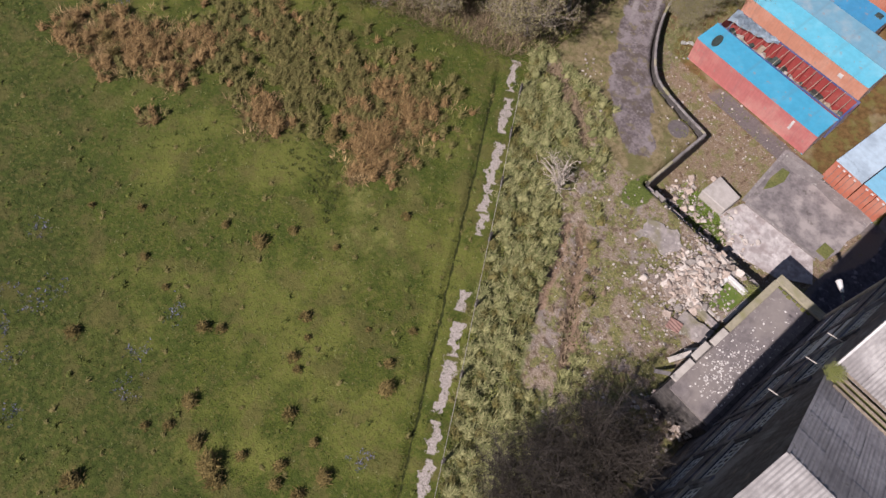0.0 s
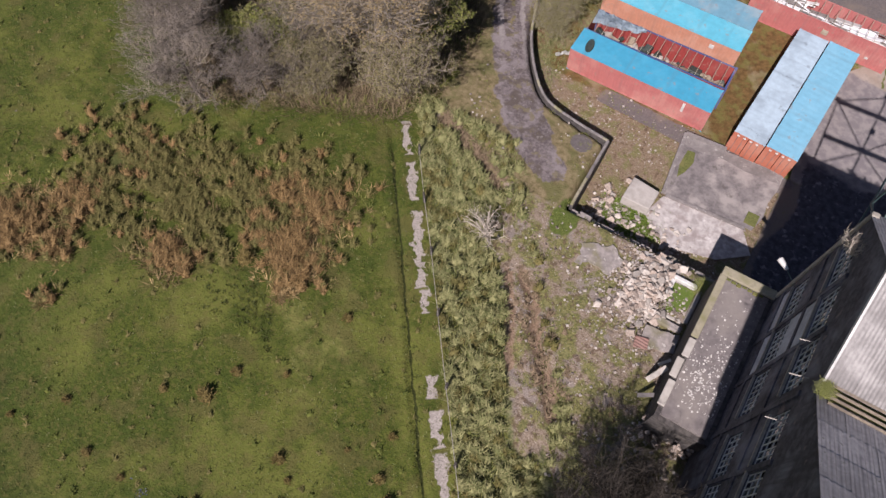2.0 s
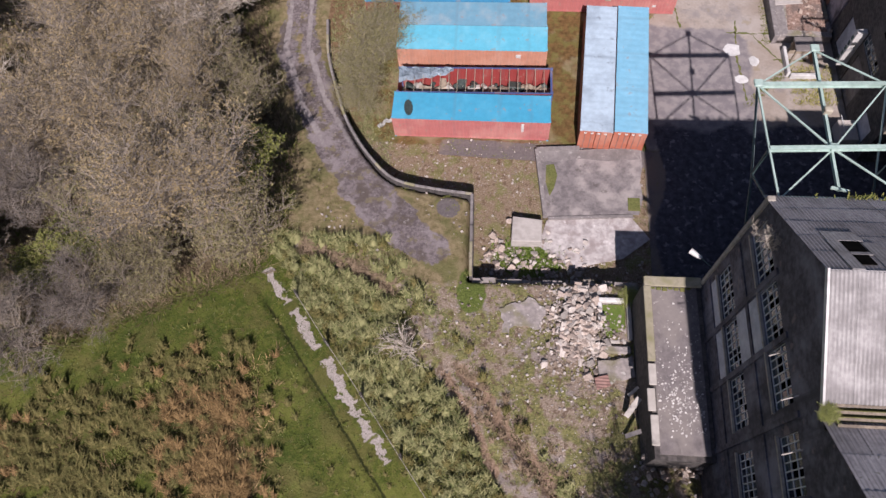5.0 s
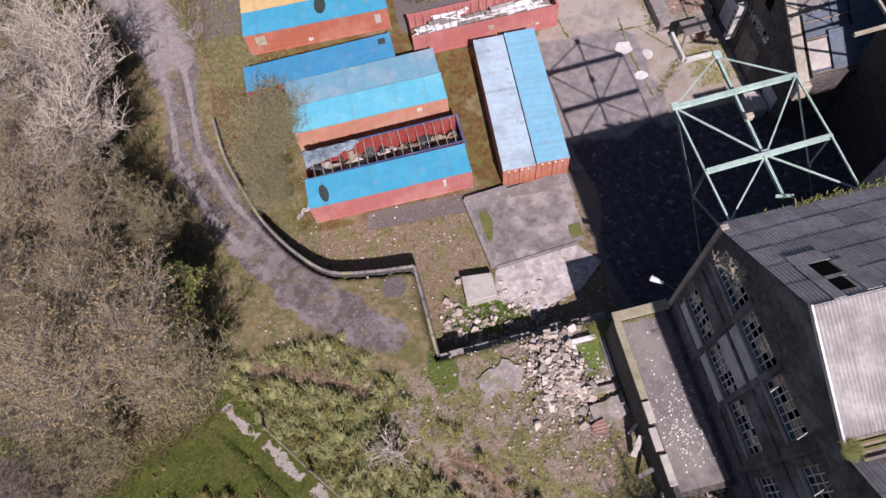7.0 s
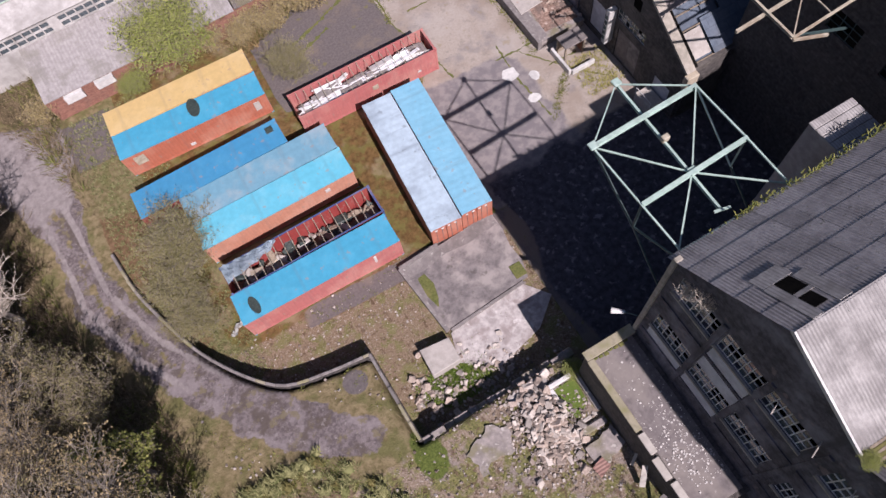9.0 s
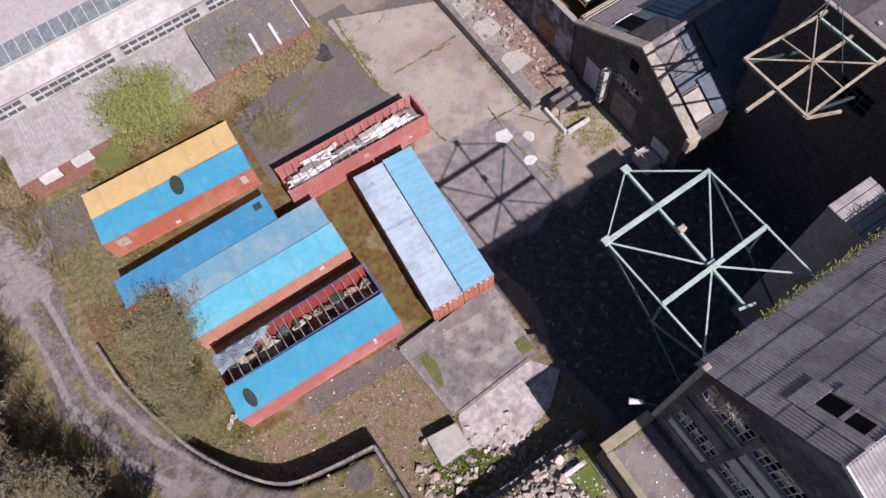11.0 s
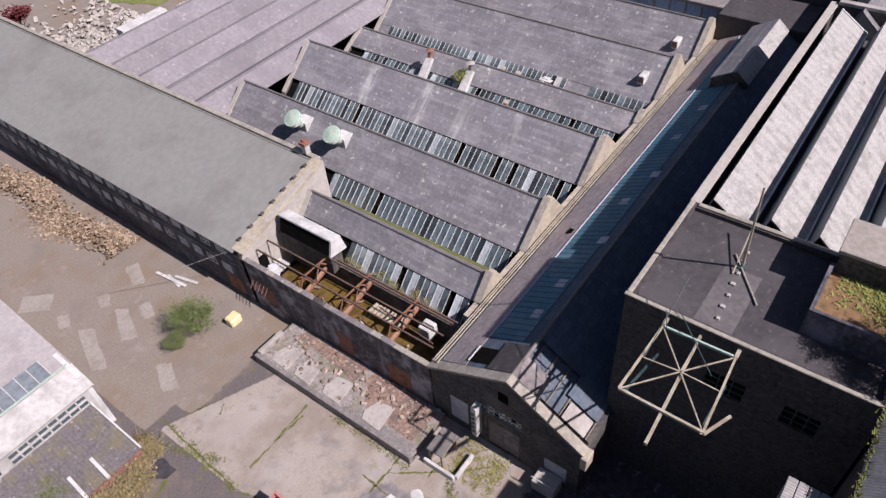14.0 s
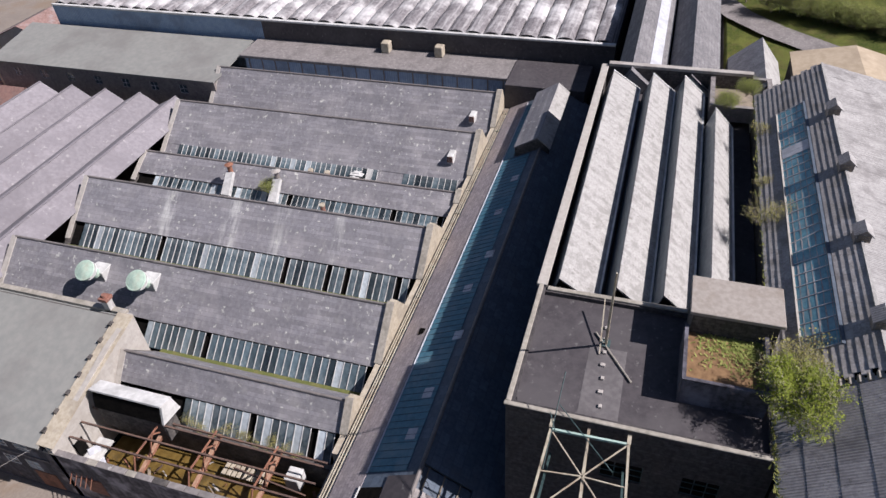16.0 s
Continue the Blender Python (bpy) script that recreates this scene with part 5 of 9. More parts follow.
for k, (x0, xr, zr, xs, x1) in enumerate(TEETH):
    y0, y1 = (12.5, 31.6) if k == 0 else (12.5, 49.9)
    zs = VZ + (zr - VZ) * (xs - x0) / (xr - x0)
    part("roof_slope", S([(xs, y0, zs), (xs, y1, zs), (xr, y1, zr), (xr, y0, zr)], 0.14), "slate_stained" if k == 2 else "slate", sheds, "grey slate slope streaked with lichen")
    part("roof_slope", S([(x1, y0, VZ), (x1, y1, VZ), (xr, y1, zr - 0.02), (xr, y0, zr - 0.02)], 0.14), "slate", sheds)
    part("ridge", TUBE((xr, y0, zr + 0.02), (xr, y1, zr + 0.02), 0.11), "lead", sheds, "ridge tiles")
    part("gutter", B(((x1 - 0.25, y0, VZ - 0.05), (x1 + 0.25, y1, VZ + 0.12))), "moss" if k in (0, 1) else "lead", sheds)
    # gable upstand with sandstone face and coping, south end
    out = [(max(x0, 21.3), 3.5), (max(x0, 21.3), 6.1)]
    xa = x0 + (xr - x0) * (6.1 - VZ - 0.35) / (zr - VZ)
    xb = x1 - (x1 - xr) * (6.1 - VZ - 0.35) / (zr - VZ)
    out += [(xa, 6.1), (xr, zr + 0.35), (xr + 0.5, zr + 0.25), (xb, 6.1), (x1, 6.1), (x1, 3.5)]
    part("gable", W([(a, b) for a, b in out], 1, 12.0, 12.45), "sandstone", sheds, "buff sandstone gable upstand")
    part("coping", S([(xa, 11.95, 6.18), (xa, 12.55, 6.18), (xr, 12.55, zr + 0.47), (xr, 11.95, zr + 0.47)], 0.12), "coping", sheds)
    yn = y1
    part("gable", W([(x0, 2.0), (x0, VZ), (xr, zr - 0.02), (x1, VZ), (x1, 2.0)], 1, yn, yn + 0.35), "stone_dark_y", sheds)
    part("verge", S([(x0 + 0.6, yn - 0.15, VZ + 0.6), (x0 + 0.6, yn + 0.4, VZ + 0.6), (xr, yn + 0.4, zr + 0.12), (xr, yn - 0.15, zr + 0.12)], 0.12), "conc_pale", sheds, "pale verge strip")
    # glazing
    runs = {0: [(13.0, 25.5)], 1: [(13.2, 33.6)], 2: [(13.2, 48.6)], 3: [(13.2, 47.5)], 4: [(13.4, 19.5), (22.5, 48.0)], 5: [(13.5, 20.0), (26.0, 44.0)]}[k]
    xg = x0 + 0.2 if k < 5 else x0 + 0.9
    zg = VZ + (zr - VZ) * (xg - x0) / (xr - x0)
    dz = -0.16
    if k in (4, 5):
        part("roof_slope", S([(xg, y0, zg - 0.02), (xg, y1, zg - 0.02), (xs + .05, y1, zs - 0.02), (xs + .05, y0, zs - 0.02)], 0.1), "slate", sheds)
        dz = 0.03
    else:
        # Black sheet below the glazing, drawing the unlit space as colour.
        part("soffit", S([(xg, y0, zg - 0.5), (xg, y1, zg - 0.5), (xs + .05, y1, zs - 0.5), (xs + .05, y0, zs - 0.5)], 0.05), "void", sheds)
    random.seed(40 + k)
    for ya, yb in runs:
        nb = int((yb - ya) / 0.62)
        win = new("rooflight")
        win.parent = sheds
        first = None
        fbar = None
        for i in range(nb):
            ya_i, yb_i = ya + (yb - ya) * i / nb, ya + (yb - ya) * (i + 1) / nb
            r = random.random()
            if fbar is None:
                fbar = part("glazing_bar", BAR((xg, 0, zg + dz + 0.05), (xs, 0, zs + dz + 0.05), 0.055), "white", win)
                fbar.location = (0, ya_i, 0)
            else:
                share("glazing_bar", fbar, Matrix.Translation((0, ya_i, 0)), win)
            if r < 0.05 and k not in (4, 5):
                continue
            mat = "glass_shed" if r < 0.87 else ("white" if r > 0.98 else "glass_milky")
            if mat == "glass_shed" and first is not None:
                share("pane", first, Matrix.Translation((0, ya_i, 0)), win)
                continue
            p = part("pane", S([(xg, 0.0, zg + dz), (xg, (yb - ya) / nb, zg + dz), (xs, (yb - ya) / nb, zs + dz), (xs, 0.0, zs + dz)], 0.02), mat, win)
            p.location = (0, ya_i, 0)
            if mat == "glass_shed":
                first = p
# cowl ventilators on the first ridge and smaller ones behind


def cowl(parent_label, x, y, z, r=0.95):
    v = thing("roof_ventilator", "pale green metal cowl ventilator on a white base", "ventilator", "cowl ventilators", at=pose(x, y, z))
    part("base", bevelled(B(((-0.2, -0.75, -1.2), (1.5, 0.75, 0.35))), 0.04), "white", v, "white box kerb")
    part("neck", TUBE((-0.15, 0, 0.1), (-0.5, 0, 0.62), 0.46, 0.5, 16), "ventgreen", v)
    bowl = part("bowl", TUBE((-0.45, 0, 0.5), (-0.75, 0, 0.92), 0.5, 0.86, 20), "ventgreen", v)
    part("rim", TUBE((-0.74, 0, 0.92), (-0.78, 0, 0.98), 0.9, 0.88, 20), "white", bowl, "pale rolled rim")
    part("disc", TUBE((-0.98, 0, 1.24), (-1.02, 0, 1.3), r, r * 0.96, 20), "ventgreen", v, "flat round rain cap")
    part("disc_crown", TUBE((-1.02, 0, 1.3), (-1.12, 0, 1.44), r * 0.95, 0.1, 20), "ventgreen", v)
    for a in range(4):
        c, s2 = math.cos(a * math.pi / 2 + 0.7), math.sin(a * math.pi / 2 + 0.7)
        part("strut", TUBE((-0.74 + 0.3 * s2, 0.75 * c, 0.92 + 0.4 * s2), (-0.98 + 0.3 * s2, 0.75 * c, 1.25 + 0.4 * s2), 0.03, None, 6), "ventgreen", v)
    return v


vent = cowl("", 36.3, 39.6, 7.9)
copy_thing(vent, pose(36.3, 34.3, 7.9))
for x, y in ((54.4, 37.4), (54.4, 31.7)):
    p = thing("flue_outlet", "white boxed flue running over the ridge to a dark pot", "flue", "roof flues")
    part("chute", S([(x - 1.6, y - 0.5, 5.2), (x - 1.6, y + 0.5, 5.2), (x + 0.3, y + 0.4, 6.95), (x + 0.3, y - 0.4, 6.95)], 0.5), "white", p, "sloping white box flue")
    part("pot", TUBE((x + 0.5, y, 6.4), (x + 0.5, y, 7.6), 0.3, 0.26, 12), "rust" if y > 35 else "lead", p)
    part("cap", TUBE((x + 0.5, y, 7.7), (x + 0.5, y, 7.85), 0.5, 0.15, 12), "rust" if y > 35 else "conc", p)
for x, y in ((58.2, 29.6), (58.2, 27.6), (52.6, 25.6)):
    p = thing("chimney_pot", "weathered terracotta pot in the roof valley", "chimney pot", "valley pots")
    part("shaft", TUBE((x, y, 4.6), (x, y, 5.9), 0.3, 0.25, 12), "brickred", p)
    part("rim", TUBE((x, y, 5.9), (x, y, 6.05), 0.32, 0.32, 12), "sandstone", p)
p = thing("valley_debris", "crumpled white sheeting in the roof valley", "debris")
for k in range(5):
    part("sheet", bevelled(B(((58.3 + 0.3 * k, 24.0 + 0.4 * (k % 3), 4.9 + 0.1 * k), (59.2 + 0.2 * k, 25.2 + 0.3 * (k % 2), 5.0 + 0.1 * k))), 0.02), "white", p)
chim = thing("brick_chimney", "short pale chimney stack with a red cap", "chimney")
part("stack", bevelled(B(((31.6, 33.9, 6.0), (32.2, 34.5, 10.2))), 0.03), "white_grimy", chim)
part("pot", TUBE((31.9, 34.2, 10.5), (31.9, 34.2, 10.75), 0.24, 0.2, 10), "brickred", chim)
part("cap", bevelled(B(((31.5, 33.8, 10.2), (32.3, 34.6, 10.5))), 0.02), "brickred", chim)
for x, y in ((62.3, 14.6), (71.6, 14.8)):
    f = thing("roof_fan", "small louvred red and white roof fan", "ventilator", "roof fans")
    part("box", bevelled(B(((x - 0.7, y - 0.35, profile_z(x) - 0.2), (x + 0.7, y + 0.35, profile_z(x) + 0.75))), 0.05), "white", f)
    for k in range(4):
        part("louvre", B(((x - 0.76, y - 0.3 + k * 0.16, profile_z(x)), (x - 0.7, y - 0.2 + k * 0.16, profile_z(x) + 0.7))), "brickred", f)

# --- roofless bay at the west end of the sheds ---
ruin = thing("roofless_bay", "roofless flooded shed bay with rusty trusses", "building")
wh = [(14.0, 16.2, 0.8, 3.2), (20.0, 21.6, 0.8, 3.4), (29.0, 30.6, 1.5, 3.4)]
holed_wall("wall", ruin, 0, 20.8, 21.25, 11.9, 33.1, -1, 5.7, [], "peeling", "sooty wall with peeling paint and bricked-up openings")
for a, b, z0, z1 in wh:
    part("infill", B(((20.768, a, z0), (20.8, b, z1))), "brickred" if a > 16 else "rust", ruin, "brown infill panel")
random.seed(47)
yk = 12.0
while yk < 32.8:
    wk = random.uniform(0.7, 1.6)
    part("coping", bevelled(B(((20.76, yk, 5.7), (21.22, min(yk + wk - 0.03, 33.0), 5.78 + random.uniform(0, 0.07)))), 0.03), random.choice(("conc_dark", "stone_dark", "conc_dark", "coping")), ruin, "worn coping stone")
    yk += wk
part("gable", W([(20.8, -1), (20.8, 6.4), (24.5, 7.5), (28.5, 8.7), (31.8, 9.2), (31.8, -1)], 1, 32.0, 32.45), "conc_pale", ruin, "peeling white end wall")
part("coping", S([(20.8, 31.8, 6.55), (20.8, 33.2, 6.55), (31.6, 33.2, 9.3), (31.6, 31.8, 9.3)], 0.15), "sandstone", ruin, "buff stepped coping")
for j in range(7):
    xk = 21.6 + 1.45 * j
    part("coping_notch", bevelled(B(((xk, 33.02, 6.78 + 0.2546 * (xk - 20.8) - 0.28), (xk + 0.42, 33.3, 6.78 + 0.2546 * (xk - 20.8) - 0.02))), 0.02), "stone_dark", ruin, "dark slate in the stepped coping")
# Floor in near black: the bay's inner shade is in its colour.
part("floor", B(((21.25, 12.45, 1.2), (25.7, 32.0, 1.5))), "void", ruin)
M["ochre_water"] = surf("ochre_water", (0.12, 0.075, 0.02), (0.18, 0.12, 0.035), 0.6, 0.25, 0.05, blotch=(0.06, 0.045, 0.02), blotch_scale=0.8, blotch_amt=0.6)
part("water", B(((21.3, 13.5, 1.5), (25.6, 31.5, 1.56))), "ochre_water", ruin, "stagnant ochre water")
part("wall", B(((25.7, 12.5, 1), (26.1, 31.9, 4.35))), "stone_dark", ruin)
for k, y in enumerate((16.9, 21.9, 26.4)):
    tr = part("truss", BAR((21.35, y + 0.25, 3.0), (25.85, y - 0.35, 4.9), 0.16, 0.34), "rust", ruin, "rusty lattice roof girder")
    part("flange", BAR((21.35, y + 0.25, 3.2), (25.85, y - 0.35, 5.1), 0.3, 0.05), "rust_pale", tr, "pale flaking top flange")
    for a, b in (((21.5, y + 0.2, 3.1), (22.2, y - 0.25, 5.75)), ((23.3, y - 0.05, 3.9), (22.2, y - 0.25, 5.75)), ((23.3, y - 0.05, 3.9), (24.1, y - 0.4, 5.85)), ((25.2, y - 0.3, 4.7), (24.1, y - 0.4, 5.85)), ((22.2, y - 0.25, 5.75), (25.6, y - 0.45, 5.9))):
        part("strut", BAR(a, b, 0.11), "rust", tr)
    for j in range(5):
        part("lattice", BAR((21.6 + 0.85 * j, y + 0.2 - 0.11 * j, 3.0 + 0.36 * j), (22.3 + 0.85 * j, y + 0.1 - 0.11 * j, 3.5 + 0.36 * j), 0.06), "rust_pale", tr)
for x, z in ((22.3, 5.9), (23.6, 5.95), (24.9, 6.0), (25.6, 5.3)):
    part("purlin", BAR((x, 12.6, z), (x, 31.8, z), 0.13), "rust_dark", ruin, "dark rusted steel purlin")
part("purlin", BAR((23.0, 13.2, 5.2), (23.9, 19.4, 4.6), 0.1), "rust_dark", ruin, "fallen purlin")
part("window_opening", B(((22.2, 31.93, 3.2), (23.1, 31.99, 4.8))), "void", ruin, "dark window opening in the white end wall")
part("door_leaf", bevelled(BAR((22.0, 30.2, 2.6), (23.2, 31.6, 3.4), 0.9, 0.06), 0.01), "panel_light", ruin, "fallen pale blue door")
random.seed(46)
for j in range(26):
    x, y = random.uniform(21.6, 25.4), random.uniform(13.2, 31.0)
    part("fallen_board", BAR((x, y, 1.62 + 0.02 * j), (x + random.uniform(-0.7, 0.7), y + random.uniform(-1.3, 1.3), 1.65 + random.uniform(0, 0.4)), random.choice((0.08, 0.14, 0.22)), 0.04), random.choice(("rust", "timber", "timber", "conc_pale", "rust_dark")), ruin)
for j in range(9):
    part("ceiling_lath", bevelled(B(((24.2, 17.6 + 0.42 * j, 2.5), (25.3, 17.92 + 0.42 * j, 2.62))), 0.02), "sandstone", ruin, "row of buff planks")
for j in range(16):
    part("wall_rail", B(((21.32, 14.0 + 1.05 * j, 2.6), (21.75, 14.7 + 1.05 * j, 2.68))), "conc_dark", ruin, "grating beside the outer wall")
rack = part("wall_rack", BAR((20.7, 29.4, 3.4), (20.7, 31.4, 3.4), 0.06), "rust", ruin, "rusty bracket rack on the outer wall")
for j in range(5):
    part("rack_bar", BAR((20.75, 29.5 + 0.45 * j, 3.9), (20.15, 29.5 + 0.45 * j, 3.2), 0.05), "rust", rack)
part("tank", bevelled(B(((24.2, 14.6, 3.0), (25.3, 15.7, 4.3))), 0.05), "white", ruin, "white steel box")
part("dormer_front", S([(24.7, 25.4, 6.5), (24.7, 31.2, 6.5), (25.2, 31.2, 8.0), (25.2, 25.4, 8.0)], 0.06), "void", ruin, "black boarded dormer front")
part("dormer_roof", S([(25.1, 25.15, 8.1), (25.1, 31.4, 8.1), (26.3, 31.4, 7.75), (26.3, 25.15, 7.75)], 0.14), "white", ruin, "peeling white dormer roof")
part("dormer_cheek", W([(24.75, 6.3), (25.25, 7.95), (26.3, 7.6), (26.7, 6.0)], 1, 25.2, 25.38), "white", ruin)
# North cheek takes dark render: the shadow on it is put into the colour.
part("dormer_cheek", W([(24.75, 6.3), (25.25, 7.95), (26.3, 7.6), (26.7, 6.0)], 1, 31.22, 31.36), "render_dark", ruin)
part("dormer_base", B(((24.8, 25.4, 4.2), (26.2, 31.2, 6.4))), "stone_dark", ruin)
part("wall_scrap", B(((21.8, 30.6, 3.0), (24.2, 31.9, 3.2)), ((21.6, 29.0, 2.6), (22.2, 31.8, 2.9))), "white", ruin)

# --- long felt-roofed range ---
rng_b = thing("felt_roofed_range", "long two-storey dark range with a grey-green felt roof", "building")
wins = [(34.6 + 2.1 * k, 35.8 + 2.1 * k, z0, z0 + 0.9) for k in range(27) for z0 in (5.0,)]
holed_wall("wall", rng_b, 0, 20.8, 21.2, 33.1, 92, -1, 6.4, wins + [(a, b, 2.6, 3.6) for a, b, _, _ in wins], "render_dark", "dark painted wall with two window rows")
for k, (a, b, z0, z1) in enumerate(wins):
    for z in (5.0, 2.6):
        w = new("window")
        w.parent = rng_b
        window_grid("window", w, 0, 20.84, a, b, z, z + (0.9 if z > 4 else 1.0), 2, 2, "white", "glass_milky" if (k * 7 + int(z)) % 3 else "glass", (), -1, bw=0.08)
part("string_course", B(((20.72, 33.1, 4.3), (20.8, 92, 4.45))), "lead", rng_b)
part("wall", W([(20.8, -1), (20.8, 6.4), (31.8, 9.0), (31.8, -1)], 1, 91.6, 92), "render_dark", rng_b)
part("wall", B(((31.4, 32.5, 3), (31.8, 91.6, 9.0))), "stone_dark", rng_b)
part("roof", S([(20.55, 33.0, 6.42), (20.55, 92.2, 6.42), (31.9, 92.2, 9.1), (31.9, 33.0, 9.1)], 0.2), "felt", rng_b, "smooth grey-green felt")
part("coping", bevelled(B(((31.6, 32.6, 9.0), (32.1, 92, 9.3))), 0.03), "coping", rng_b)
part("painted_panel", B(((20.76, 33.6, 0.3), (20.8, 35.6, 2.3))), M["rust"], rng_b, "orange painted patch")

# --- mauve multi-ridged sheds to the north ---
north = thing("mauve_sheds", "wide mauve corrugated multi-ridge shed roofs", "building")
yy = 49.9
xe = 67.0
for k in range(5):
    y0 = yy + k * 5.3
    part("roof_slope", S([(32.2, y0, 6.5), (xe, y0, 6.5), (xe, y0 + 2.3, 8.0), (32.2, y0 + 2.3, 8.0)], 0.1), "purple", north, "mauve corrugated slope")
    part("ridge_cap", BAR((32.2, y0 + 2.3, 8.03), (xe, y0 + 2.3, 8.03), 0.28, 0.06), "purple", north)
    part("roof_slope", S([(32.2, y0 + 5.3, 6.5), (xe, y0 + 5.3, 6.5), (xe, y0 + 2.3, 7.99), (32.2, y0 + 2.3, 7.99)], 0.1), "purple", north)
    part("gable", W([(y0, 0), (y0, 6.4), (y0 + 2.3, 7.9), (y0 + 5.3, 6.4), (y0 + 5.3, 0)], 0, xe - 0.4, xe - 0.1), "stone_dark", north)
    part("gable", W([(y0, 0), (y0, 6.4), (y0 + 2.3, 7.9), (y0 + 5.3, 6.4), (y0 + 5.3, 0)], 0, 32.25, 32.5), "stone_dark", north)
part("wall", B(((32.2, yy + 26.5, 0), (xe, yy + 26.8, 6.5))), "render_dark", north)
part("dormer", B(((39.5, yy + 25.4, 6.4), (46.5, yy + 26.9, 7.5))), "white", north, "white clerestory strip")
part("chimney", TUBE((57, yy + 25.2, 6.5), (57, yy + 25.2, 8.6), 0.9, 0.9, 14), "white", north)

# --- far ranges ---
low = thing("grey_link_range", "long low grey roofed range with small windows", "building")
lwin = [(54 + 4.6 * k, 55.2 + 4.6 * k, 5.8, 7.0) for k in range(7)]
holed_wall("wall", low, 0, 71.6, 72.0, 49.6, 86, 0, 8.0, lwin, "felt_worn")
for a, b, z0, z1 in lwin:
    w = new("window")
    w.parent = low
    window_grid("window", w, 0, 71.7, a, b, z0, z1, 2, 2, "panel_light", "glass")
part("roof", S([(71.3, 49.4, 8.0), (71.3, 86.5, 8.0), (82.2, 88, 9.0), (82.2, 49.4, 9.0)], 0.2), "felt", low, "plain grey-green roof")
part("gable", W([(71.6, 0), (71.6, 8.0), (82, 8.9), (82, 0)], 1, 86, 86.4), "sandstone", low)
link = thing("flat_link_block", "flat grey roofed block with a blue glazed front", "building")
part("wall", B(((77.8, 12.4, 0), (78.1, 48.6, 4.0))), "stone_dark", link)
part("glazed_front", B(((77.9, 12.4, 4.0), (78.0, 48.4, 8.6))), "bluewall", link, "grimy blue glazed front")
for k in range(19):
    part("mullion", B(((77.82, 12.6 + k * 1.95, 4.0), (77.9, 12.75 + k * 1.95, 8.6))), "lead", link)
part("roof", bevelled(B(((77.5, 12.0, 8.6), (84.5, 49.0, 9.0))), 0.05), "conc_dark", link, "mossy flat concrete roof")
part("block", bevelled(B(((75.6, 2.6, 6.0), (82.4, 12.0, 9.2))), 0.05), "darkfelt", link, "dark flat roofed corner block")
for y in (21.5, 28.8):
    part("roof_cowl", bevelled(B(((81.5, y, 9.0), (82.7, y + 1.1, 10.4))), 0.1), "sandstone", link)
big = thing("large_north_shed", "very large shed with a pale blistered corrugated roof", "building")
part("wall", B(((83.0, 48.0, 0), (83.3, 83.5, 11.6))), "bluewall", big, "faded blue cladding")
part("wall", B(((83.0, 0.2, 0), (83.3, 48.0, 11.6))), "darkfelt", big, "dark clad wall")
part("parapet_trim", bevelled(B(((82.8, 0.2, 11.6), (83.3, 83.5, 11.85))), 0.03), "white", big)
part("wall", B(((83.3, 83.2, 0), (140, 83.5, 11.6))), "bluewall", big)
part("wall", B(((83.3, 0.2, 0), (140, 0.5, 11.6))), "darkfelt", big)
for k in range(36):
    # shallow barrel ridges in lapped lengths, each a ribbed shell
    y0 = 0.6 + k * 2.3
    bm = bmesh.new()
    rows = []
    for j in range(21):
        x0 = 83.4 + (j // 2) * 5.0 + (4.9 if j % 2 else 0.0)
        up = 0.22 if j % 2 else 0.0
        rows.append([bm.verts.new((x0, y0 + 1.15 - 1.12 * math.cos(math.pi * q / 6), 11.55 + up + 0.55 * math.sin(math.pi * q / 6))) for q in range(7)])
    for ra, rb in zip(rows[:-1], rows[1:]):
        for q in range(6):
            bm.faces.new((ra[q], ra[q + 1], rb[q + 1], rb[q]))
    part("roof_barrel", bm, "barrel", big)
part("roof", B(((83.3, 30.0, 11.4), (140, 83.2, 11.62))), "asb_dark", big, "dark corrugated roof")
part("roof", B(((83.3, 0.5, 11.2), (140, 30.0, 11.5))), "asb_dark", big)

# --- white-roofed block with four ridges ---
white = thing("white_ridged_block", "block with four pale corrugated sawtooth ridges behind a parapet", "building")
part("wall", B(((34.4, -0.45, -1), (66, 0.0, 17.2))), "stone_dark_y", white)
part("wall", B(((65.6, -13.4, -1), (66, -0.45, 17.4))), "stone_dark", white)
part("coping", bevelled(B(((34.4, -0.55, 17.2), (66, 0.1, 17.4))), 0.03), "conc_pale", white, "pale parapet coping")
part("coping", bevelled(B(((65.5, -13.4, 17.4), (66.1, -0.56, 17.7))), 0.03), "conc", white)
part("gutter_floor", B(((34.4, -13.4, 14.8), (65.6, -0.45, 15.2))), "darkfelt", white)
for yr, ye, xe in ((-1.25, -3.75, 63.4), (-4.75, -6.85, 63.4), (-7.5, -9.4, 63.4), (-10.15, -11.75, 58)):
    slw = part("roof_slope", S([(34.5, ye, 16.35), (xe, ye, 16.35), (xe, yr, 18.0), (34.5, yr, 18.0)], 0.1), "asb_white", white, "mottled white sheet slope")
    part("glazed_face", S([(34.5, yr + 0.75, 15.6), (xe, yr + 0.75, 15.6), (xe, yr + 0.02, 17.96), (34.5, yr + 0.02, 17.96)], 0.06), "glass_grey", white, "grimy steep glazing")
    part("gable", W([(ye, 15.2), (ye, 16.25), (yr, 17.9), (yr + 0.75, 15.5), (yr + 0.75, 15.2)], 0, xe - 0.2, xe - 0.02), "white", white)
    part("verge", S([(xe - 0.05, ye, 16.42), (xe + 0.12, ye, 16.42), (xe + 0.12, yr, 18.08), (xe - 0.05, yr, 18.08)], 0.1), "white", white)
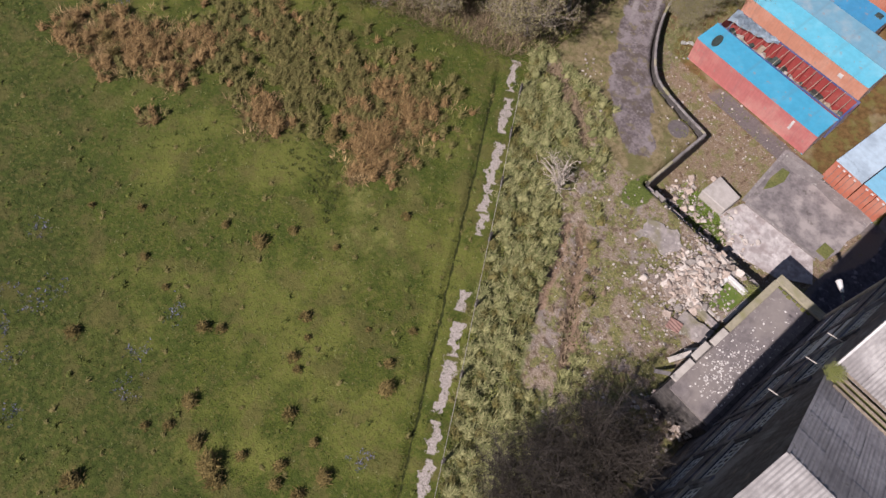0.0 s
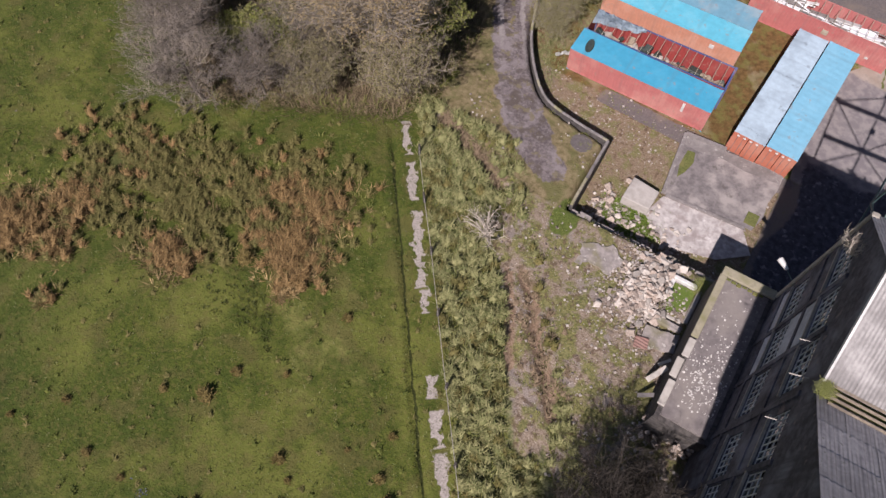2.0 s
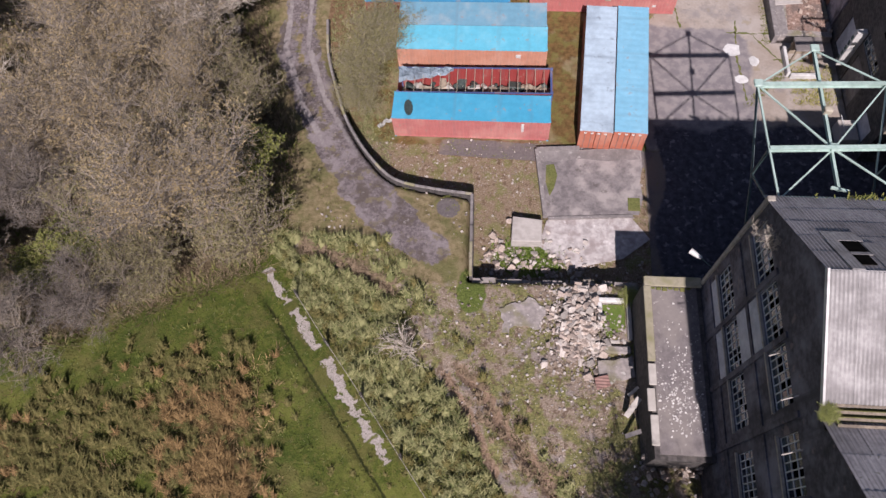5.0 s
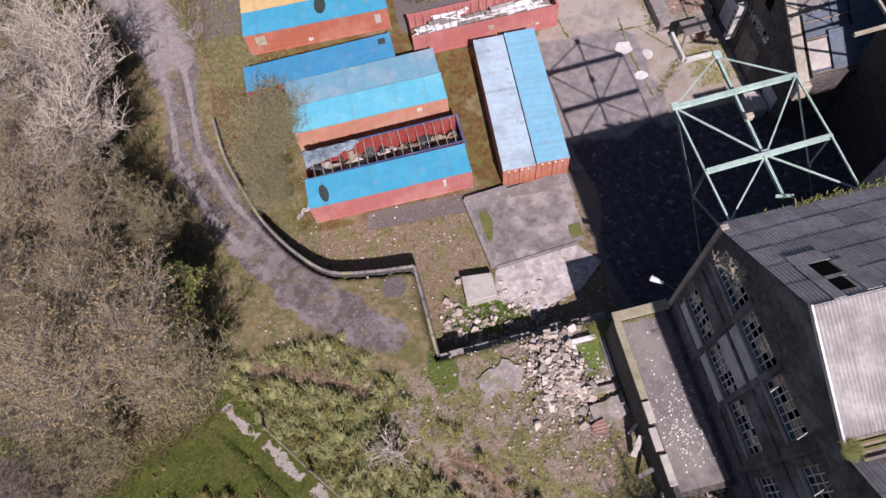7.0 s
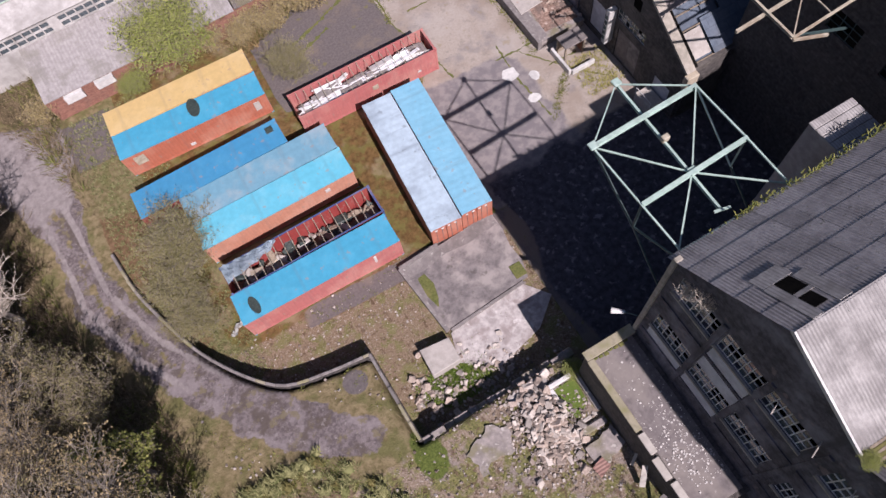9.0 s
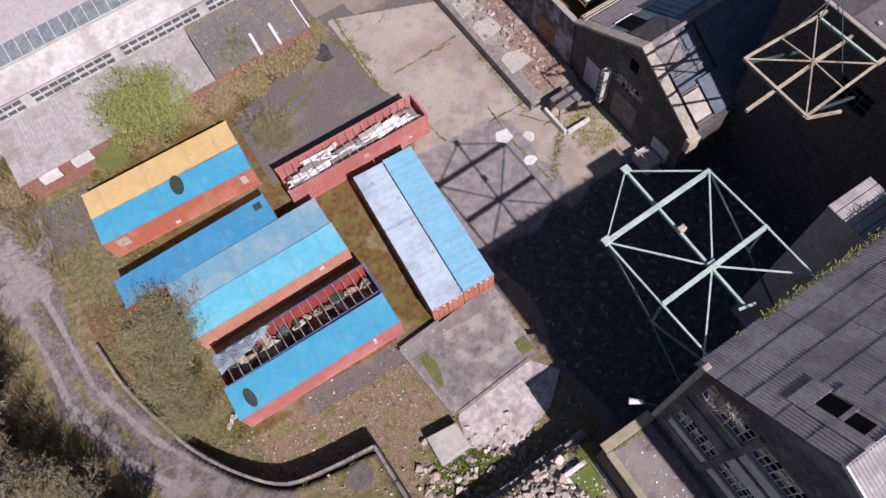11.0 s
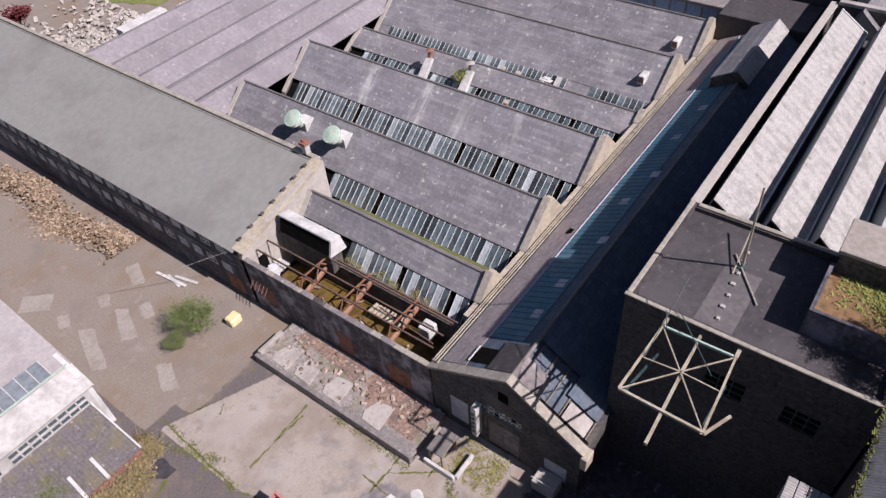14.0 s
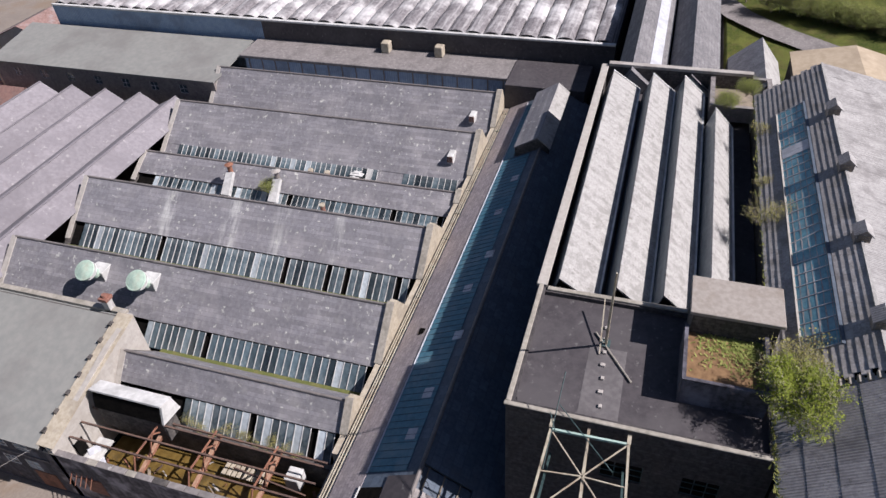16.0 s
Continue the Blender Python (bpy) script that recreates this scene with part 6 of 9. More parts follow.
    part("flashing", BAR((34.5, ye, 16.4), (xe, ye, 16.4), 0.14, 0.06), "white", white, "bright eaves flashing")
part("planter", B(((60.4, -15.0, 15.8), (65.6, -14.6, 17.2)), ((60.4, -10.2, 15.8), (65.6, -9.8, 17.2)), ((60.0, -15.0, 15.8), (60.4, -9.8, 17.2)), ((65.6, -15, 15.8), (66, -13.4, 17.2))), "conc_dark", white, "stone parapet box with weeds")
part("planter_floor", B(((60.4, -14.6, 15.8), (65.6, -10.2, 16.1))), "timber", white)
part("wall", B(((33.3, -0.5, 2), (34.4, -0.02, 17.2)), ((33.3, -13.4, 12), (34.4, -0.5, 15.6))), "soot_stone_y", white)
white.matrix_basis = Matrix.Translation((-0.111, 0.192, -1.734)) @ Matrix.Scale(1.0367, 4)

# --- dark flat-roofed tower block ---
tower = thing("flat_roofed_block", "tall sooty block with a dark felt roof and pale parapet", "building")
tw = [(-7.6, -5.4, 12.6, 14.2), (-11.5, -9.6, 12.6, 14.2)]
holed_wall("wall", tower, 0, 25.0, 25.4, -13.6, -0.1, -1, 17.2, tw, "soot_stone")
for a, b, z0, z1 in tw:
    w = new("window")
    w.parent = tower
    window_grid("window", w, 0, 25.15, a, b, z0, z1, 3, 3, "steel_dark", "void", {(1, 1)})
part("wall", B(((25.4, -0.5, -1), (34.4, -0.1, 17.2))), "soot_stone_y", tower)
part("wall", B(((34.0, -13.6, 12), (34.4, -0.5, 17.2))), "soot_stone", tower)
part("wall", B(((25.4, -13.6, 12), (34.0, -13.2, 17.2))), "soot_stone_y", tower)
part("roof", B(((25.4, -13.2, 16.6), (34.0, -0.5, 16.9))), "darkfelt", tower, "dark felt with paler worn strip")
M["felt_strip"] = surf("worn_felt_strip", (0.1, 0.092, 0.094), (0.14, 0.13, 0.13), 1.0, 0.8, 0.2, blotch=(0.07, 0.065, 0.066), blotch_scale=0.4, blotch_amt=0.5)
part("roof_strip", B(((25.4, -5.9, 16.904), (30.5, -3.8, 16.912))), "felt_strip", tower)
part("coping", bevelled(B(((24.96, -13.6, 17.2), (25.22, 0.0, 17.32))), 0.03), "coping", tower, "pale parapet coping")
part("coping", bevelled(B(((25.23, -0.34, 17.2), (34.5, -0.05, 17.32))), 0.03), "coping", tower)
part("coping", bevelled(B(((34.1, -9.0, 17.2), (34.42, -0.61, 17.34))), 0.03), "coping", tower)
for k in range(7):
    part("roof_block", bevelled(B(((26.2 + k * 0.95, -5.0 + 0.06 * k, 16.9), (26.42 + k * 0.95, -4.8 + 0.06 * k + 0.08 * (k % 2), 17.05))), 0.02), "conc", tower)
part("loose_pole", TUBE((28.3, -6.3, 17.0), (31.5, -4.0, 17.0), 0.06), "coping", tower, "fallen pale pole")
part("loose_beam", BAR((29.9, -4.4, 17.0), (33.2, -4.2, 18.2), 0.07), "steel_buff", tower)
pent = thing("rooftop_plant_room", "rooftop water tank room with a grey lid and a tank gone to weeds", "roof structure")
part("room", B(((31.7, -13.4, 16.9), (34.3, -9.0, 19.7))), "stone_dark", pent)
part("roof", bevelled(B(((31.5, -13.6, 19.7), (34.5, -8.8, 19.95))), 0.03), "conc_patch", pent)
part("tank_wall", B(((27.7, -8.9, 16.9), (31.7, -8.7, 18.8)), ((27.7, -13.0, 16.9), (27.9, -8.9, 18.8)), ((27.9, -13.0, 16.9), (31.7, -12.8, 18.8))), "render_dark", pent)
part("tank_floor", B(((27.9, -12.8, 17.0), (31.7, -8.9, 18.2))), surf("rusty_soil", (0.15, 0.085, 0.04), (0.24, 0.145, 0.07), 1.0, 0.95, 0.4, blotch=(0.11, 0.14, 0.03), blotch_scale=0.3, blotch_amt=1.0, specks=(0.07, 0.08, 0.02), speck_scale=1.6, speck_amt=0.2), pent, "rusty soil and weeds filling the tank")

# --- roofs in the far north-east ---
def small_gable(name, label, x0, x1, y0, yr, y1, ze, zr, mat_a, mat_b, end="panel_light"):
    t = thing(name, label, "building")
    part("roof_slope", S([(x0, y0, ze), (x1, y0, ze), (x1, yr, zr), (x0, yr, zr)], 0.12), mat_a, t)
    part("roof_slope", S([(x0, y1, ze), (x1, y1, ze), (x1, yr, zr - 0.02), (x0, yr, zr - 0.02)], 0.12), mat_b, t)
    part("gable", W([(y0, 0), (y0, ze), (yr, zr - 0.1), (y1, ze), (y1, 0)], 0, x0 + 0.1, x0 + 0.4), end, t)
    part("wall", B(((x0 + 0.4, y0 - 0.3, 0), (x1, y0, ze))), "stone_dark_y", t)
    part("wall", B(((x0 + 0.4, y1, 0), (x1, y1 + 0.3, ze))), "stone_dark_y", t)
    return t


small_gable("north_east_range", "range with weathered sheet roof and pale ridge strip", 67, 130, -1.0, -2.6, -6.0, 13.6, 16.5, "ne_slate", "ne_slate", "asb_white")
small_gable("north_east_range", "range with weathered sheet roof and pale sunlit slope", 67.5, 130, -6.2, -8.2, -11.2, 13.6, 16.2, "ne_slate", "ne_slate", "asb_white")
small_gable("pitched_shed", "derelict pitched shed with broken blue rooflight", 67, 78, -12.0, -14.9, -17.0, 13.4, 16.0, "asb_dark", "asb_white")
strip = thing("roof_strip", "pale translucent sheet strip down a slate roof", "roof strip")
part("sheet", S([(68, -4.2, 15.18), (130, -4.2, 15.18), (130, -5.3, 14.34), (68, -5.3, 14.34)], 0.05), "panel_light", strip)
brown = thing("buff_flat_shed", "shed with a broad buff sheet roof", "building")
M["buffsheet"] = surf("buff_sheet", (0.36, 0.29, 0.2), (0.44, 0.36, 0.26), 0.5, 0.85, 0.15, blotch=(0.3, 0.24, 0.17), blotch_scale=0.3, blotch_amt=0.5)
part("roof", S([(67, -18.0, 14.2), (79, -18.0, 14.2), (79, -24, 15.4), (67, -24, 15.4)], 0.15), "buffsheet", brown)
part("roof", S([(67, -31.0, 13.4), (79, -31.0, 13.4), (79, -24, 15.38), (67, -24, 15.38)], 0.15), "buffsheet", brown)
part("wall", B(((67.2, -30.5, 0), (67.5, -18.2, 14.0))), "stone_dark", brown)
part("wall", B(((67.5, -18.5, 0), (78.8, -18.2, 14.0))), "stone_dark_y", brown)

# --- white factory north of the yard ---
fac = thing("white_factory", "white-walled factory with pale roof and glazed strips", "building")
fh = [(4.25 - 0.78 * k, 4.92 - 0.78 * k, z, z + 0.5) for k in range(48) if k % 10 != 8 for z in (3.35, 3.98)]
holed_wall("wall", fac, 1, 32.7, 33.1, -40, 5.4, -0.5, 4.9, fh, "white_grimy", "white wall with rows of small dark windows")
# Black sheet standing in for the unlit inside of the factory.
part("inner", B(((-39.5, 33.9, -0.5), (5.0, 34.0, 5.0))), "void", fac)
wf = new("window")
wf.parent = fac
fp = part("pane", B(((0.02, 32.85, 0), (0.65, 32.87, 0.5))), "glass", wf)
fp.location = (fh[0][0], 0, fh[0][2])
for a, b, z0, z1 in fh[1:]:
    share("pane", fp, Matrix.Translation((a, 0, z0)), wf)
part("wall", W([(32.7, -0.5), (32.7, 5.0), (34.4, 6.0), (44.5, 8.0), (55, 6.4), (55, -0.5)], 0, 5.4, 5.75), "white", fac)
part("eaves_slope", S([(-40, 32.5, 4.95), (5.9, 32.5, 4.95), (5.9, 34.6, 6.05), (-40, 34.6, 6.05)], 0.15), "white_grimy", fac, "stained pale fascia slope")
part("roof", S([(-40, 34.6, 6.0), (5.9, 34.6, 6.0), (5.9, 43.6, 8.0), (-40, 43.6, 8.0)], 0.15), "pinkroof", fac, "pale pinkish sheet roof")
part("roof", S([(-40, 44.6, 7.2), (5.0, 44.6, 7.2), (5.0, 54, 9.2), (-40, 54, 9.2)], 0.15), "pinkroof", fac)
part("valley", B(((-40, 43.6, 7.0), (5.4, 44.6, 7.25))), "conc_dark", fac)
for y0, y1, z0, z1, xe in ((34.9, 36.6, 6.1, 6.48, 4.4), (45.0, 46.6, 7.32, 7.68, 3.6)):
    part("rooflight", S([(-40, y0, z0), (xe, y0, z0), (xe, y1, z1), (-40, y1, z1)], 0.05), "glass_grey", fac, "long strip of grey patent glazing")
    fac_bar = part("glazing_bar", BAR((xe, y0, z0 + 0.03), (xe, y1, z1 + 0.03), 0.05), "white", fac)
    for k in range(1, 44):
        share("glazing_bar", fac_bar, Matrix.Translation((-k * 0.95, 0, 0)), fac)
    part("eaves_flashing", BAR((-40, y0 - 0.1, z0), (xe + 1.2, y0 - 0.1, z0), 0.14, 0.06), "ventgreen", fac, "pale green flashing")
part("vent_cowl", TUBE((1.0, 44.2, 7.2), (1.0, 44.2, 8.4), 0.7, 0.5, 12), "ventgreen", fac)
lean = thing("lean_to", "low corrugated lean-to along the white factory", "building")
part("roof", S([(-3.8, 26.8, 2.6), (5.0, 26.8, 2.6), (5.0, 32.6, 3.4), (-3.8, 32.6, 3.4)], 0.1), "lean_dark", lean, "dark worn corrugated roof with gaps")
part("roof", S([(-21, 26.8, 2.5), (-3.9, 26.8, 2.5), (-3.9, 32.6, 3.3), (-21, 32.6, 3.3)], 0.1), "lean_pale", lean, "pale mossy corrugated roof")
part("wall", B(((-21, 26.9, -0.5), (4.9, 27.15, 2.4))), "brickred", lean, "low red brick wall")
part("wall", B(((4.7, 27.15, -0.5), (4.95, 32.6, 2.5))), "brickred", lean)
part("verge", BAR((5.0, 26.8, 2.68), (5.0, 32.6, 3.48), 0.12), "white", lean)
for x in (0.4, 2.2):
    part("beam", BAR((x, 26.6, 2.75), (x + 0.1, 28.8, 3.05), 0.25), "white", lean, "exposed white beam")
for x in (-19.5, -16.8):
    part("panel", B(((x, 26.5, 1.6), (x + 1.6, 26.9, 2.3))), "white", lean)

# --- stone barn far north ---
barn = thing("twin_barn", "old stone barn with twin rusty red sheet roofs", "building")
M["redroof"] = surf("faded_red_sheet", (0.22, 0.12, 0.1), (0.3, 0.18, 0.15), 0.8, 0.85, 0.2, blotch=(0.17, 0.13, 0.12), blotch_scale=0.4, blotch_amt=0.6, wave=1, pitch=0.2, wave_amt=0.5)
for x0 in (66.0, 72.0):
    part("gable", W([(x0, 0), (x0, 3.2), (x0 + 3, 5.4), (x0 + 6, 3.2), (x0 + 6, 0)], 1, 79.5, 79.9), "sandstone" if x0 > 70 else "stone_dark_y", barn)
    part("roof", S([(x0, 79.3, 3.2), (x0, 98, 3.2), (x0 + 3, 98, 5.5), (x0 + 3, 79.3, 5.5)], 0.1), "redroof", barn)
    part("roof", S([(x0 + 6, 79.3, 3.2), (x0 + 6, 98, 3.2), (x0 + 3, 98, 5.48), (x0 + 3, 79.3, 5.48)], 0.1), "redroof", barn)
    part("rooflight", S([(x0 + 0.8, 84, 3.86), (x0 + 0.8, 90, 3.86), (x0 + 2, 90, 4.78), (x0 + 2, 84, 4.78)], 0.03), "glass_blue", barn)
part("wall", B(((66, 79.9, 0), (66.3, 98, 3.1))), "stone_dark", barn)

M["rust_roof"] = surf("rusty_patched_roof", (0.2, 0.12, 0.1), (0.3, 0.2, 0.18), 1.0, 0.9, 0.3, blotch=(0.3, 0.28, 0.28), blotch_scale=0.5, blotch_amt=0.7, streak=(1, (0.1, 0.07, 0.06), 0.5))
# --- lane and broken house at the edge of the site ---
lane = thing("lane", "narrow grey lane beyond the sheds", "road", kind="structure")
LANE = [(150, -4), (132, -9.5), (118, -15.8), (111.5, -20.6), (106.5, -25.5), (100, -32), (90, -40)]
rows = []
bm = bmesh.new()
for (x1, y1), (x2, y2) in zip(LANE[:-1], LANE[1:]):
    d = Vector((x2 - x1, y2 - y1, 0)).normalized()
    for k in range(6):
        cx, cy = x1 + (x2 - x1) * k / 6, y1 + (y2 - y1) * k / 6
        rows.append([bm.verts.new((cx - d.y * w, cy + d.x * w, float(upper(cx, cy)) + 0.3)) for w in (2.4, 0.0, -2.4)])
for a, b in zip(rows[:-1], rows[1:]):
    for k in (0, 1):
        bm.faces.new((a[k], a[k + 1], b[k + 1], b[k]))
part("surface", bm, "conc_dark", lane)
small_gable("broken_house", "small house with a rusty patched roof", 68.0, 77.0, 92.1, 98.3, 104.15, 5.0, 7.0, "rust_roof", "rust_roof", "render_dark")
small_gable("broken_house", "collapsing house with an open rusty roof", 84.0, 97.0, 87.5, 94.0, 101.0, 4.5, 7.2, "rust_roof", "rust_roof", "conc_pale")
small_gable("broken_house", "small house with a half-fallen red roof", 68.0, 77.0, 104.85, 110.7, 116.9, 5.0, 6.8, "rust_roof", "rust_roof", "render_dark")

# ---- gantries and yard furniture ----
gz = 16.75
gan = thing("steel_gantry", "pale green cantilevered steel gantry frame on the mill wall", "gantry")
GW, GN, GS_, GE = (7.1, -6.6, gz), (13.5, -6.45, gz), (7.2, -10.45, gz), (13.6, -10.2, gz)
NWN, CEN, SE_ = (10.42, -4.0, gz - 0.35), (10.35, -10.25, gz - 0.2), (10.2, -12.6, gz - 0.2)
part("main_beam", ibeam(GW, GN, 0.2, 0.3), "steel_green", gan, "broad riveted beam")
part("main_beam", ibeam(GS_, GE, 0.2, 0.3), "steel_green", gan)
part("runway_beam", ibeam(NWN, SE_, 0.13, 0.2), "steel_green", gan)
for a, b, w in ((NWN, GW, 0.09), (NWN, GN, 0.09), (CEN, GW, 0.1), (CEN, GN, 0.1), (GW, GS_, 0.12), (GN, GE, 0.12),
                (CEN, (14.2, -13.4, gz - 0.4), 0.1), (CEN, (7.0, -13.5, gz - 0.4), 0.1), (GE, (13.6, -13.6, gz), 0.12), (GS_, (7.3, -13.6, gz), 0.12),
                (GN, (13.5, -10.3, 14.2), 0.1), (GE, (13.5, -10.3, 14.2), 0.1)):
    part("brace", BAR(a, b, w * 0.75), "steel_green", gan)
# Knee braces in dark steel: the shade below the frame is in their colour.
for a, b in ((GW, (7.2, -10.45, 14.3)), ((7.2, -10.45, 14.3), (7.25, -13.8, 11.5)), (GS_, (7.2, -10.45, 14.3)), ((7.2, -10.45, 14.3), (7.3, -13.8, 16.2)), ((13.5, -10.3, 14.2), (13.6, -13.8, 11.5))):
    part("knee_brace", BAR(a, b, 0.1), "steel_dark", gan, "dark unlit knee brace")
for c in (NWN, CEN, GW):
    part("gusset", bevelled(B(((c[0] - 0.22, c[1] - 0.22, c[2] + 0.1), (c[0] + 0.22, c[1] + 0.22, c[2] + 0.24))), 0.03), "steel_green", gan)
part("trolley", bevelled(B(((10.2, -8.2, gz - 0.3), (10.6, -7.9, gz + 0.1))), 0.04), "steel_buff", gan)
part("stop", BAR((9.8, -12.5, gz - 0.05), (10.6, -12.7, gz - 0.05), 0.12), "steel_green", gan)

han = thing("steel_gantry", "weathered buff steel gantry frame on the dark block", "gantry")
hz = 16.8
HN, HE, HS, HW = (24.35, -2.65, hz), (24.45, -6.6, hz), (19.35, -6.85, hz), (19.4, -2.45, hz)
HC = (22.05, -4.6, hz)
for a, b, w in ((HN, HE, 0.12), (HE, HS, 0.12), (HS, HW, 0.14), (HW, HN, 0.12)):
    part("beam", ibeam(a, b, w, w * 1.2), "steel_green" if a == HN else "steel_buff", han)
for a, b in ((HC, HN), (HC, HE), (HC, HS), (HC, HW), (HC, (21.85, -2.6, hz)), (HC, (24.3, -4.6, hz)), (HC, (22.0, -6.7, hz))):
    part("brace", BAR(a, b, 0.065), "steel_buff", han)
part("runway_beam", BAR((17.4, -4.85, hz - 0.2), (25.0, -4.55, hz - 0.2), 0.15, 0.2), "steel_buff", han)
part("stub", BAR((19.35, -6.9, hz - 0.1), (21.0, -7.6, hz - 0.1), 0.14), "steel_buff", han)
for y in (-2.65, -6.6):
    part("wall_strut", BAR((19.6, y - 0.1, hz - 0.15), (25.0, y, 13.6), 0.12), "steel_dark", han)
    part("wall_tie", BAR((24.4, y, hz), (25.05, y, hz), 0.2), "steel_buff", han)
part("cable", TUBE((24.2, -2.9, 16.9), (24.95, -2.5, 17.4), 0.03, None, 5), "steel_dark", han)
for a, b in (((21.9, -2.7, 16.9), (26.0, -3.0, 19.6)), ((22.6, -6.0, 16.9), (25.4, -2.9, 17.6))):
    part("stay", TUBE(a, b, 0.028, None, 5), "steel_dark", han)
mast = thing("roof_mast", "leaning pale pole mast on the flat roof", "mast")
part("pole", TUBE((30.77, -4.65, 16.9), (28.2, -4.75, 24.8), 0.09, 0.05), "steel_buff", mast)
part("foot", bevelled(B(((30.5, -4.9, 16.9), (31.1, -4.4, 17.05))), 0.02), "steel_dark", mast)

shaft = thing("lift_shaft", "tall dark corrugated shaft with a pale ribbed lid", "lift shaft")
part("cladding", B(((17.4, -13.78, -0.2), (20.0, -10.9, 15.7))), surf("ribbed_cladding", (0.26, 0.25, 0.26), (0.36, 0.35, 0.36), 0.8, 0.8, 0.3, blotch=(0.16, 0.15, 0.15), blotch_scale=0.4, blotch_amt=0.6, wave=0, pitch=0.3, wave_amt=0.9), shaft)
for k in range(6):
    part("lid_sheet", bevelled(B(((17.3, -13.78 + k * 0.49, 15.7), (20.1, -13.32 + k * 0.49, 15.82))), 0.03), "asb_light", shaft)
lamp = thing("wall_lamp", "white street-type lantern on a bracket at the mill corner", "lamp")
part("arm", TUBE((6.45, -13.6, 9.0), (5.9, -12.9, 8.85), 0.035), "steel_dark", lamp)
bm = bmesh.new()
tube(bm, (5.95, -12.95, 8.85), (5.35, -12.45, 8.8), 0.11, 0.2, 10)
bmesh.ops.bevel(bm, geom=bm.edges[:], offset=0.03, segments=1, affect='EDGES')
part("lantern", bm, "white", lamp)

# retaining wall along the raised ground
rw = thing("retaining_wall", "curved stone retaining wall with a pale coping", "wall", kind="structure")
pts = YARD[:len(CURVE) + 1]
fine = []
for (x1, y1), (x2, y2) in zip(pts[:-1], pts[1:]):
    k = max(1, int(math.hypot(x2 - x1, y2 - y1) / 1.2))
    fine += [(x1 + (x2 - x1) * i / k, y1 + (y2 - y1) * i / k) for i in range(k)]
fine.append(pts[-1])
random.seed(8)
for (x1, y1), (x2, y2) in zip(fine[:-1], fine[1:]):
    d = Vector((x2 - x1, y2 - y1, 0))
    ztop = float(upper(x1, y1)) + 0.35
    if ztop < 0.5:
        ztop = 0.5
    m = Matrix.Translation((x1, y1, 0)) @ d.to_track_quat("X", "Z").to_matrix().to_4x4()
    bm = bmesh.new()
    box(bm, (-0.03, -0.09, -0.3), (d.length + 0.03, 0.15, ztop - 0.12), m)
    part("wall_run", bm, "stone_dark", rw)
    bm = bmesh.new()
    box(bm, (0.01, -0.1, ztop - 0.12), (d.length - 0.01, 0.1, ztop + random.uniform(-0.02, 0.03)), m)
    part("coping_stone", bevelled(bm, 0.03), "coping_moss" if random.random() < 0.4 else "conc_dark", rw)
brk = thing("broken_wall", "broken rubble retaining wall below the demolition ground", "wall", kind="structure")
x = -7.6
k = 0
while x < 2.9:
    w = random.uniform(0.5, 1.1)
    ztop = 1.85 + random.uniform(-0.4, 0.25)
    part("wall_run", bevelled(B(((x, -12.35, -0.3), (x + w - 0.02, -11.8 + random.uniform(-0.1, 0.1), ztop))), 0.06), "conc_old", brk)
    x += w
    k += 1

# foundations in the yard
slab1 = thing("concrete_slab", "stained concrete floor slab of a vanished building", "slab")
part("floor", S([(-3.0, -0.44, 0.25), (4.9, 0.02, 0.25), (4.95, -1.6, 0.25), (4.7, -3.0, 0.25), (4.85, -4.4, 0.25), (4.5, -5.7, 0.25), (-2.4, -6.15, 0.25)], 0.3), "conc_slab", slab1)
part("moss_patch", bevelled(B(((3.7, -5.5, 0.252), (4.6, -4.4, 0.3))), 0.02), "moss", slab1, "mossy corner")
part("moss_patch", S([(-2.35, -1.7, 0.262), (-1.75, -1.6, 0.262), (-1.5, -2.6, 0.262), (-1.75, -3.7, 0.262), (-2.1, -4.4, 0.262), (-2.4, -3.2, 0.262)], 0.03), "moss", slab1, "brown moss along the kerb")
part("screed_band", S([(-2.9, -0.5, 0.256), (4.85, -0.04, 0.256), (4.85, -1.0, 0.256), (2.2, -1.25, 0.256), (0.4, -1.05, 0.256), (-1.6, -1.4, 0.256), (-2.75, -1.3, 0.256)], 0.02), "conc_dark", slab1, "darker worn screed along the edge")
part("kerb", BAR((-3.1, -0.45, 0.3), (-2.45, -6.2, 0.3), 0.28, 0.55), "conc_dark", slab1, "low dark kerb wall")
part("kerb", BAR((-3.1, -0.4, 0.3), (0.2, -0.2, 0.3), 0.25, 0.5), "conc_dark", slab1)
slab2 = thing("concrete_slab", "pale cracked concrete slab", "slab")
part("floor", S([(-2.3, -6.4, 0.1), (3.95, -6.0, 0.1), (5.2, -7.7, 0.1), (3.2, -9.3, 0.1), (-0.5, -10.2, 0.1), (-2.9, -8.5, 0.1)], 0.25), surf("marbled_screed", (0.3, 0.275, 0.265), (0.5, 0.47, 0.45), 0.9, 0.9, 0.3, blotch=(0.24, 0.2, 0.19), blotch_scale=0.9, blotch_amt=0.8, specks=(0.62, 0.6, 0.58), speck_scale=1.3, speck_amt=0.16), slab2)
part("step", BAR((-2.2, -6.3, 0.18), (4.0, -5.9, 0.18), 0.2, 0.3), "conc_dark", slab2)
blk = thing("concrete_block", "square concrete base block", "plinth")
part("body", bevelled(S([(-4.85, -6.55, 1.0), (-2.68, -6.8, 1.0), (-2.72, -8.57, 1.0), (-4.92, -8.6, 1.0)], 1.1), 0.05), "conc", blk)
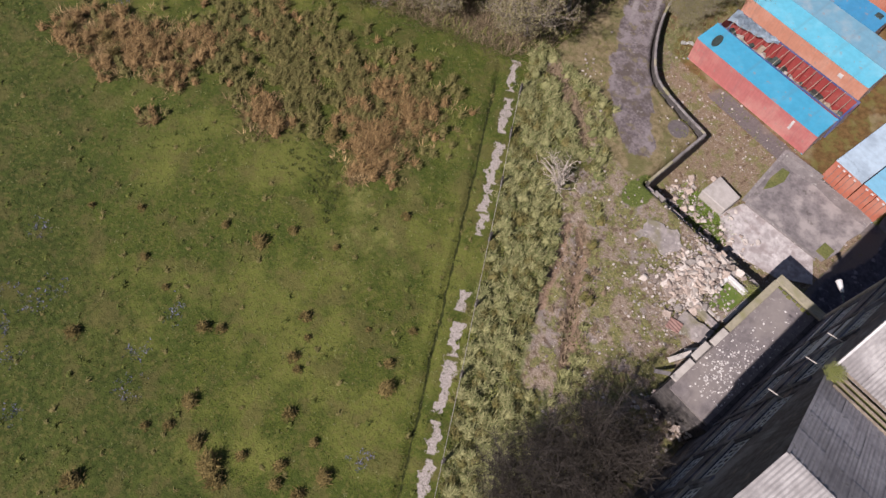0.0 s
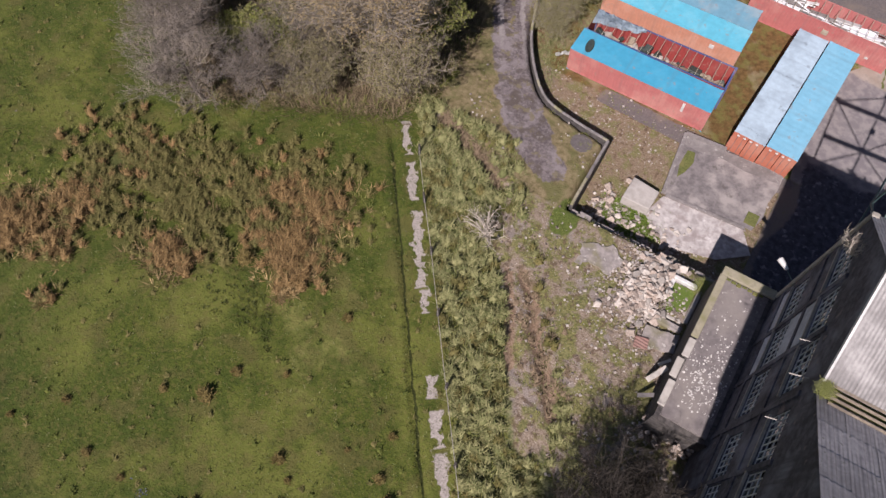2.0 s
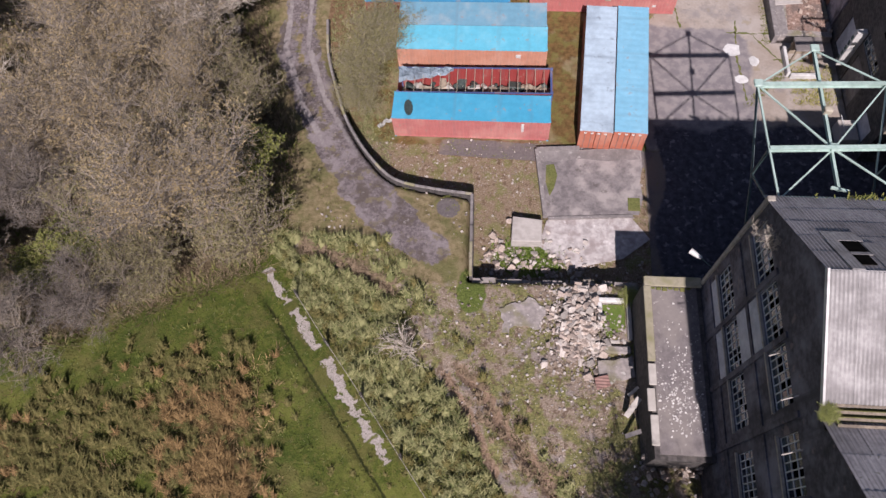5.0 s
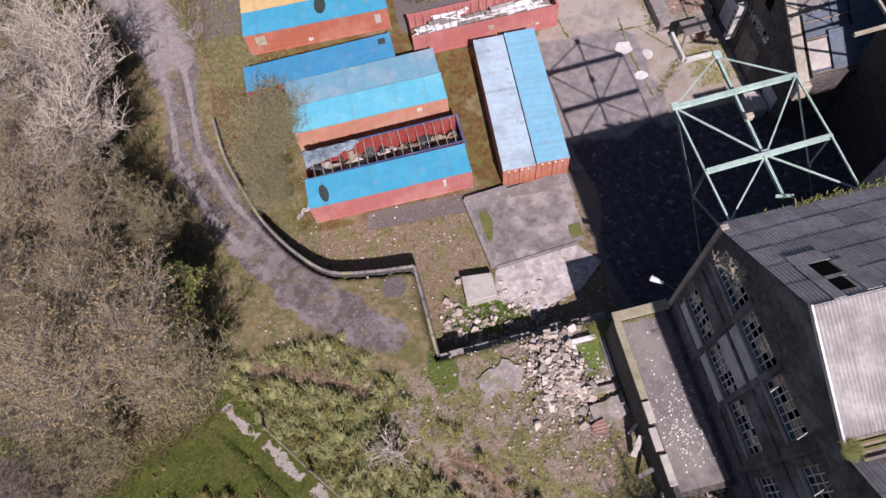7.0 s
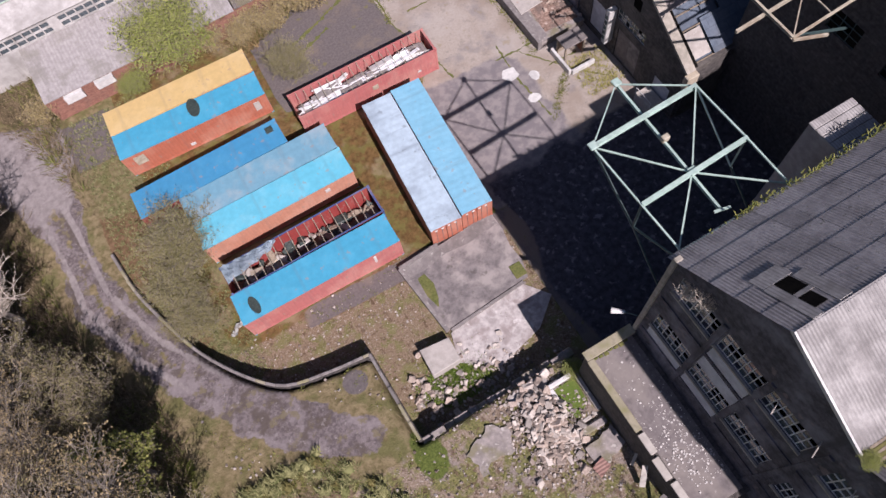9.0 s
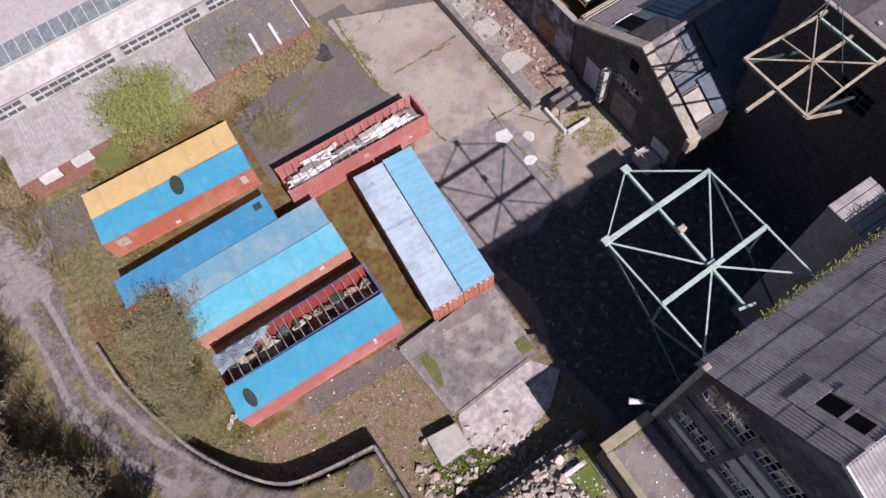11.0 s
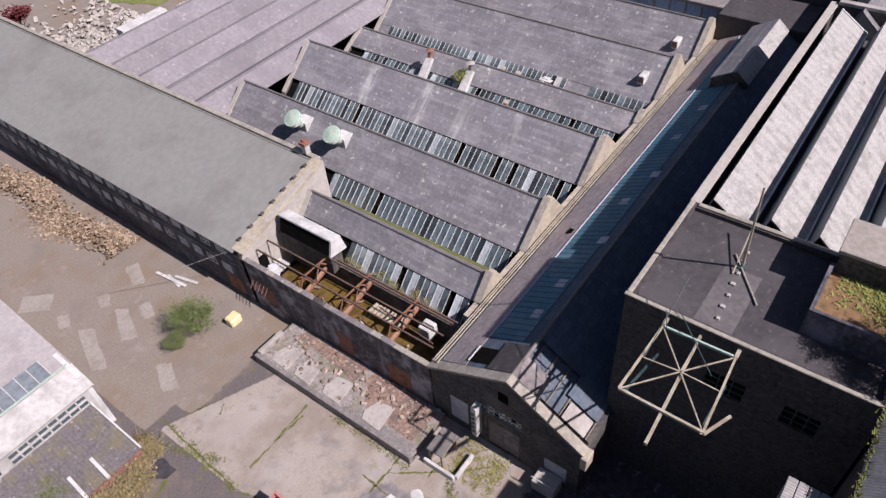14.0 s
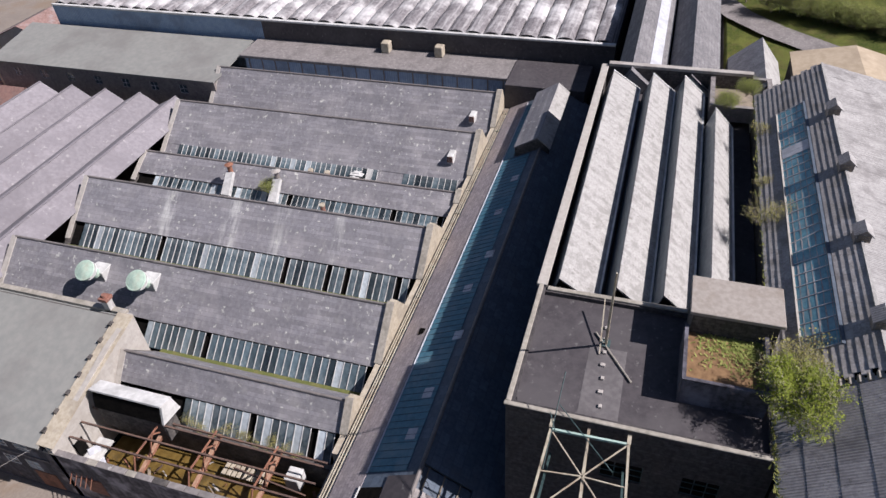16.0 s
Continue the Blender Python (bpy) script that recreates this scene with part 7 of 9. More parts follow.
def PIECE(pts):
    """An outline at ground level with uneven short edges."""
    out = []
    for (x1, y1), (x2, y2) in zip(pts, pts[1:] + pts[:1]):
        for i in range(5):
            out.append((x1 + (x2 - x1) * i / 5 + random.uniform(-0.09, 0.09), y1 + (y2 - y1) * i / 5 + random.uniform(-0.09, 0.09), 0.012))
    return out


for x, y, sx, sy in ((12.9, 9.9, 0.75, 0.7), (14.55, 8.75, 0.45, 0.5), (13.35, 6.9, 0.55, 0.4)):
    bm = bmesh.new()
    vs = [bm.verts.new((x + sx * math.cos(a) * random.uniform(0.8, 1.15), y + sy * math.sin(a) * random.uniform(0.8, 1.15), 0.016)) for a in [i * math.pi / 5 for i in range(10)]]
    bm.faces.new(vs)
    p = tagged(part("paint_patch", bm, "white"), "spilt white patch on the concrete", "patch", "white patches")
for pts4 in ([(7.2, 50.6), (8.6, 52.2), (10.6, 50.0), (9.2, 48.4)], [(9.3, 43.8), (10.2, 42.7), (8.3, 37.8), (7.3, 38.7)], [(12.7, 43.2), (13.5, 42.2), (11.9, 38.4), (10.9, 39.3)], [(16.6, 47.0), (17.8, 46.4), (16.5, 43.6), (15.5, 44.2)],
             [(10.9, 34.4), (11.9, 33.6), (10.6, 30.9), (9.5, 31.6)], [(12.6, 46.0), (13.6, 45.4), (12.9, 43.9), (12.0, 44.4)], [(9.0, 47.0), (9.9, 46.4), (9.2, 44.9), (8.4, 45.4)], [(14.2, 41.6), (15.2, 41.0), (14.4, 39.2), (13.5, 39.7)]):
    tagged(part("pale_concrete_patch", S(PIECE(pts4), 0.05), "conc_patch"), "pale concrete repair strip in the asphalt", "patch", "repair strips")

# shallow puddle on the asphalt
bm = bmesh.new()
bm.faces.new([bm.verts.new((4.9 + (0.9 + 0.25 * math.sin(3 * a)) * math.cos(a) - 0.5 * math.sin(a), 26.2 + (1.5 + 0.3 * math.cos(2 * a)) * math.sin(a), 0.012)) for a in [i * math.pi / 12 for i in range(24)]])
tagged(part("puddle", bm, surf("puddle_water", (0.05, 0.048, 0.055), (0.08, 0.075, 0.085), 0.6, 0.08, 0.03)), "shallow puddle standing on the dark asphalt", "puddle")

# loading plinth beside the ruined bay
plinth = thing("loading_dock", "long broken loading dock with concrete edging", "dock")
part("deck", B(((16.4, 10.7, -0.2), (20.7, 27.2, 0.75))), "conc_old", plinth, "cracked pale deck")
part("edge_wall", bevelled(B(((16.1, 10.6, -0.2), (16.5, 27.3, 0.98))), 0.04), "conc_dark", plinth)
part("end_wall", bevelled(B(((16.51, 26.9, 0.0), (19.2, 27.3, 1.15))), 0.04), "conc", plinth)
for y in (14.0, 18.2, 21.4, 24.0):
    part("deck_slab", bevelled(S([(16.6, y, 0.82), (18.9 - 0.6 * (y % 2), y + 0.2, 0.82), (18.6, y + 1.7, 0.82), (17.4, y + 2.1, 0.82), (16.7, y + 1.8, 0.82)], 0.09), 0.02), "conc", plinth)
M["brick_floor"] = surf("broken_brick_floor", (0.16, 0.1, 0.075), (0.34, 0.24, 0.19), 1.6, 0.95, 0.4, blotch=(0.12, 0.1, 0.09), blotch_scale=0.8, blotch_amt=0.7, specks=(0.5, 0.42, 0.36), speck_scale=2.2, speck_amt=0.16)
part("broken_floor", S([(17.3, 11.4, 0.762), (20.4, 11.2, 0.762), (20.5, 17.6, 0.762), (19.6, 18.1, 0.762), (18.9, 17.0, 0.762), (17.9, 16.6, 0.762), (17.5, 14.2, 0.762)], 0.03), "brick_floor", plinth, "broken reddish brick floor")
part("broken_floor", S([(18.9, 18.6, 0.762), (20.5, 18.3, 0.762), (20.5, 25.4, 0.762), (19.7, 25.8, 0.762), (19.4, 22.4, 0.762)], 0.03), "brick_floor", plinth, "broken reddish brick floor")
# Flat strip on the deck: a hollow's shade is put into its colour.
part("sunken_strip", S([(16.55, 10.9, 0.758), (17.25, 11.0, 0.758), (17.3, 13.8, 0.758), (17.0, 17.4, 0.758), (16.55, 17.8, 0.758)], 0.02), "conc_dark", plinth, "dark strip standing in for a hollow behind the edging")
kiosk = thing("small_kiosk", "small flat-lidded timber kiosk", "kiosk")
part("lid", bevelled(B(((17.1, 8.3, 1.75), (19.2, 9.7, 1.9))), 0.03), "lead", kiosk)
for px_, py_ in ((17.25, 8.45), (19.0, 8.45), (17.25, 9.55), (19.0, 9.55)):
    part("post", B(((px_ - 0.07, py_ - 0.07, 0), (px_ + 0.07, py_ + 0.07, 1.75))), "timber", kiosk)
part("panel", B(((17.3, 9.5, 0.1), (18.95, 9.58, 1.6))), "timber", kiosk)
part("panel", B(((18.97, 8.5, 0.1), (19.04, 9.5, 1.6))), "rust", kiosk)
edging = thing("white_edging", "white concrete edging round a weedy bed", "edging")
part("rail", bevelled(B(((16.8, 7.2, 0), (17.05, 9.9, 0.55))), 0.03), "white", edging)
part("rail", bevelled(B(((17.06, 7.0, 0), (19.2, 7.25, 0.5))), 0.03), "white", edging)
dk = thing("loading_ledge", "pale stone ledge with a rail at the hall door", "ledge")
part("ledge", bevelled(B(((19.6, 0.6, 0), (20.88, 2.4, 1.1))), 0.04), "conc_pale", dk)
part("rail", TUBE((19.6, 0.6, 1.7), (19.6, 2.4, 1.7), 0.03), "white", dk)
for y in (0.65, 2.35):
    part("post", TUBE((19.6, y, 1.1), (19.6, y, 1.7), 0.03), "white", dk)
yb = tagged(part("plastic_bin", bevelled(B(((17.4, 31.8, 0), (18.6, 32.8, 0.9))), 0.12), surf("yellow_plastic", (0.66, 0.6, 0.3), (0.74, 0.68, 0.4), 1.0, 0.5, 0.1)), "yellow plastic box lying by the wall", "box")

# ---- containers ----
CL, CW, CH = 12.19, 2.44, 2.59
PAINT = {}


def paint(name, c, fade, amt=0.4, streaks=(0.3, 0.22, 0.18), samt=0.35):
    PAINT[name] = surf(name, tuple(v * 0.88 for v in c), c, 0.7, 0.55, 0.1, blotch=fade, blotch_scale=0.4, blotch_amt=amt, specks=streaks, speck_scale=2.2, speck_amt=0.09, streak=(1, tuple(0.75 * v + 0.03 for v in c), samt), runs=(0, tuple(0.6 * v + 0.05 for v in c), [(-4.9, 0.25, 0.6), (-1.3, 0.2, 0.5), (2.2, 0.3, 0.6), (4.6, 0.2, 0.5)]))
    return PAINT[name]


paint("blue_top", (0.05, 0.33, 0.5), (0.1, 0.4, 0.56))
paint("deep_blue_top", (0.045, 0.25, 0.44), (0.08, 0.31, 0.48))
paint("light_blue_top", (0.19, 0.45, 0.6), (0.26, 0.5, 0.63), 0.3)
paint("cyan_top", (0.11, 0.46, 0.6), (0.22, 0.53, 0.63), 0.5)
paint("mid_grey_blue", (0.15, 0.33, 0.43), (0.28, 0.37, 0.41), 0.9)
paint("yellow_top", (0.58, 0.42, 0.18), (0.64, 0.5, 0.27))
paint("pink_red", (0.44, 0.15, 0.14), (0.5, 0.26, 0.22), 0.6)
paint("orange_red", (0.43, 0.14, 0.085), (0.48, 0.24, 0.17), 0.6)
paint("salmon", (0.5, 0.24, 0.16), (0.56, 0.34, 0.26), 0.5)
paint("dark_red", (0.3, 0.05, 0.045), (0.38, 0.12, 0.1), 0.4)
paint("blue_rail", (0.06, 0.09, 0.22), (0.2, 0.2, 0.3), 0.5)


def sooty(name, c, dark):
    PAINT[name] = surf(name, tuple(v * 0.85 for v in c), c, 0.7, 0.55, 0.1, blotch=dark, blotch_scale=0.35, blotch_amt=0.7, streak=(1, dark, 0.7), specks=(0.12, 0.13, 0.14), speck_scale=1.6, speck_amt=0.08)


def corrugated(L, H, depth=0.036, pitch=0.277):
    """A ribbed side sheet in the xz plane, ribs upright, from x = -L/2."""
    n = int(L / pitch)
    p = L / n
    xs = []
    for i in range(n):
        a = -L / 2 + i * p
        xs += [(a, 0), (a + p * 0.25, 0), (a + p * 0.5, depth), (a + p * 0.75, depth)]
    xs.append((L / 2, 0))
    v = [(x, y, 0.0) for x, y in xs] + [(x, y, H) for x, y in xs]
    k = len(xs)
    return v, [(i, i + 1, k + i + 1, k + i) for i in range(k - 1)]


sooty("grey_blue_top", (0.43, 0.55, 0.63), (0.24, 0.3, 0.35))


def container(label, at, top, side, open_top=False, doors_end=1, rail=None):
    c = thing("shipping_container", label, "container", "parked containers", at=at)
    sm, tm, rm = PAINT[side], PAINT[top], PAINT[rail or top]
    hl, hw = CL / 2, CW / 2
    v, f = corrugated(CL - 0.3, CH - 0.34)
    for s in (-1, 1):
        w = mesh_part("side_wall", [(x, s * (hw - 0.05 + y * 0.6), z + 0.17) for x, y, z in v], f, sm, c)
        part("bottom_rail", B(((-hl + 0.1, min(s * hw, s * (hw - 0.08)), 0.04), (hl - 0.1, max(s * hw, s * (hw - 0.08)), 0.18))), sm, c)
        part("top_rail", B(((-hl + 0.1, min(s * hw, s * (hw - 0.07)), CH - 0.16), (hl - 0.1, max(s * hw, s * (hw - 0.07)), CH - 0.05))), rm, c)
    v, f = corrugated(CW - 0.3, CH - 0.34, 0.045, 0.25)
    mesh_part("end_wall", [(-doors_end * (hl - 0.06 + y * 0.5), x, z + 0.17) for x, y, z in v], f, sm, c)
    for s in (-1, 1):
        d = part("door", bevelled(B(((doors_end * (hl - 0.05) - 0.025, 0.02 if s > 0 else -hw + 0.14, 0.16), (doors_end * (hl - 0.05) + 0.025, hw - 0.14 if s > 0 else -0.02, CH - 0.16))), 0.01), sm, c)
        for y in (0.35, 0.8):
            part("lock_rod", TUBE((doors_end * hl, s * y, 0.12), (doors_end * hl, s * y, CH - 0.12), 0.02, None, 6), "lead", d)
    for sx in (-1, 1):
        for sy in (-1, 1):
            x, y = sx * (hl - 0.08), sy * (hw - 0.08)
            part("corner_post", B(((x - 0.08, y - 0.08, 0.12), (x + 0.08, y + 0.08, CH - 0.12))), rm if open_top else sm, c)
            for z in (0.06, CH - 0.06):
                part("corner_casting", bevelled(B(((x - 0.09, y - 0.085, z - 0.06), (x + 0.09, y + 0.085, z + 0.06))), 0.012), rm, c)
    part("floor", B(((-hl + 0.1, -hw + 0.08, 0.12), (hl - 0.1, hw - 0.08, 0.18))), "timber", c)
    if not open_top:
        bm = bmesh.new()
        n = 44
        rows = []
        for i in range(n + 1):
            x = -hl + 0.05 + (CL - 0.1) * i / n
            dz = (0.0, 0.014)[i % 2] + 0.01 * math.sin(i * 0.9)
            rows.append([bm.verts.new((x, y, CH - 0.035 + dz * (1 - abs(y) / hw * 0.9))) for y in (-hw + 0.04, -hw * 0.4, hw * 0.4, hw - 0.04)])
        for a, b in zip(rows[:-1], rows[1:]):
            for i in range(3):
                bm.faces.new((a[i], a[i + 1], b[i + 1], b[i]))
        for e in (-1, 1):
            box(bm, (e * (hl - 0.12) - 0.12, -hw + 0.03, CH - 0.1), (e * (hl - 0.12) + 0.1, hw - 0.03, CH - 0.03))
        part("roof", bm, tm, c)
    else:
        for i in range(1, 18):
            x = -hl + CL * i / 18
            part("roof_bow", TUBE((x, -hw + 0.05, CH - 0.1), (x, hw - 0.05, CH - 0.1 + random.uniform(-0.05, 0.05)), 0.025, None, 5), "steel_buff", c)
        part("header", B(((hl - 0.2, -hw, CH - 0.2), (hl - 0.05, hw, CH - 0.02))), rm, c)
    return c


ang = -3.75
Brot = pose(0, 0, 0, 0, 0, ang)
c_b1 = container("shipping container with a faded grey-blue roof and red sides", Brot @ pose(1.22, 6.095, 0.0, 0, 0, -90), "grey_blue_top", "orange_red")
c_b2 = container("shipping container with a light blue roof and orange sides", Brot @ pose(3.75, 6.225, 0.0, 0, 0, -90), "light_blue_top", "orange_red")
c_a = container("shipping container with a bright blue roof and pinkish red sides", pose(-8.25, 1.95, 0, 0, 0, -0.8), "blue_top", "pink_red")
container("open-topped red container half full of rubbish", pose(-8.1, 4.5, 0, 0, 0, 0.3), "blue_top", "dark_red", True, rail="blue_rail")
c_l = container("shipping container with a cyan roof and salmon sides", pose(-8.5, 8.72, 0, 0, 0, -0.6), "cyan_top", "salmon")
container("shipping container with a blotchy grey-blue roof", pose(-8.55, 11.22, 0, 0, 0, -0.3), "mid_grey_blue", "dark_red")
container("shipping container with a deep blue roof and red sides", pose(-11.6, 13.72, 0, 0, 0, 0.2), "deep_blue_top", "dark_red")
c_y2 = container("shipping container with a blue roof and orange sides", pose(-11.2, 19.1, 0, 0, 0, -2.9), "blue_top", "orange_red")
container("shipping container with a yellow roof", pose(-11.1, 21.65, 0, 0, 0, -2.3), "yellow_top", "orange_red")
c_e = container("open-topped red container loaded with white scrap", pose(2.3, 15.0, 0, 0, 0, -1.2), "blue_top", "pink_red", True, rail="pink_red")


def oval(name, label, x, y, z, rx, ry, material, rz=0):
    bm = bmesh.new()
    bmesh.ops.create_circle(bm, cap_ends=True, segments=18, radius=1.0, matrix=pose(x, y, z, 0, 0, rz) @ Matrix.Diagonal((rx, ry, 1, 1)))
    return tagged(part(name, bm, material), label, "stain")


M["black_stain"] = surf("black_stain", (0.02, 0.03, 0.03), (0.05, 0.07, 0.06), 2.0, 0.6, 0.2)
oval("roof_scorch", "dark oval scorch mark on a blue container roof", -13.1, 1.75, CH + 0.006, 0.34, 0.75, "black_stain", 8)
oval("roof_scorch", "dark rounded hole stain on a blue container roof", -10.6, 19.5, CH + 0.006, 0.5, 0.95, "black_stain", -3)
tagged(part("roof_hatch", bevelled(B(((-6.6, 13.9, CH - 0.02), (-6.0, 14.5, CH + 0.03))), 0.02), "black_stain"), "small torn hole in a deep blue container roof", "hatch")
bright = surf("bright_white_sheet", (0.62, 0.63, 0.64), (0.74, 0.75, 0.76), 1.0, 0.6, 0.1)
# loads in the open containers
random.seed(21)


def lumps(name, label, category, n, area, size, material, z, group=""):
    t = thing(name, label, category, group)
    for _ in range(n):
        x, y = random.uniform(area[0], area[2]), random.uniform(area[1], area[3])
        s = random.uniform(*size)
        bm = bmesh.new()
        box(bm, (-s, -s * random.uniform(0.3, 0.8), -s * 0.4), (s, s * random.uniform(0.3, 0.8), s * 0.4), pose(x, y, z + s * 0.4 + random.uniform(0, 0.25), random.uniform(-30, 30), random.uniform(-25, 25), random.uniform(0, 180)))
        part("piece", bevelled(bm, s * 0.1), random.choice(material), t)
    return t


scrap = thing("white_scrap", "long white metal lengths and sheets heaped in an open container", "scrap")
for _ in range(44):
    x, y = random.uniform(-2.6, 7.2), random.uniform(14.35, 15.65)
    ln = random.uniform(0.5, 1.6)
    w = random.choice((0.05, 0.08, 0.16, 0.3))
    bm = bmesh.new()
    box(bm, (-ln, -w, -0.04), (ln, w, 0.04), pose(x, y, 1.75 + random.uniform(-0.15, 0.4), random.uniform(-20, 20), random.uniform(-6, 6), random.gauss(0, 9)))
    part("piece", bevelled(bm, 0.015), random.choice((bright, bright, bright, "white", "lead")), scrap)
part("piece", bevelled(B(((-3.4, 14.25, 0.2), (8.0, 15.75, 1.6))), 0.1), "conc_dark", scrap, "grey mass of packed scrap")
lumps("mixed_rubbish", "heap of pale timber and rags in an open container", "rubbish", 60, (-13.6, 4.3, -2.6, 5.4), (0.2, 0.55), ("timber", "conc_pale", "sandstone", "black_stain"), 0.5)
tarp = thing("torn_tarpaulin", "torn pale tarpaulin draped over the open container", "tarpaulin")
bm = bmesh.new()
rows = []
for i in range(15):
    a = i / 14
    x = -14.1 + 4.3 * a
    w = 1.1 * (1 - a) ** 0.6 + 0.15
    rows.append([bm.verts.new((x, 5.6 - w * j / 4 + 0.08 * math.sin(i * 1.7 + j), CH + 0.04 + 0.07 * math.sin(i * 2.1 + j * 1.3) - (0.25 * (j - 3) if j > 3 else 0))) for j in range(5)])
for a, b in zip(rows[:-1], rows[1:]):
    for i in range(4):
        bm.faces.new((a[i], a[i + 1], b[i + 1], b[i]))
bmesh.ops.solidify(bm, geom=bm.faces[:], thickness=0.015)
part("sheet", bm, PAINT["grey_blue_top"], tarp)
bm = bmesh.new()
rows = []
for i in range(9):
    a = i / 8
    rows.append([bm.verts.new((-14.5 - 1.3 * a + 0.1 * math.sin(j * 2 + i), 2.2 + 0.4 * j / 3 - 0.8 * a + 0.15 * math.sin(i * 1.9), 0.12 + 0.5 * (1 - a) ** 2 + 0.08 * math.sin(i * 2.3 + j))) for j in range(4)])
for a, b in zip(rows[:-1], rows[1:]):
    for i in range(3):
        bm.faces.new((a[i], a[i + 1], b[i + 1], b[i]))
bmesh.ops.solidify(bm, geom=bm.faces[:], thickness=0.015)
tagged(part("cloth", bm, "white"), "crumpled white sheet hanging to the ground", "cloth")

boards = thing("fallen_boards", "long pale boards fallen by the range wall", "boards")
for k, (a, b) in enumerate((((17.9, 43.6, 0.14), (18.3, 39.6, 0.2)), ((18.3, 42.4, 0.1), (18.0, 40.2, 0.08)), ((18.6, 41.6, 0.12), (19.2, 39.0, 0.1)))):
    part("board", BAR(a, b, 0.3, 0.06), "white", boards)

# pale repair plates and painted marks on container sides
marks = ((c_y2, -5.3, -4.4, 1.1, 2.1, "steel_buff"), (c_y2, 4.9, 5.4, 1.0, 2.0, "conc_pale"), (c_y2, -1.0, -0.6, 0.5, 0.8, "white"), (c_a, 3.9, 4.1, 1.2, 2.2, "white"), (c_l, 3.6, 4.0, 1.6, 2.0, "white"), (c_e, 0.2, 0.7, 1.4, 1.9, "steel_buff"), (c_e, 4.2, 4.5, 0.8, 1.0, "white"))
for c, x0, x1, z0, z1, mt in marks:
    part("side_plate", bevelled(B(((x0, -CW / 2 - 0.03, z0), (x1, -CW / 2 + 0.01, z1))), 0.008), mt, c, "pale plate on the side")
for c in (c_b1, c_b2):
    for k in range(4):
        part("door_mark", B(((CL / 2 - 0.03, -0.9 + k * 0.5, 2.2), (CL / 2 + 0.03, -0.7 + k * 0.5, 2.3))), "white", c)

# ---- plants, rubble and ground clutter ----
def leaf_mat(name, c1, c2, rough=0.8):
    m = bpy.data.materials.new(name)
    m.use_nodes = True
    n, l = m.node_tree.nodes, m.node_tree.links
    b = n["Principled BSDF"]
    b.inputs["Roughness"].default_value = rough
    b.inputs["Specular IOR Level"].default_value = 0.2
    g = n.new("ShaderNodeNewGeometry")
    x = n.new("ShaderNodeMix")
    x.data_type = 'RGBA'
    x.inputs[6].default_value, x.inputs[7].default_value = (*c1, 1), (*c2, 1)
    l.new(g.outputs["Random Per Island"], x.inputs[0])
    l.new(x.outputs[2], b.inputs["Base Color"])
    return m


M["bark"] = surf("grey_bark", (0.16, 0.135, 0.105), (0.28, 0.24, 0.19), 3.0, 0.95, 0.3)
M["bark_mid"] = surf("greyish_bark", (0.19, 0.165, 0.135), (0.32, 0.28, 0.23), 3.0, 0.95, 0.3)
M["bark_pale"] = surf("pale_bark", (0.36, 0.315, 0.26), (0.54, 0.485, 0.41), 3.0, 0.95, 0.3)
M["bark_dark"] = surf("dark_bark", (0.022, 0.018, 0.015), (0.055, 0.046, 0.037), 3.0, 0.95, 0.3)
M["bud_brown"] = leaf_mat("brown_buds", (0.19, 0.145, 0.07), (0.36, 0.28, 0.15))
M["bud_olive"] = leaf_mat("olive_buds", (0.13, 0.12, 0.05), (0.27, 0.24, 0.12))
M["bud_grey"] = leaf_mat("grey_buds", (0.22, 0.19, 0.15), (0.34, 0.3, 0.24))
M["bush_leaf"] = leaf_mat("budding_leaves", (0.14, 0.14, 0.045), (0.3, 0.27, 0.13))
M["leaf_olive"] = leaf_mat("olive_leaves", (0.09, 0.11, 0.025), (0.2, 0.2, 0.06))
M["leaf_green"] = leaf_mat("green_leaves", (0.06, 0.11, 0.015), (0.15, 0.21, 0.04))
M["leaf_lime"] = leaf_mat("lime_leaves", (0.16, 0.2, 0.045), (0.31, 0.33, 0.1))
M["leaf_yellow"] = leaf_mat("yellow_leaves", (0.2, 0.2, 0.05), (0.36, 0.33, 0.12))
M["leaf_birch"] = leaf_mat("birch_leaves", (0.12, 0.165, 0.015), (0.28, 0.32, 0.05))
M["leaf_rust"] = leaf_mat("rust_bramble", (0.24, 0.18, 0.08), (0.38, 0.32, 0.16))
M["blade_brown"] = leaf_mat("brown_rushes", (0.11, 0.08, 0.036), (0.25, 0.18, 0.09))
M["mound_brown"] = leaf_mat("brown_rush_mounds", (0.095, 0.062, 0.024), (0.28, 0.182, 0.08))
M["clump_brown"] = leaf_mat("brown_clump", (0.06, 0.05, 0.015), (0.21, 0.155, 0.055))
M["turf"] = surf("bright_turf", (0.1, 0.13, 0.03), (0.2, 0.22, 0.06), 1.0, 1.0, 0.5, blotch=(0.25, 0.23, 0.1), blotch_scale=0.3, blotch_amt=0.5)
M["leaf_red"] = leaf_mat("dark_red_leaves", (0.1, 0.02, 0.025), (0.22, 0.05, 0.05))
M["mound_olive"] = leaf_mat("olive_tussocks", (0.07, 0.073, 0.02), (0.165, 0.14, 0.052))
M["mound_green"] = leaf_mat("green_tussocks", (0.04, 0.056, 0.01), (0.11, 0.125, 0.025))
M["mound_pale"] = leaf_mat("pale_tussocks", (0.1, 0.115, 0.04), (0.27, 0.26, 0.12))
M["mound_rust"] = leaf_mat("dead_bracken", (0.12, 0.09, 0.055), (0.24, 0.18, 0.12))
M["twig_dark"] = leaf_mat("dark_twigs", (0.014, 0.012, 0.009), (0.042, 0.035, 0.025))
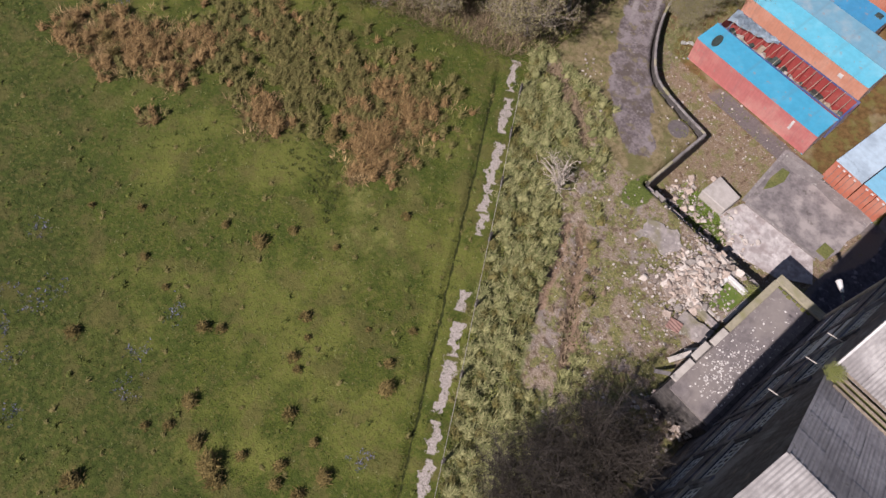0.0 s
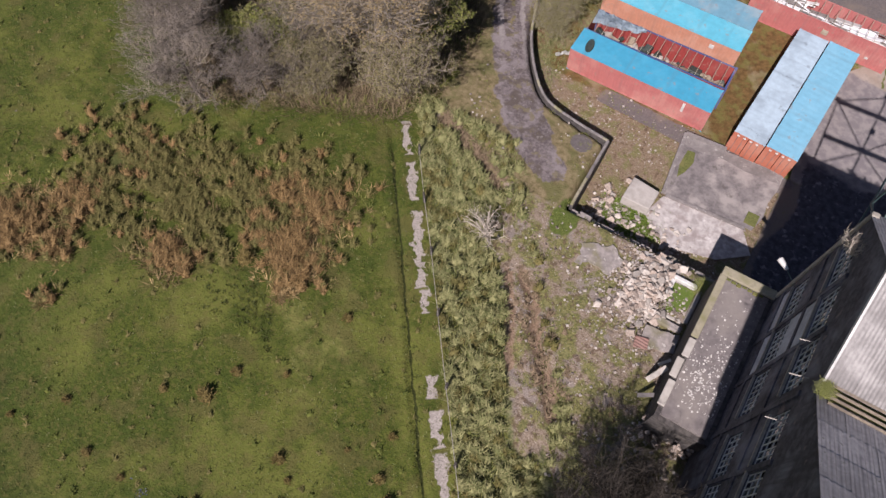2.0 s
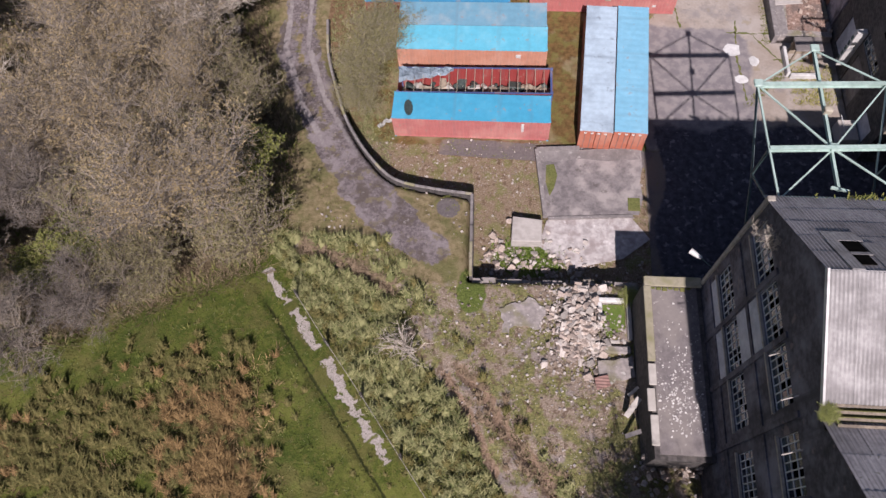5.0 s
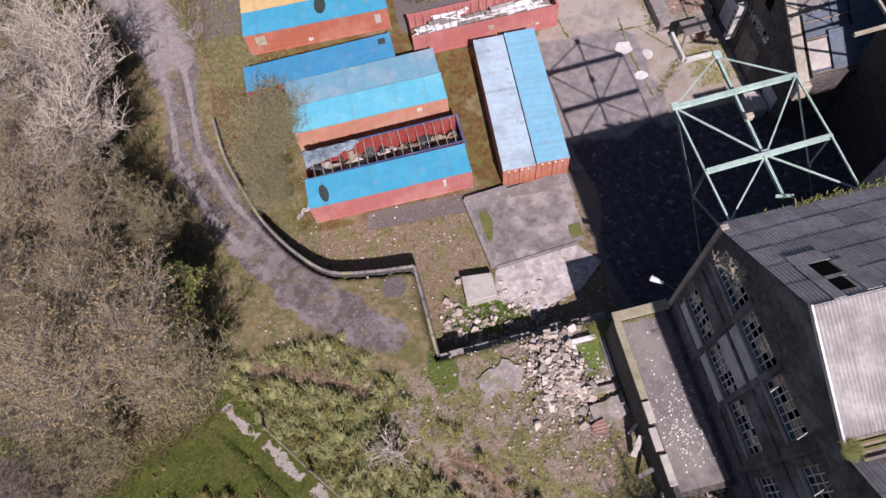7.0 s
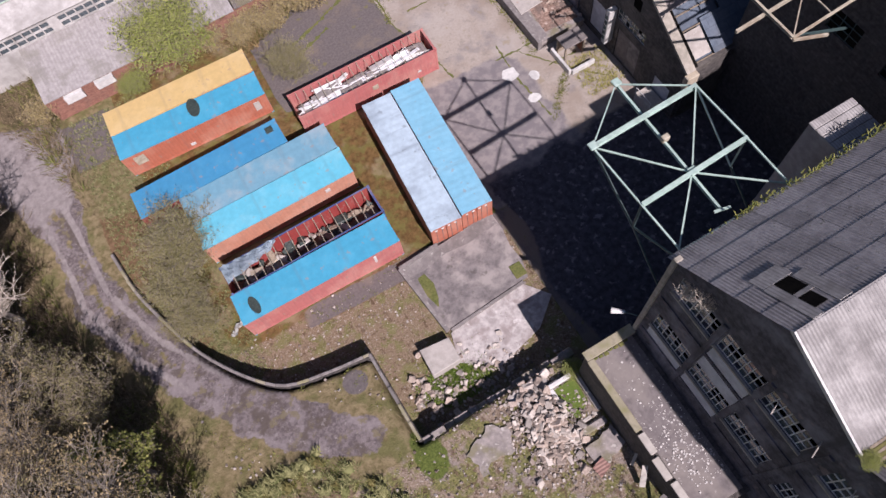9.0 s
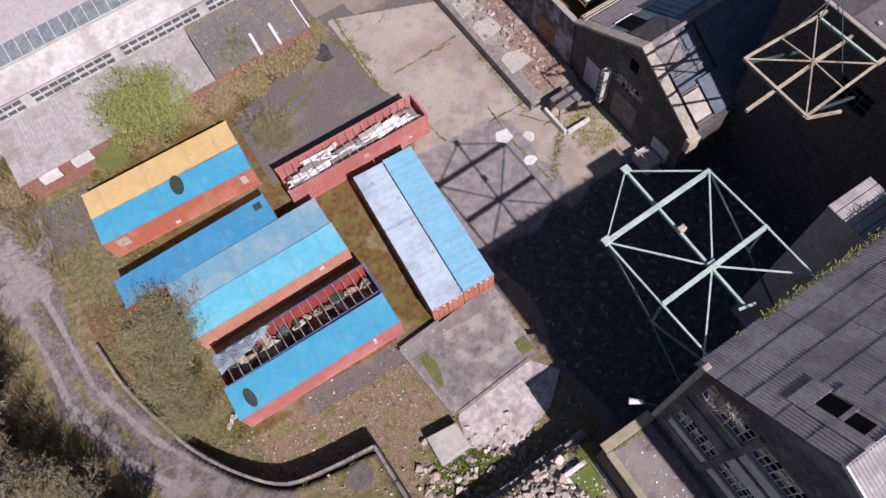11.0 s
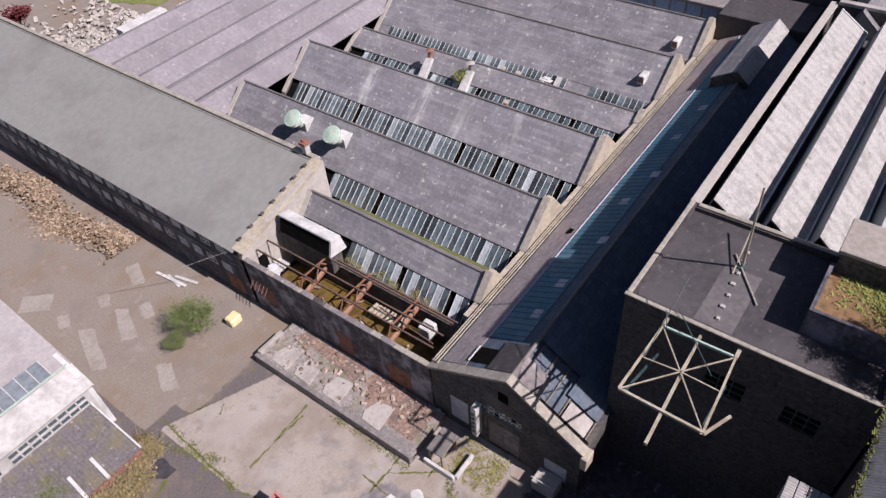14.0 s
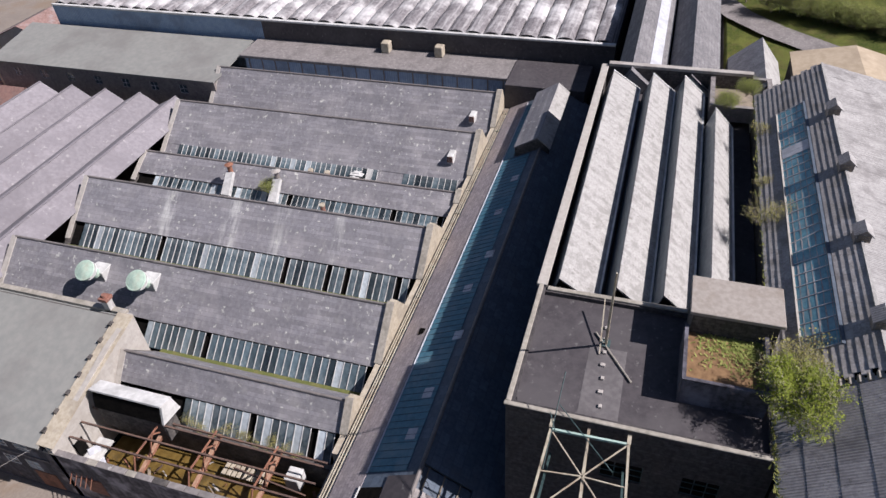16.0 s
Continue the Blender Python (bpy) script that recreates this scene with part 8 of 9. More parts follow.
M["bluebell"] = leaf_mat("bluebells", (0.12, 0.13, 0.24), (0.26, 0.26, 0.42))
M["twig_tan"] = leaf_mat("tan_twigs", (0.1, 0.075, 0.045), (0.28, 0.22, 0.135))
M["twig_grey"] = leaf_mat("grey_twigs", (0.08, 0.068, 0.06), (0.2, 0.178, 0.16))
M["twig_brown"] = leaf_mat("undergrowth_twigs", (0.06, 0.045, 0.025), (0.22, 0.17, 0.1))
M["blade_straw"] = leaf_mat("straw_rushes", (0.28, 0.19, 0.08), (0.46, 0.34, 0.17))
M["blade_green"] = leaf_mat("field_grass", (0.035, 0.048, 0.012), (0.085, 0.1, 0.028))
M["blade_pale"] = leaf_mat("pale_rough_grass", (0.1, 0.125, 0.042), (0.27, 0.265, 0.13))


def limb(V, F, a, b, r0, r1, sides, rnd, bend=0.12, segs=2):
    """A crooked tapering limb of a few rings."""
    d = b - a
    ln = d.length
    u = d.orthogonal().normalized()
    w = d.normalized().cross(u)
    off = (u * rnd.uniform(-1, 1) + w * rnd.uniform(-1, 1)) * ln * bend
    prev = None
    for s in range(segs + 1):
        t = s / segs
        c = a + d * t + off * math.sin(math.pi * t)
        r = r0 + (r1 - r0) * t
        k = len(V)
        for i in range(sides):
            an = 2 * math.pi * i / sides
            V.append(c + u * (r * math.cos(an)) + w * (r * math.sin(an)))
        if prev is not None:
            for i in range(sides):
                j = (i + 1) % sides
                F.append((prev + i, prev + j, k + j, k + i))
        prev = k


def grow(seed, height, radius, counts=(9, 6, 5, 4), stems=1, leaf_n=5000, leaf=0.11, lift=0.45, trunk_r=0.17, slim=0.5):
    """Trunk, twigs and leaves of a tree of that height and crown radius, round the origin."""
    rnd = random.Random(seed)
    TV, TF, BV, BF = [], [], [], []
    tips = []

    def branch(a, direction, ln, r, level):
        b = a + direction * ln
        (limb(TV, TF, a, b, r, r * 0.6, 6, rnd, 0.06, 3) if level == 0 else limb(BV, BF, a, b, r, r * 0.45, 4 if level == 1 else 3, rnd, 0.1, 2))
        if level >= len(counts):
            tips.append((a, b))
            return
        for k in range(counts[level]):
            t = rnd.uniform(0.3, 1.0) if level else rnd.uniform(0.35, 1.0)
            p = a + (b - a) * t
            az = rnd.uniform(0, 2 * math.pi)
            side = Vector((math.cos(az), math.sin(az), rnd.uniform(-0.1, 0.9))).normalized()
            nd = (direction * lift + side * (1.0 if level == 0 else 0.75)).normalized()
            nd.z = max(nd.z, -0.15)
            branch(p, nd.normalized(), ln * (rnd.uniform(0.5, 0.75) if level else radius / height * rnd.uniform(0.7, 1.05)), r * (0.42 if level == 0 else 0.5), level + 1)
    for s in range(stems):
        lean = Vector((rnd.uniform(-0.5, 0.5), rnd.uniform(-0.5, 0.5), 1.0 if stems == 1 else 0.8))
        if stems == 1:
            lean = Vector((rnd.uniform(-0.12, 0.12), rnd.uniform(-0.12, 0.12), 1.0))
        branch(Vector((rnd.uniform(-0.2, 0.2) * (stems > 1), rnd.uniform(-0.2, 0.2) * (stems > 1), -0.1)), lean.normalized(), height * 0.72, trunk_r, 0)
    LV, LF = [], []
    for _ in range(leaf_n):
        a, b = rnd.choice(tips)
        c = a + (b - a) * rnd.uniform(0.2, 1.1) + Vector((rnd.gauss(0, 0.08), rnd.gauss(0, 0.08), rnd.gauss(0, 0.08)))
        s = leaf * rnd.uniform(0.5, 1.2)
        u = Vector((rnd.uniform(-1, 1), rnd.uniform(-1, 1), rnd.uniform(-0.6, 0.6))).normalized()
        w = u.cross(Vector((rnd.uniform(-1, 1), rnd.uniform(-1, 1), 1.0))).normalized()
        k = len(LV)
        LV += [c - u * s, c + w * s * slim, c + u * s, c - w * s * slim]
        LF.append((k, k + 1, k + 2, k + 3))
    return (TV, TF), (BV, BF), (LV, LF)


def plant(name, label, category, group, seed, at, bark, leaf_m, **kw):
    (tv, tf), (bv, bf), (lv, lf) = grow(seed, **kw)
    t = thing(name, label, category, group, at=at)
    mesh_part("trunk", tv, tf, bark, t, smooth=True)
    br = mesh_part("branchwork", bv, bf, bark, t)
    br["kind"] = "stuff"
    if lf:
        c = mesh_part("crown", lv, lf, leaf_m, t)
        c["kind"] = "stuff"
    return t


def gz_at(x, y):
    return float(ground_z(np.array([x]), np.array([y]))[0])


def put(proto, x, y, s=1.0, rz=0.0, z=None):
    return copy_thing(proto, Matrix.Translation((x, y, gz_at(x, y) if z is None else z)) @ pose(0, 0, 0, 0, 0, rz) @ Matrix.Scale(s, 4))


W_ = "woodland trees"
t_brown = plant("tree", "wide budding brown tree with pale limbs", "tree", W_, 1, pose(-26.6, -8.2, gz_at(-26.6, -8.2), 0, 0, 20), "bark_mid", "bud_brown", height=8.5, radius=6.6, counts=(14, 8, 7, 4), leaf_n=11000, leaf=0.085)
t_brown2 = plant("tree", "spreading budding tree with brown-olive twigs", "tree", W_, 2, pose(-23.6, -9.6, gz_at(-23.6, -9.6), 0, 0, 70), "bark", "bud_olive", height=6.0, radius=4.2, counts=(12, 7, 6, 4), leaf_n=8000, leaf=0.08)
t_bare = plant("tree", "bare grey-twigged tree with spreading limbs", "tree", W_, 3, pose(-41.5, 12.0, gz_at(-41.5, 12.0)), "bark", "twig_grey", height=8.5, radius=6.2, counts=(12, 7, 6, 4), leaf_n=9000, leaf=0.3, slim=0.035, trunk_r=0.22)
t_pale = plant("tree", "bare pale-barked tree with spreading limbs", "tree", W_, 5, pose(-32.0, 12.5, gz_at(-32.0, 12.5)), "bark_pale", "bud_grey", height=8.5, radius=6.2, counts=(12, 7, 6, 4), leaf_n=3500, leaf=0.09, trunk_r=0.32)
t_olive = plant("tree", "small tree in fresh olive-green leaf", "tree", W_, 4, pose(-23.4, -5.0, gz_at(-23.4, -5.0)), "bark", "leaf_olive", height=6.0, radius=3.2, counts=(10, 7, 5, 4), leaf_n=8000, leaf=0.12)
WOODS = ((t_bare, -36.6, -18.6, 0.72, 80), (t_bare, -39.8, -16.6, 0.75, 200), (t_bare, -42.5, -14.5, 0.7, 10), (t_bare, -33.0, -15.6, 0.6, 140), (t_bare, -47.0, -10.0, 0.8, 300),
         (t_olive, -33.6, -11.6, 0.85, 200), (t_olive, -36.5, -13.5, 0.7, 33), (t_olive, -42.5, -12.5, 0.9, 75), (t_olive, -46.0, -13.5, 0.8, 120), (t_bare, -38.5, -8.0, 0.9, 150),
         (t_brown, -33.5, -4.5, 0.85, 190), (t_bare, -44.5, -7.5, 0.95, 240), (t_brown2, -29.8, -13.4, 0.75, 144), (t_bare, -31.0, -9.8, 0.62, 70), (t_brown, -29.5, -1.0, 0.75, 99),
         (t_brown2, -25.6, 1.6, 0.8, 77), (t_brown, -31.5, 5.5, 0.85, 300), (t_brown, -38.5, 11.0, 0.85, 30), (t_brown, -37.5, 2.0, 0.9, 130), (t_olive, -32.0, 21.0, 0.95, 60), (t_pale, -29.6, 7.4, 0.75, 10),
         (t_brown2, -36.5, 22.5, 1.3, 210), (t_brown, -46, 18, 0.85, 140), (t_pale, -46, 2, 1.0, 20), (t_pale, -38, 30, 0.9, 250), (t_olive, -34.5, 27, 0.9, 15), (t_pale, -33.0, 19.0, 0.8, 222),
         (t_bare, -53, -6, 1.0, 99), (t_brown, -52, 8, 0.9, 66), (t_brown2, -44, 30, 1.3, 160), (t_pale, -29.5, 15.2, 0.95, 180), (t_pale, -29.0, 11.0, 0.85, 60), (t_brown, -34.0, 8.5, 0.9, 210), (t_brown2, -27.6, 3.6, 0.9, 320), (t_brown, -36.0, -2.5, 0.9, 15), (t_brown2, -28.4, -4.6, 1.05, 260), (t_brown2, -33.0, -8.8, 1.0, 110))
for p, x, y, s, rz in WOODS:
    put(p, x, y, s, rz)
t_dark = plant("tree", "bare dark tree in the shade of the mill", "tree", "", 6, pose(2.9, -30.6, gz_at(2.9, -30.6)), "bark_dark", "twig_dark", height=7.5, radius=4.3, counts=(12, 8, 7, 4), leaf_n=4500, leaf=0.3, slim=0.035)
put(t_dark, 4.6, -35.0, 0.9, 140)
put(t_dark, 1.4, -34.4, 0.7, 60)
put(t_dark, 4.4, -28.2, 0.55, 250)
b_grey = plant("shrub", "budding olive shrub leaning over the containers", "shrub", "yard shrubs", 7, pose(-16.3, 8.8, 0.0), "bark_mid", "bush_leaf", height=3.4, radius=3.2, counts=(9, 8, 7), stems=6, leaf_n=11000, leaf=0.068, trunk_r=0.05)
put(b_grey, -15.6, 9.6, 0.95, 150, 0.0)
put(b_grey, -17.6, 6.2, 0.8, 220, 0.0)
put(b_grey, -17.3, 3.6, 0.62, 90, 0.0)
put(b_grey, -2.2, 20.1, 0.72, 200, 0.0)
b_green = plant("shrub", "rounded light green willow bush", "shrub", "yard shrubs", 8, pose(-9.5, 27.2, 0.0), "bark", "leaf_lime", height=3.4, radius=4.2, counts=(10, 9, 7), stems=6, leaf_n=22000, leaf=0.09, trunk_r=0.05)
b_thin = plant("shrub", "loose green bush growing through the yard concrete", "shrub", "yard shrubs", 21, pose(15.6, 34.2, 0.0), "bark_mid", "leaf_green", height=2.9, radius=2.0, counts=(9, 7, 6), stems=6, leaf_n=5200, leaf=0.075, trunk_r=0.035)
put(b_green, -14.2, 26.2, 0.38, 140, 0.0)
put(b_thin, 13.2, 34.4, 0.5, 250, 0.0)
b_rust = plant("bramble", "tangled rust-brown bramble patch", "bramble", "brambles", 9, pose(0.5, 26.6, 0.0), "bark", "leaf_rust", height=1.8, radius=2.2, counts=(10, 7, 5), stems=5, leaf_n=3500, leaf=0.09, trunk_r=0.03)
for x, y, s, rz in ((-1.0, 25.4, 0.8, 75), (1.8, 25.6, 0.8, 15), (-6.6, 26.0, 0.8, 15), (-2.6, 26.4, 0.9, 50), (3.6, 26.3, 0.9, 120), (-4.8, 25.9, 0.7, 200), (-21.5, 27.3, 0.8, 20), (5.2, 26.9, 0.7, 300)):
    put(b_rust, x, y, s, rz, 0.0)
put(b_thin, -1.5, 28.7, 0.85, 300, 0.6)
put(b_thin, 0.6, 29.3, 0.75, 100, 0.6)
b_yellow = plant("shrub", "thin yellowish shrub rooted in the mill gutter", "shrub", "roof shrubs", 14, pose(44.0, -13.7, 17.2), "bark_mid", "leaf_yellow", height=1.7, radius=1.3, counts=(8, 6, 5), stems=4, leaf_n=1800, leaf=0.05, trunk_r=0.025)
birch = plant("roof_birch", "young yellow-green birch growing from the parapet", "tree", "", 10, pose(27.4, -13.7, 17.0), "bark_pale", "leaf_birch", height=4.2, radius=1.9, counts=(10, 7, 5), stems=3, leaf_n=15000, leaf=0.055, trunk_r=0.05)
put(b_yellow, 30.6, -14.0, 1.3, 30, 17.4)
put(b_yellow, 29.4, -14.6, 1.1, 130, 17.9)
put(b_yellow, 48.5, -13.6, 0.5, 10, 17.2)
put(b_yellow, 55.5, -13.6, 0.6, 130, 17.2)
put(b_green, 64.4, -13.0, 0.3, 60, 16.1)
put(b_green, 61.5, -11.2, 0.3, 160, 16.1)
put(b_green, 3.0, -13.2, 0.2, 60, 2.0)
for k in range(9):
    put(b_yellow, 26.1 + 0.25 * (k % 3), 15.5 + 1.15 * k, 0.3 + 0.1 * (k % 3), 40 * k, 4.2)
for x, y, s, z in ((54.5, 32.6, 0.3, 5.2), (85, 75, 0.3, 9.0), (6.6, -23.9, 0.11, 19.4)):
    put(b_green, x, y, s, 40, z)
for k in range(26):
    x, y = 124 + (k * 7 % 30), -17 - (k * 5 % 34)
    put((t_olive, t_brown2, t_olive, b_green)[k % 4], x, y, 0.75 + 0.08 * (k % 5), k * 40, float(upper(0, y)) - 0.1)
for k in range(13):
    put((b_green, t_olive, b_rust)[k % 3], 119.5 - 0.7 * k + 0.6 * (k % 3), -20.5 - 1.25 * k, (0.75, 0.5, 0.9)[k % 3], k * 70, 2.9)
plant("tree", "small dark red-leaved tree by the rubble", "tree", "", 15, pose(38.3, 103.5, 0.0), "bark_dark", "leaf_red", height=4.5, radius=2.4, counts=(9, 6, 5), leaf_n=4000, leaf=0.16)
dead = plant("dead_shrub", "dead fallen shrub with splayed bare stems", "shrub", "", 12, pose(-11.7, -17.4, gz_at(-11.7, -17.4)), "bark_pale", "bud_brown", height=3.2, radius=1.9, counts=(4, 3), stems=9, leaf_n=0, trunk_r=0.075)


put(dead, 6.25, -15.0, 0.45, 60, 16.3)
put(dead, 6.2, -16.0, 0.35, 160, 17.2)


def tufts(name, label, n, where, blades, length, width, material, seed, spread=0.12, lean=0.5, kind="stuff", category="grass"):
    """Many small tussocks of bent blades, as one mesh. where(rnd) gives a place or None."""
    rnd = random.Random(seed)
    pos = []
    while len(pos) < n:
        p = where(rnd)
        if p is not None:
            pos.append(p)
    P = np.array(pos)
    Z = ground_z(P[:, 0], P[:, 1])
    V, F = [], []
    for (x, y), z in zip(pos, Z):
        sc = rnd.uniform(0.6, 1.3)
        for _ in range(blades):
            a = rnd.uniform(0, 6.283)
            ca, sa = math.cos(a), math.sin(a)
            r = rnd.uniform(0, spread) * sc
            bx, by = x + ca * r, y + sa * r
            ln = length * sc * rnd.uniform(0.6, 1.2)
            le = lean * rnd.uniform(0.3, 1.3)
            tx, ty, tz = bx + ca * ln * le, by + sa * ln * le, z + ln * (1 - 0.4 * le)
            w = width * rnd.uniform(0.7, 1.3)
            k = len(V)
            V += [(bx - sa * w, by + ca * w, z - 0.03), (bx + sa * w, by - ca * w, z - 0.03), (tx, ty, tz)]
            F.append((k, k + 1, k + 2))
    o = mesh_part(name, V, F, material)
    return tagged(o, label, category, kind=kind)


def mounds(name, label, n, where, size, high, blades, length, mat_, seed, category="grass"):
    """Many tussocks as one mesh: each a low uneven hump with drooping blades over it."""
    rnd = random.Random(seed)
    pos = []
    while len(pos) < n:
        p = where(rnd)
        if p is not None:
            pos.append(p)
    P = np.array(pos)
    Z = ground_z(P[:, 0], P[:, 1])
    V, F = [], []
    for (x, y), z in zip(pos, Z):
        sc = size * rnd.choice((0.5, 0.75, 1.0, 1.0, 1.35))
        hh = 0.62 * high * sc / size * rnd.uniform(0.7, 1.3)
        k = len(V)
        st, ca0 = rnd.uniform(0.85, 1.35), rnd.gauss(0.9, 0.5)
        for ring, (rr, zz) in enumerate(((1.0, -0.1), (0.75, 0.55))):
            for i in range(7):
                a = 6.283 * i / 7 + ring * 0.4
                r = 0.72 * sc * rr * rnd.uniform(0.6, 1.3) * (1 + (st - 1) * math.cos(2 * (a - ca0)))
                V.append((x + r * math.cos(a), y + r * math.sin(a), z + hh * zz * (1 if ring == 0 else rnd.uniform(0.6, 1.3))))
        V.append((x + rnd.gauss(0, 0.15) * sc, y + rnd.gauss(0, 0.15) * sc, z + hh))
        for i in range(7):
            j = (i + 1) % 7
            F.append((k + i, k + j, k + 7 + j, k + 7 + i))
            F.append((k + 7 + i, k + 7 + j, k + 14))
        for _ in range(int(blades * 1.7)):
            a = rnd.uniform(0, 6.283)
            ca, sa = math.cos(a), math.sin(a)
            r = rnd.uniform(0, 1.0) * sc
            ln = 1.35 * length * rnd.uniform(0.5, 1.4)
            bx, by, bz = x + ca * r, y + sa * r, z + hh * max(0.0, 1 - (r / sc) ** 2) - 0.03
            a = rnd.gauss(1.9, 1.1)
            ca, sa = math.cos(a), math.sin(a)
            w = 0.028 * rnd.uniform(0.7, 1.6)
            m = len(V)
            V += [(bx - sa * w, by + ca * w, bz), (bx + sa * w, by - ca * w, bz), (bx + ca * ln * 0.8, by + sa * ln * 0.8, bz + ln * rnd.uniform(0.05, 0.75))]
            F.append((m, m + 1, m + 2))
    return tagged(mesh_part(name, V, F, mat_, smooth=True), label, category, kind="stuff")


def west_of_fence(x, y):
    ax, ay = FENCE_B.x - FENCE_A.x, FENCE_B.y - FENCE_A.y
    return ((x - FENCE_A.x) * ay - (y - FENCE_A.y) * ax) / math.hypot(ax, ay)


def blob_spot(blobs):
    def f(rnd):
        cx, cy, rx, ry, am = rnd.choices(blobs, [b[2] * b[3] for b in blobs])[0]
        x, y = cx + rnd.gauss(0, rx), cy + rnd.gauss(0, ry)
        return (x, y) if west_of_fence(x, y) > 2.4 else None
    return f


def in_field(rnd):
    x, y = rnd.uniform(-58, 2), rnd.uniform(-57, -8)
    return (x, y) if west_of_fence(x, y) > 0.2 and not (x < -26 and y > -14 - 0.35 * (x + 26)) else None


PATHWAY = [(-11.0, -16.4), (-8.4, -19.0), (-6.4, -21.6), (-5.0, -24.5), (-2.2, -28.5)]
BANK = [(-20.1, -9.9), (-17.6, -11.0), (-15.1, -12.1), (-12.9, -13.1)]


def in_strip(rnd):
    x, y = rnd.uniform(-22, 4), rnd.uniform(-46, -9)
    s = west_of_fence(x, y)
    if not -7.5 < s < -0.2 or (s < -5 and rnd.random() < 0.7):
        return None
    if float(line_dist(np.array(x), np.array(y), PATHWAY)) < 1.1 + 0.4 * rnd.random() or float(line_dist(np.array(x), np.array(y), BANK)) < 0.6:
        return None
    return (x, y)


def clustered(blobs, period=1.3, seed=4, cut=-0.1):
    spot = blob_spot(blobs)

    def f(rnd):
        p = spot(rnd)
        return p if p and float(wobble(np.array(p[0]), np.array(p[1]), period, seed)) > cut - 0.3 * rnd.random() else None
    return f


def near_line(pts, spread):
    def f(rnd):
        k = rnd.randrange(len(pts) - 1)
        t = rnd.random()
        return (pts[k][0] + (pts[k + 1][0] - pts[k][0]) * t + rnd.gauss(0, spread), pts[k][1] + (pts[k + 1][1] - pts[k][1]) * t + rnd.gauss(0, spread))
    return f


def widened(blobs, k):
    return [(a, b, c * k, d * k, e) for a, b, c, d, e in blobs]


mounds("rushes", "brown withered rush clumps in the wet field", 470, clustered(RUSH_BLOBS, 0.45, 14, 0.1), 0.36, 0.8, 34, 0.42, "mound_brown", 31, "rushes")
mounds("rushes", "scattered brown rush clumps in the wet field", 70, clustered(widened(RUSH_BLOBS, 1.4), 2.2, 6, 0.1), 0.3, 0.7, 24, 0.34, "mound_brown", 44, "rushes")
tufts("rushes", "rust-brown rush blades in the wet field", 1100, clustered(widened(RUSH_BLOBS, 1.05), 0.33, 14, 0.12), 14, 0.5, 0.03, "blade_brown", 41, 0.35, 1.0)
mounds("rushes", "straw and olive tussocks across the wet field", 1000, clustered(OLIVE_BLOBS, 0.4, 16, 0.1), 0.3, 0.62, 20, 0.32, "mound_olive", 30, "rushes")
mounds("rushes", "olive tussocks among the brown rushes", 200, clustered(widened(RUSH_BLOBS, 1.3), 0.9, 8), 0.3, 0.6, 20, 0.32, "mound_olive", 46, "rushes")
mounds("rushes", "brown rush clumps among the olive tussocks", 60, clustered(OLIVE_BLOBS, 1.8, 9, 0.0), 0.32, 0.7, 26, 0.36, "mound_brown", 47, "rushes")
tufts("rushes", "flattened pale dead rushes", 150, lambda r: (r.gauss(-41.8, 0.75), r.gauss(-36.2, 0.5)), 16, 0.5, 0.03, "blade_straw", 50, 0.4, 1.3)
tufts("rushes", "straw-coloured dead blades over the rushes", 900, clustered(RUSH_BLOBS, 0.33, 14, 0.2), 10, 0.55, 0.028, "blade_straw", 49, 0.35, 1.1)
tufts("rushes", "brown tussocks across the wet field", 260, clustered(OLIVE_BLOBS, 0.36, 15, 0.15), 14, 0.34, 0.03, "blade_brown", 29, 0.3, 1.0)
tufts("rushes", "olive green grass among the rushes", 800, clustered(OLIVE_BLOBS, 0.36, 16, 0.1), 12, 0.3, 0.035, "leaf_olive", 36, 0.25, 0.8)
for k in range(-1, 6):
    pts = [(-27.8 + 0.5 * k, -29.6 - 0.55 * k), (-24.9 + 0.5 * k, -28.9 - 0.5 * k), (-22.6 + 0.4 * k, -29.5 - 0.45 * k), (-20.4 + 0.3 * k, -30.6 - 0.4 * k)]
    tufts("wheel_ridge", "dark ridge of grass along an old wheel track", 34, near_line(pts, 0.05), 7, 0.2, 0.03, "blade_green", 70 + k, 0.1, 0.7)
tufts("field_grass", "short grazed field grass", 26000, in_field, 4, 0.12, 0.025, "blade_green", 33, 0.12, 0.8)
tufts("field_grass", "yellowed blades in the field grass", 7000, in_field, 4, 0.12, 0.022, "blade_pale", 37, 0.14, 0.8)
mounds("field_tussocks", "small dark green tussocks over the pasture", 380, in_field, 0.2, 0.16, 9, 0.2, "mound_green", 64)
mounds("field_tussocks", "yellow-green tussocks over the pasture", 320, in_field, 0.2, 0.16, 9, 0.2, "mound_olive", 65)
for k, (bx_, by_) in enumerate(((-26.3, -50.2), (-26.5, -49.0), (-26.2, -52.3), (-17.8, -48.4), (-20.2, -43.8), (-19.3, -46.8), (-5.2, -40.1), (-20.6, -54.5), (-28.5, -51.4), (-24.0, -53.0), (-31.0, -47.5), (-46.0, -33.0))):
    tufts("bluebells", "small drift of bluebells in the pasture", 26, lambda r, bx_=bx_, by_=by_: (r.gauss(bx_, 0.42), r.gauss(by_, 0.42)), 6, 0.14, 0.03, "bluebell", 300 + k, 0.14, 0.6, category="flowers")
mounds("rough_grass", "pale tussocky grass beside the fence", 520, in_strip, 0.46, 0.72, 26, 0.34, "mound_pale", 34)
mounds("rough_grass", "olive tussocks beside the fence", 260, in_strip, 0.36, 0.55, 18, 0.3, "mound_olive", 63)
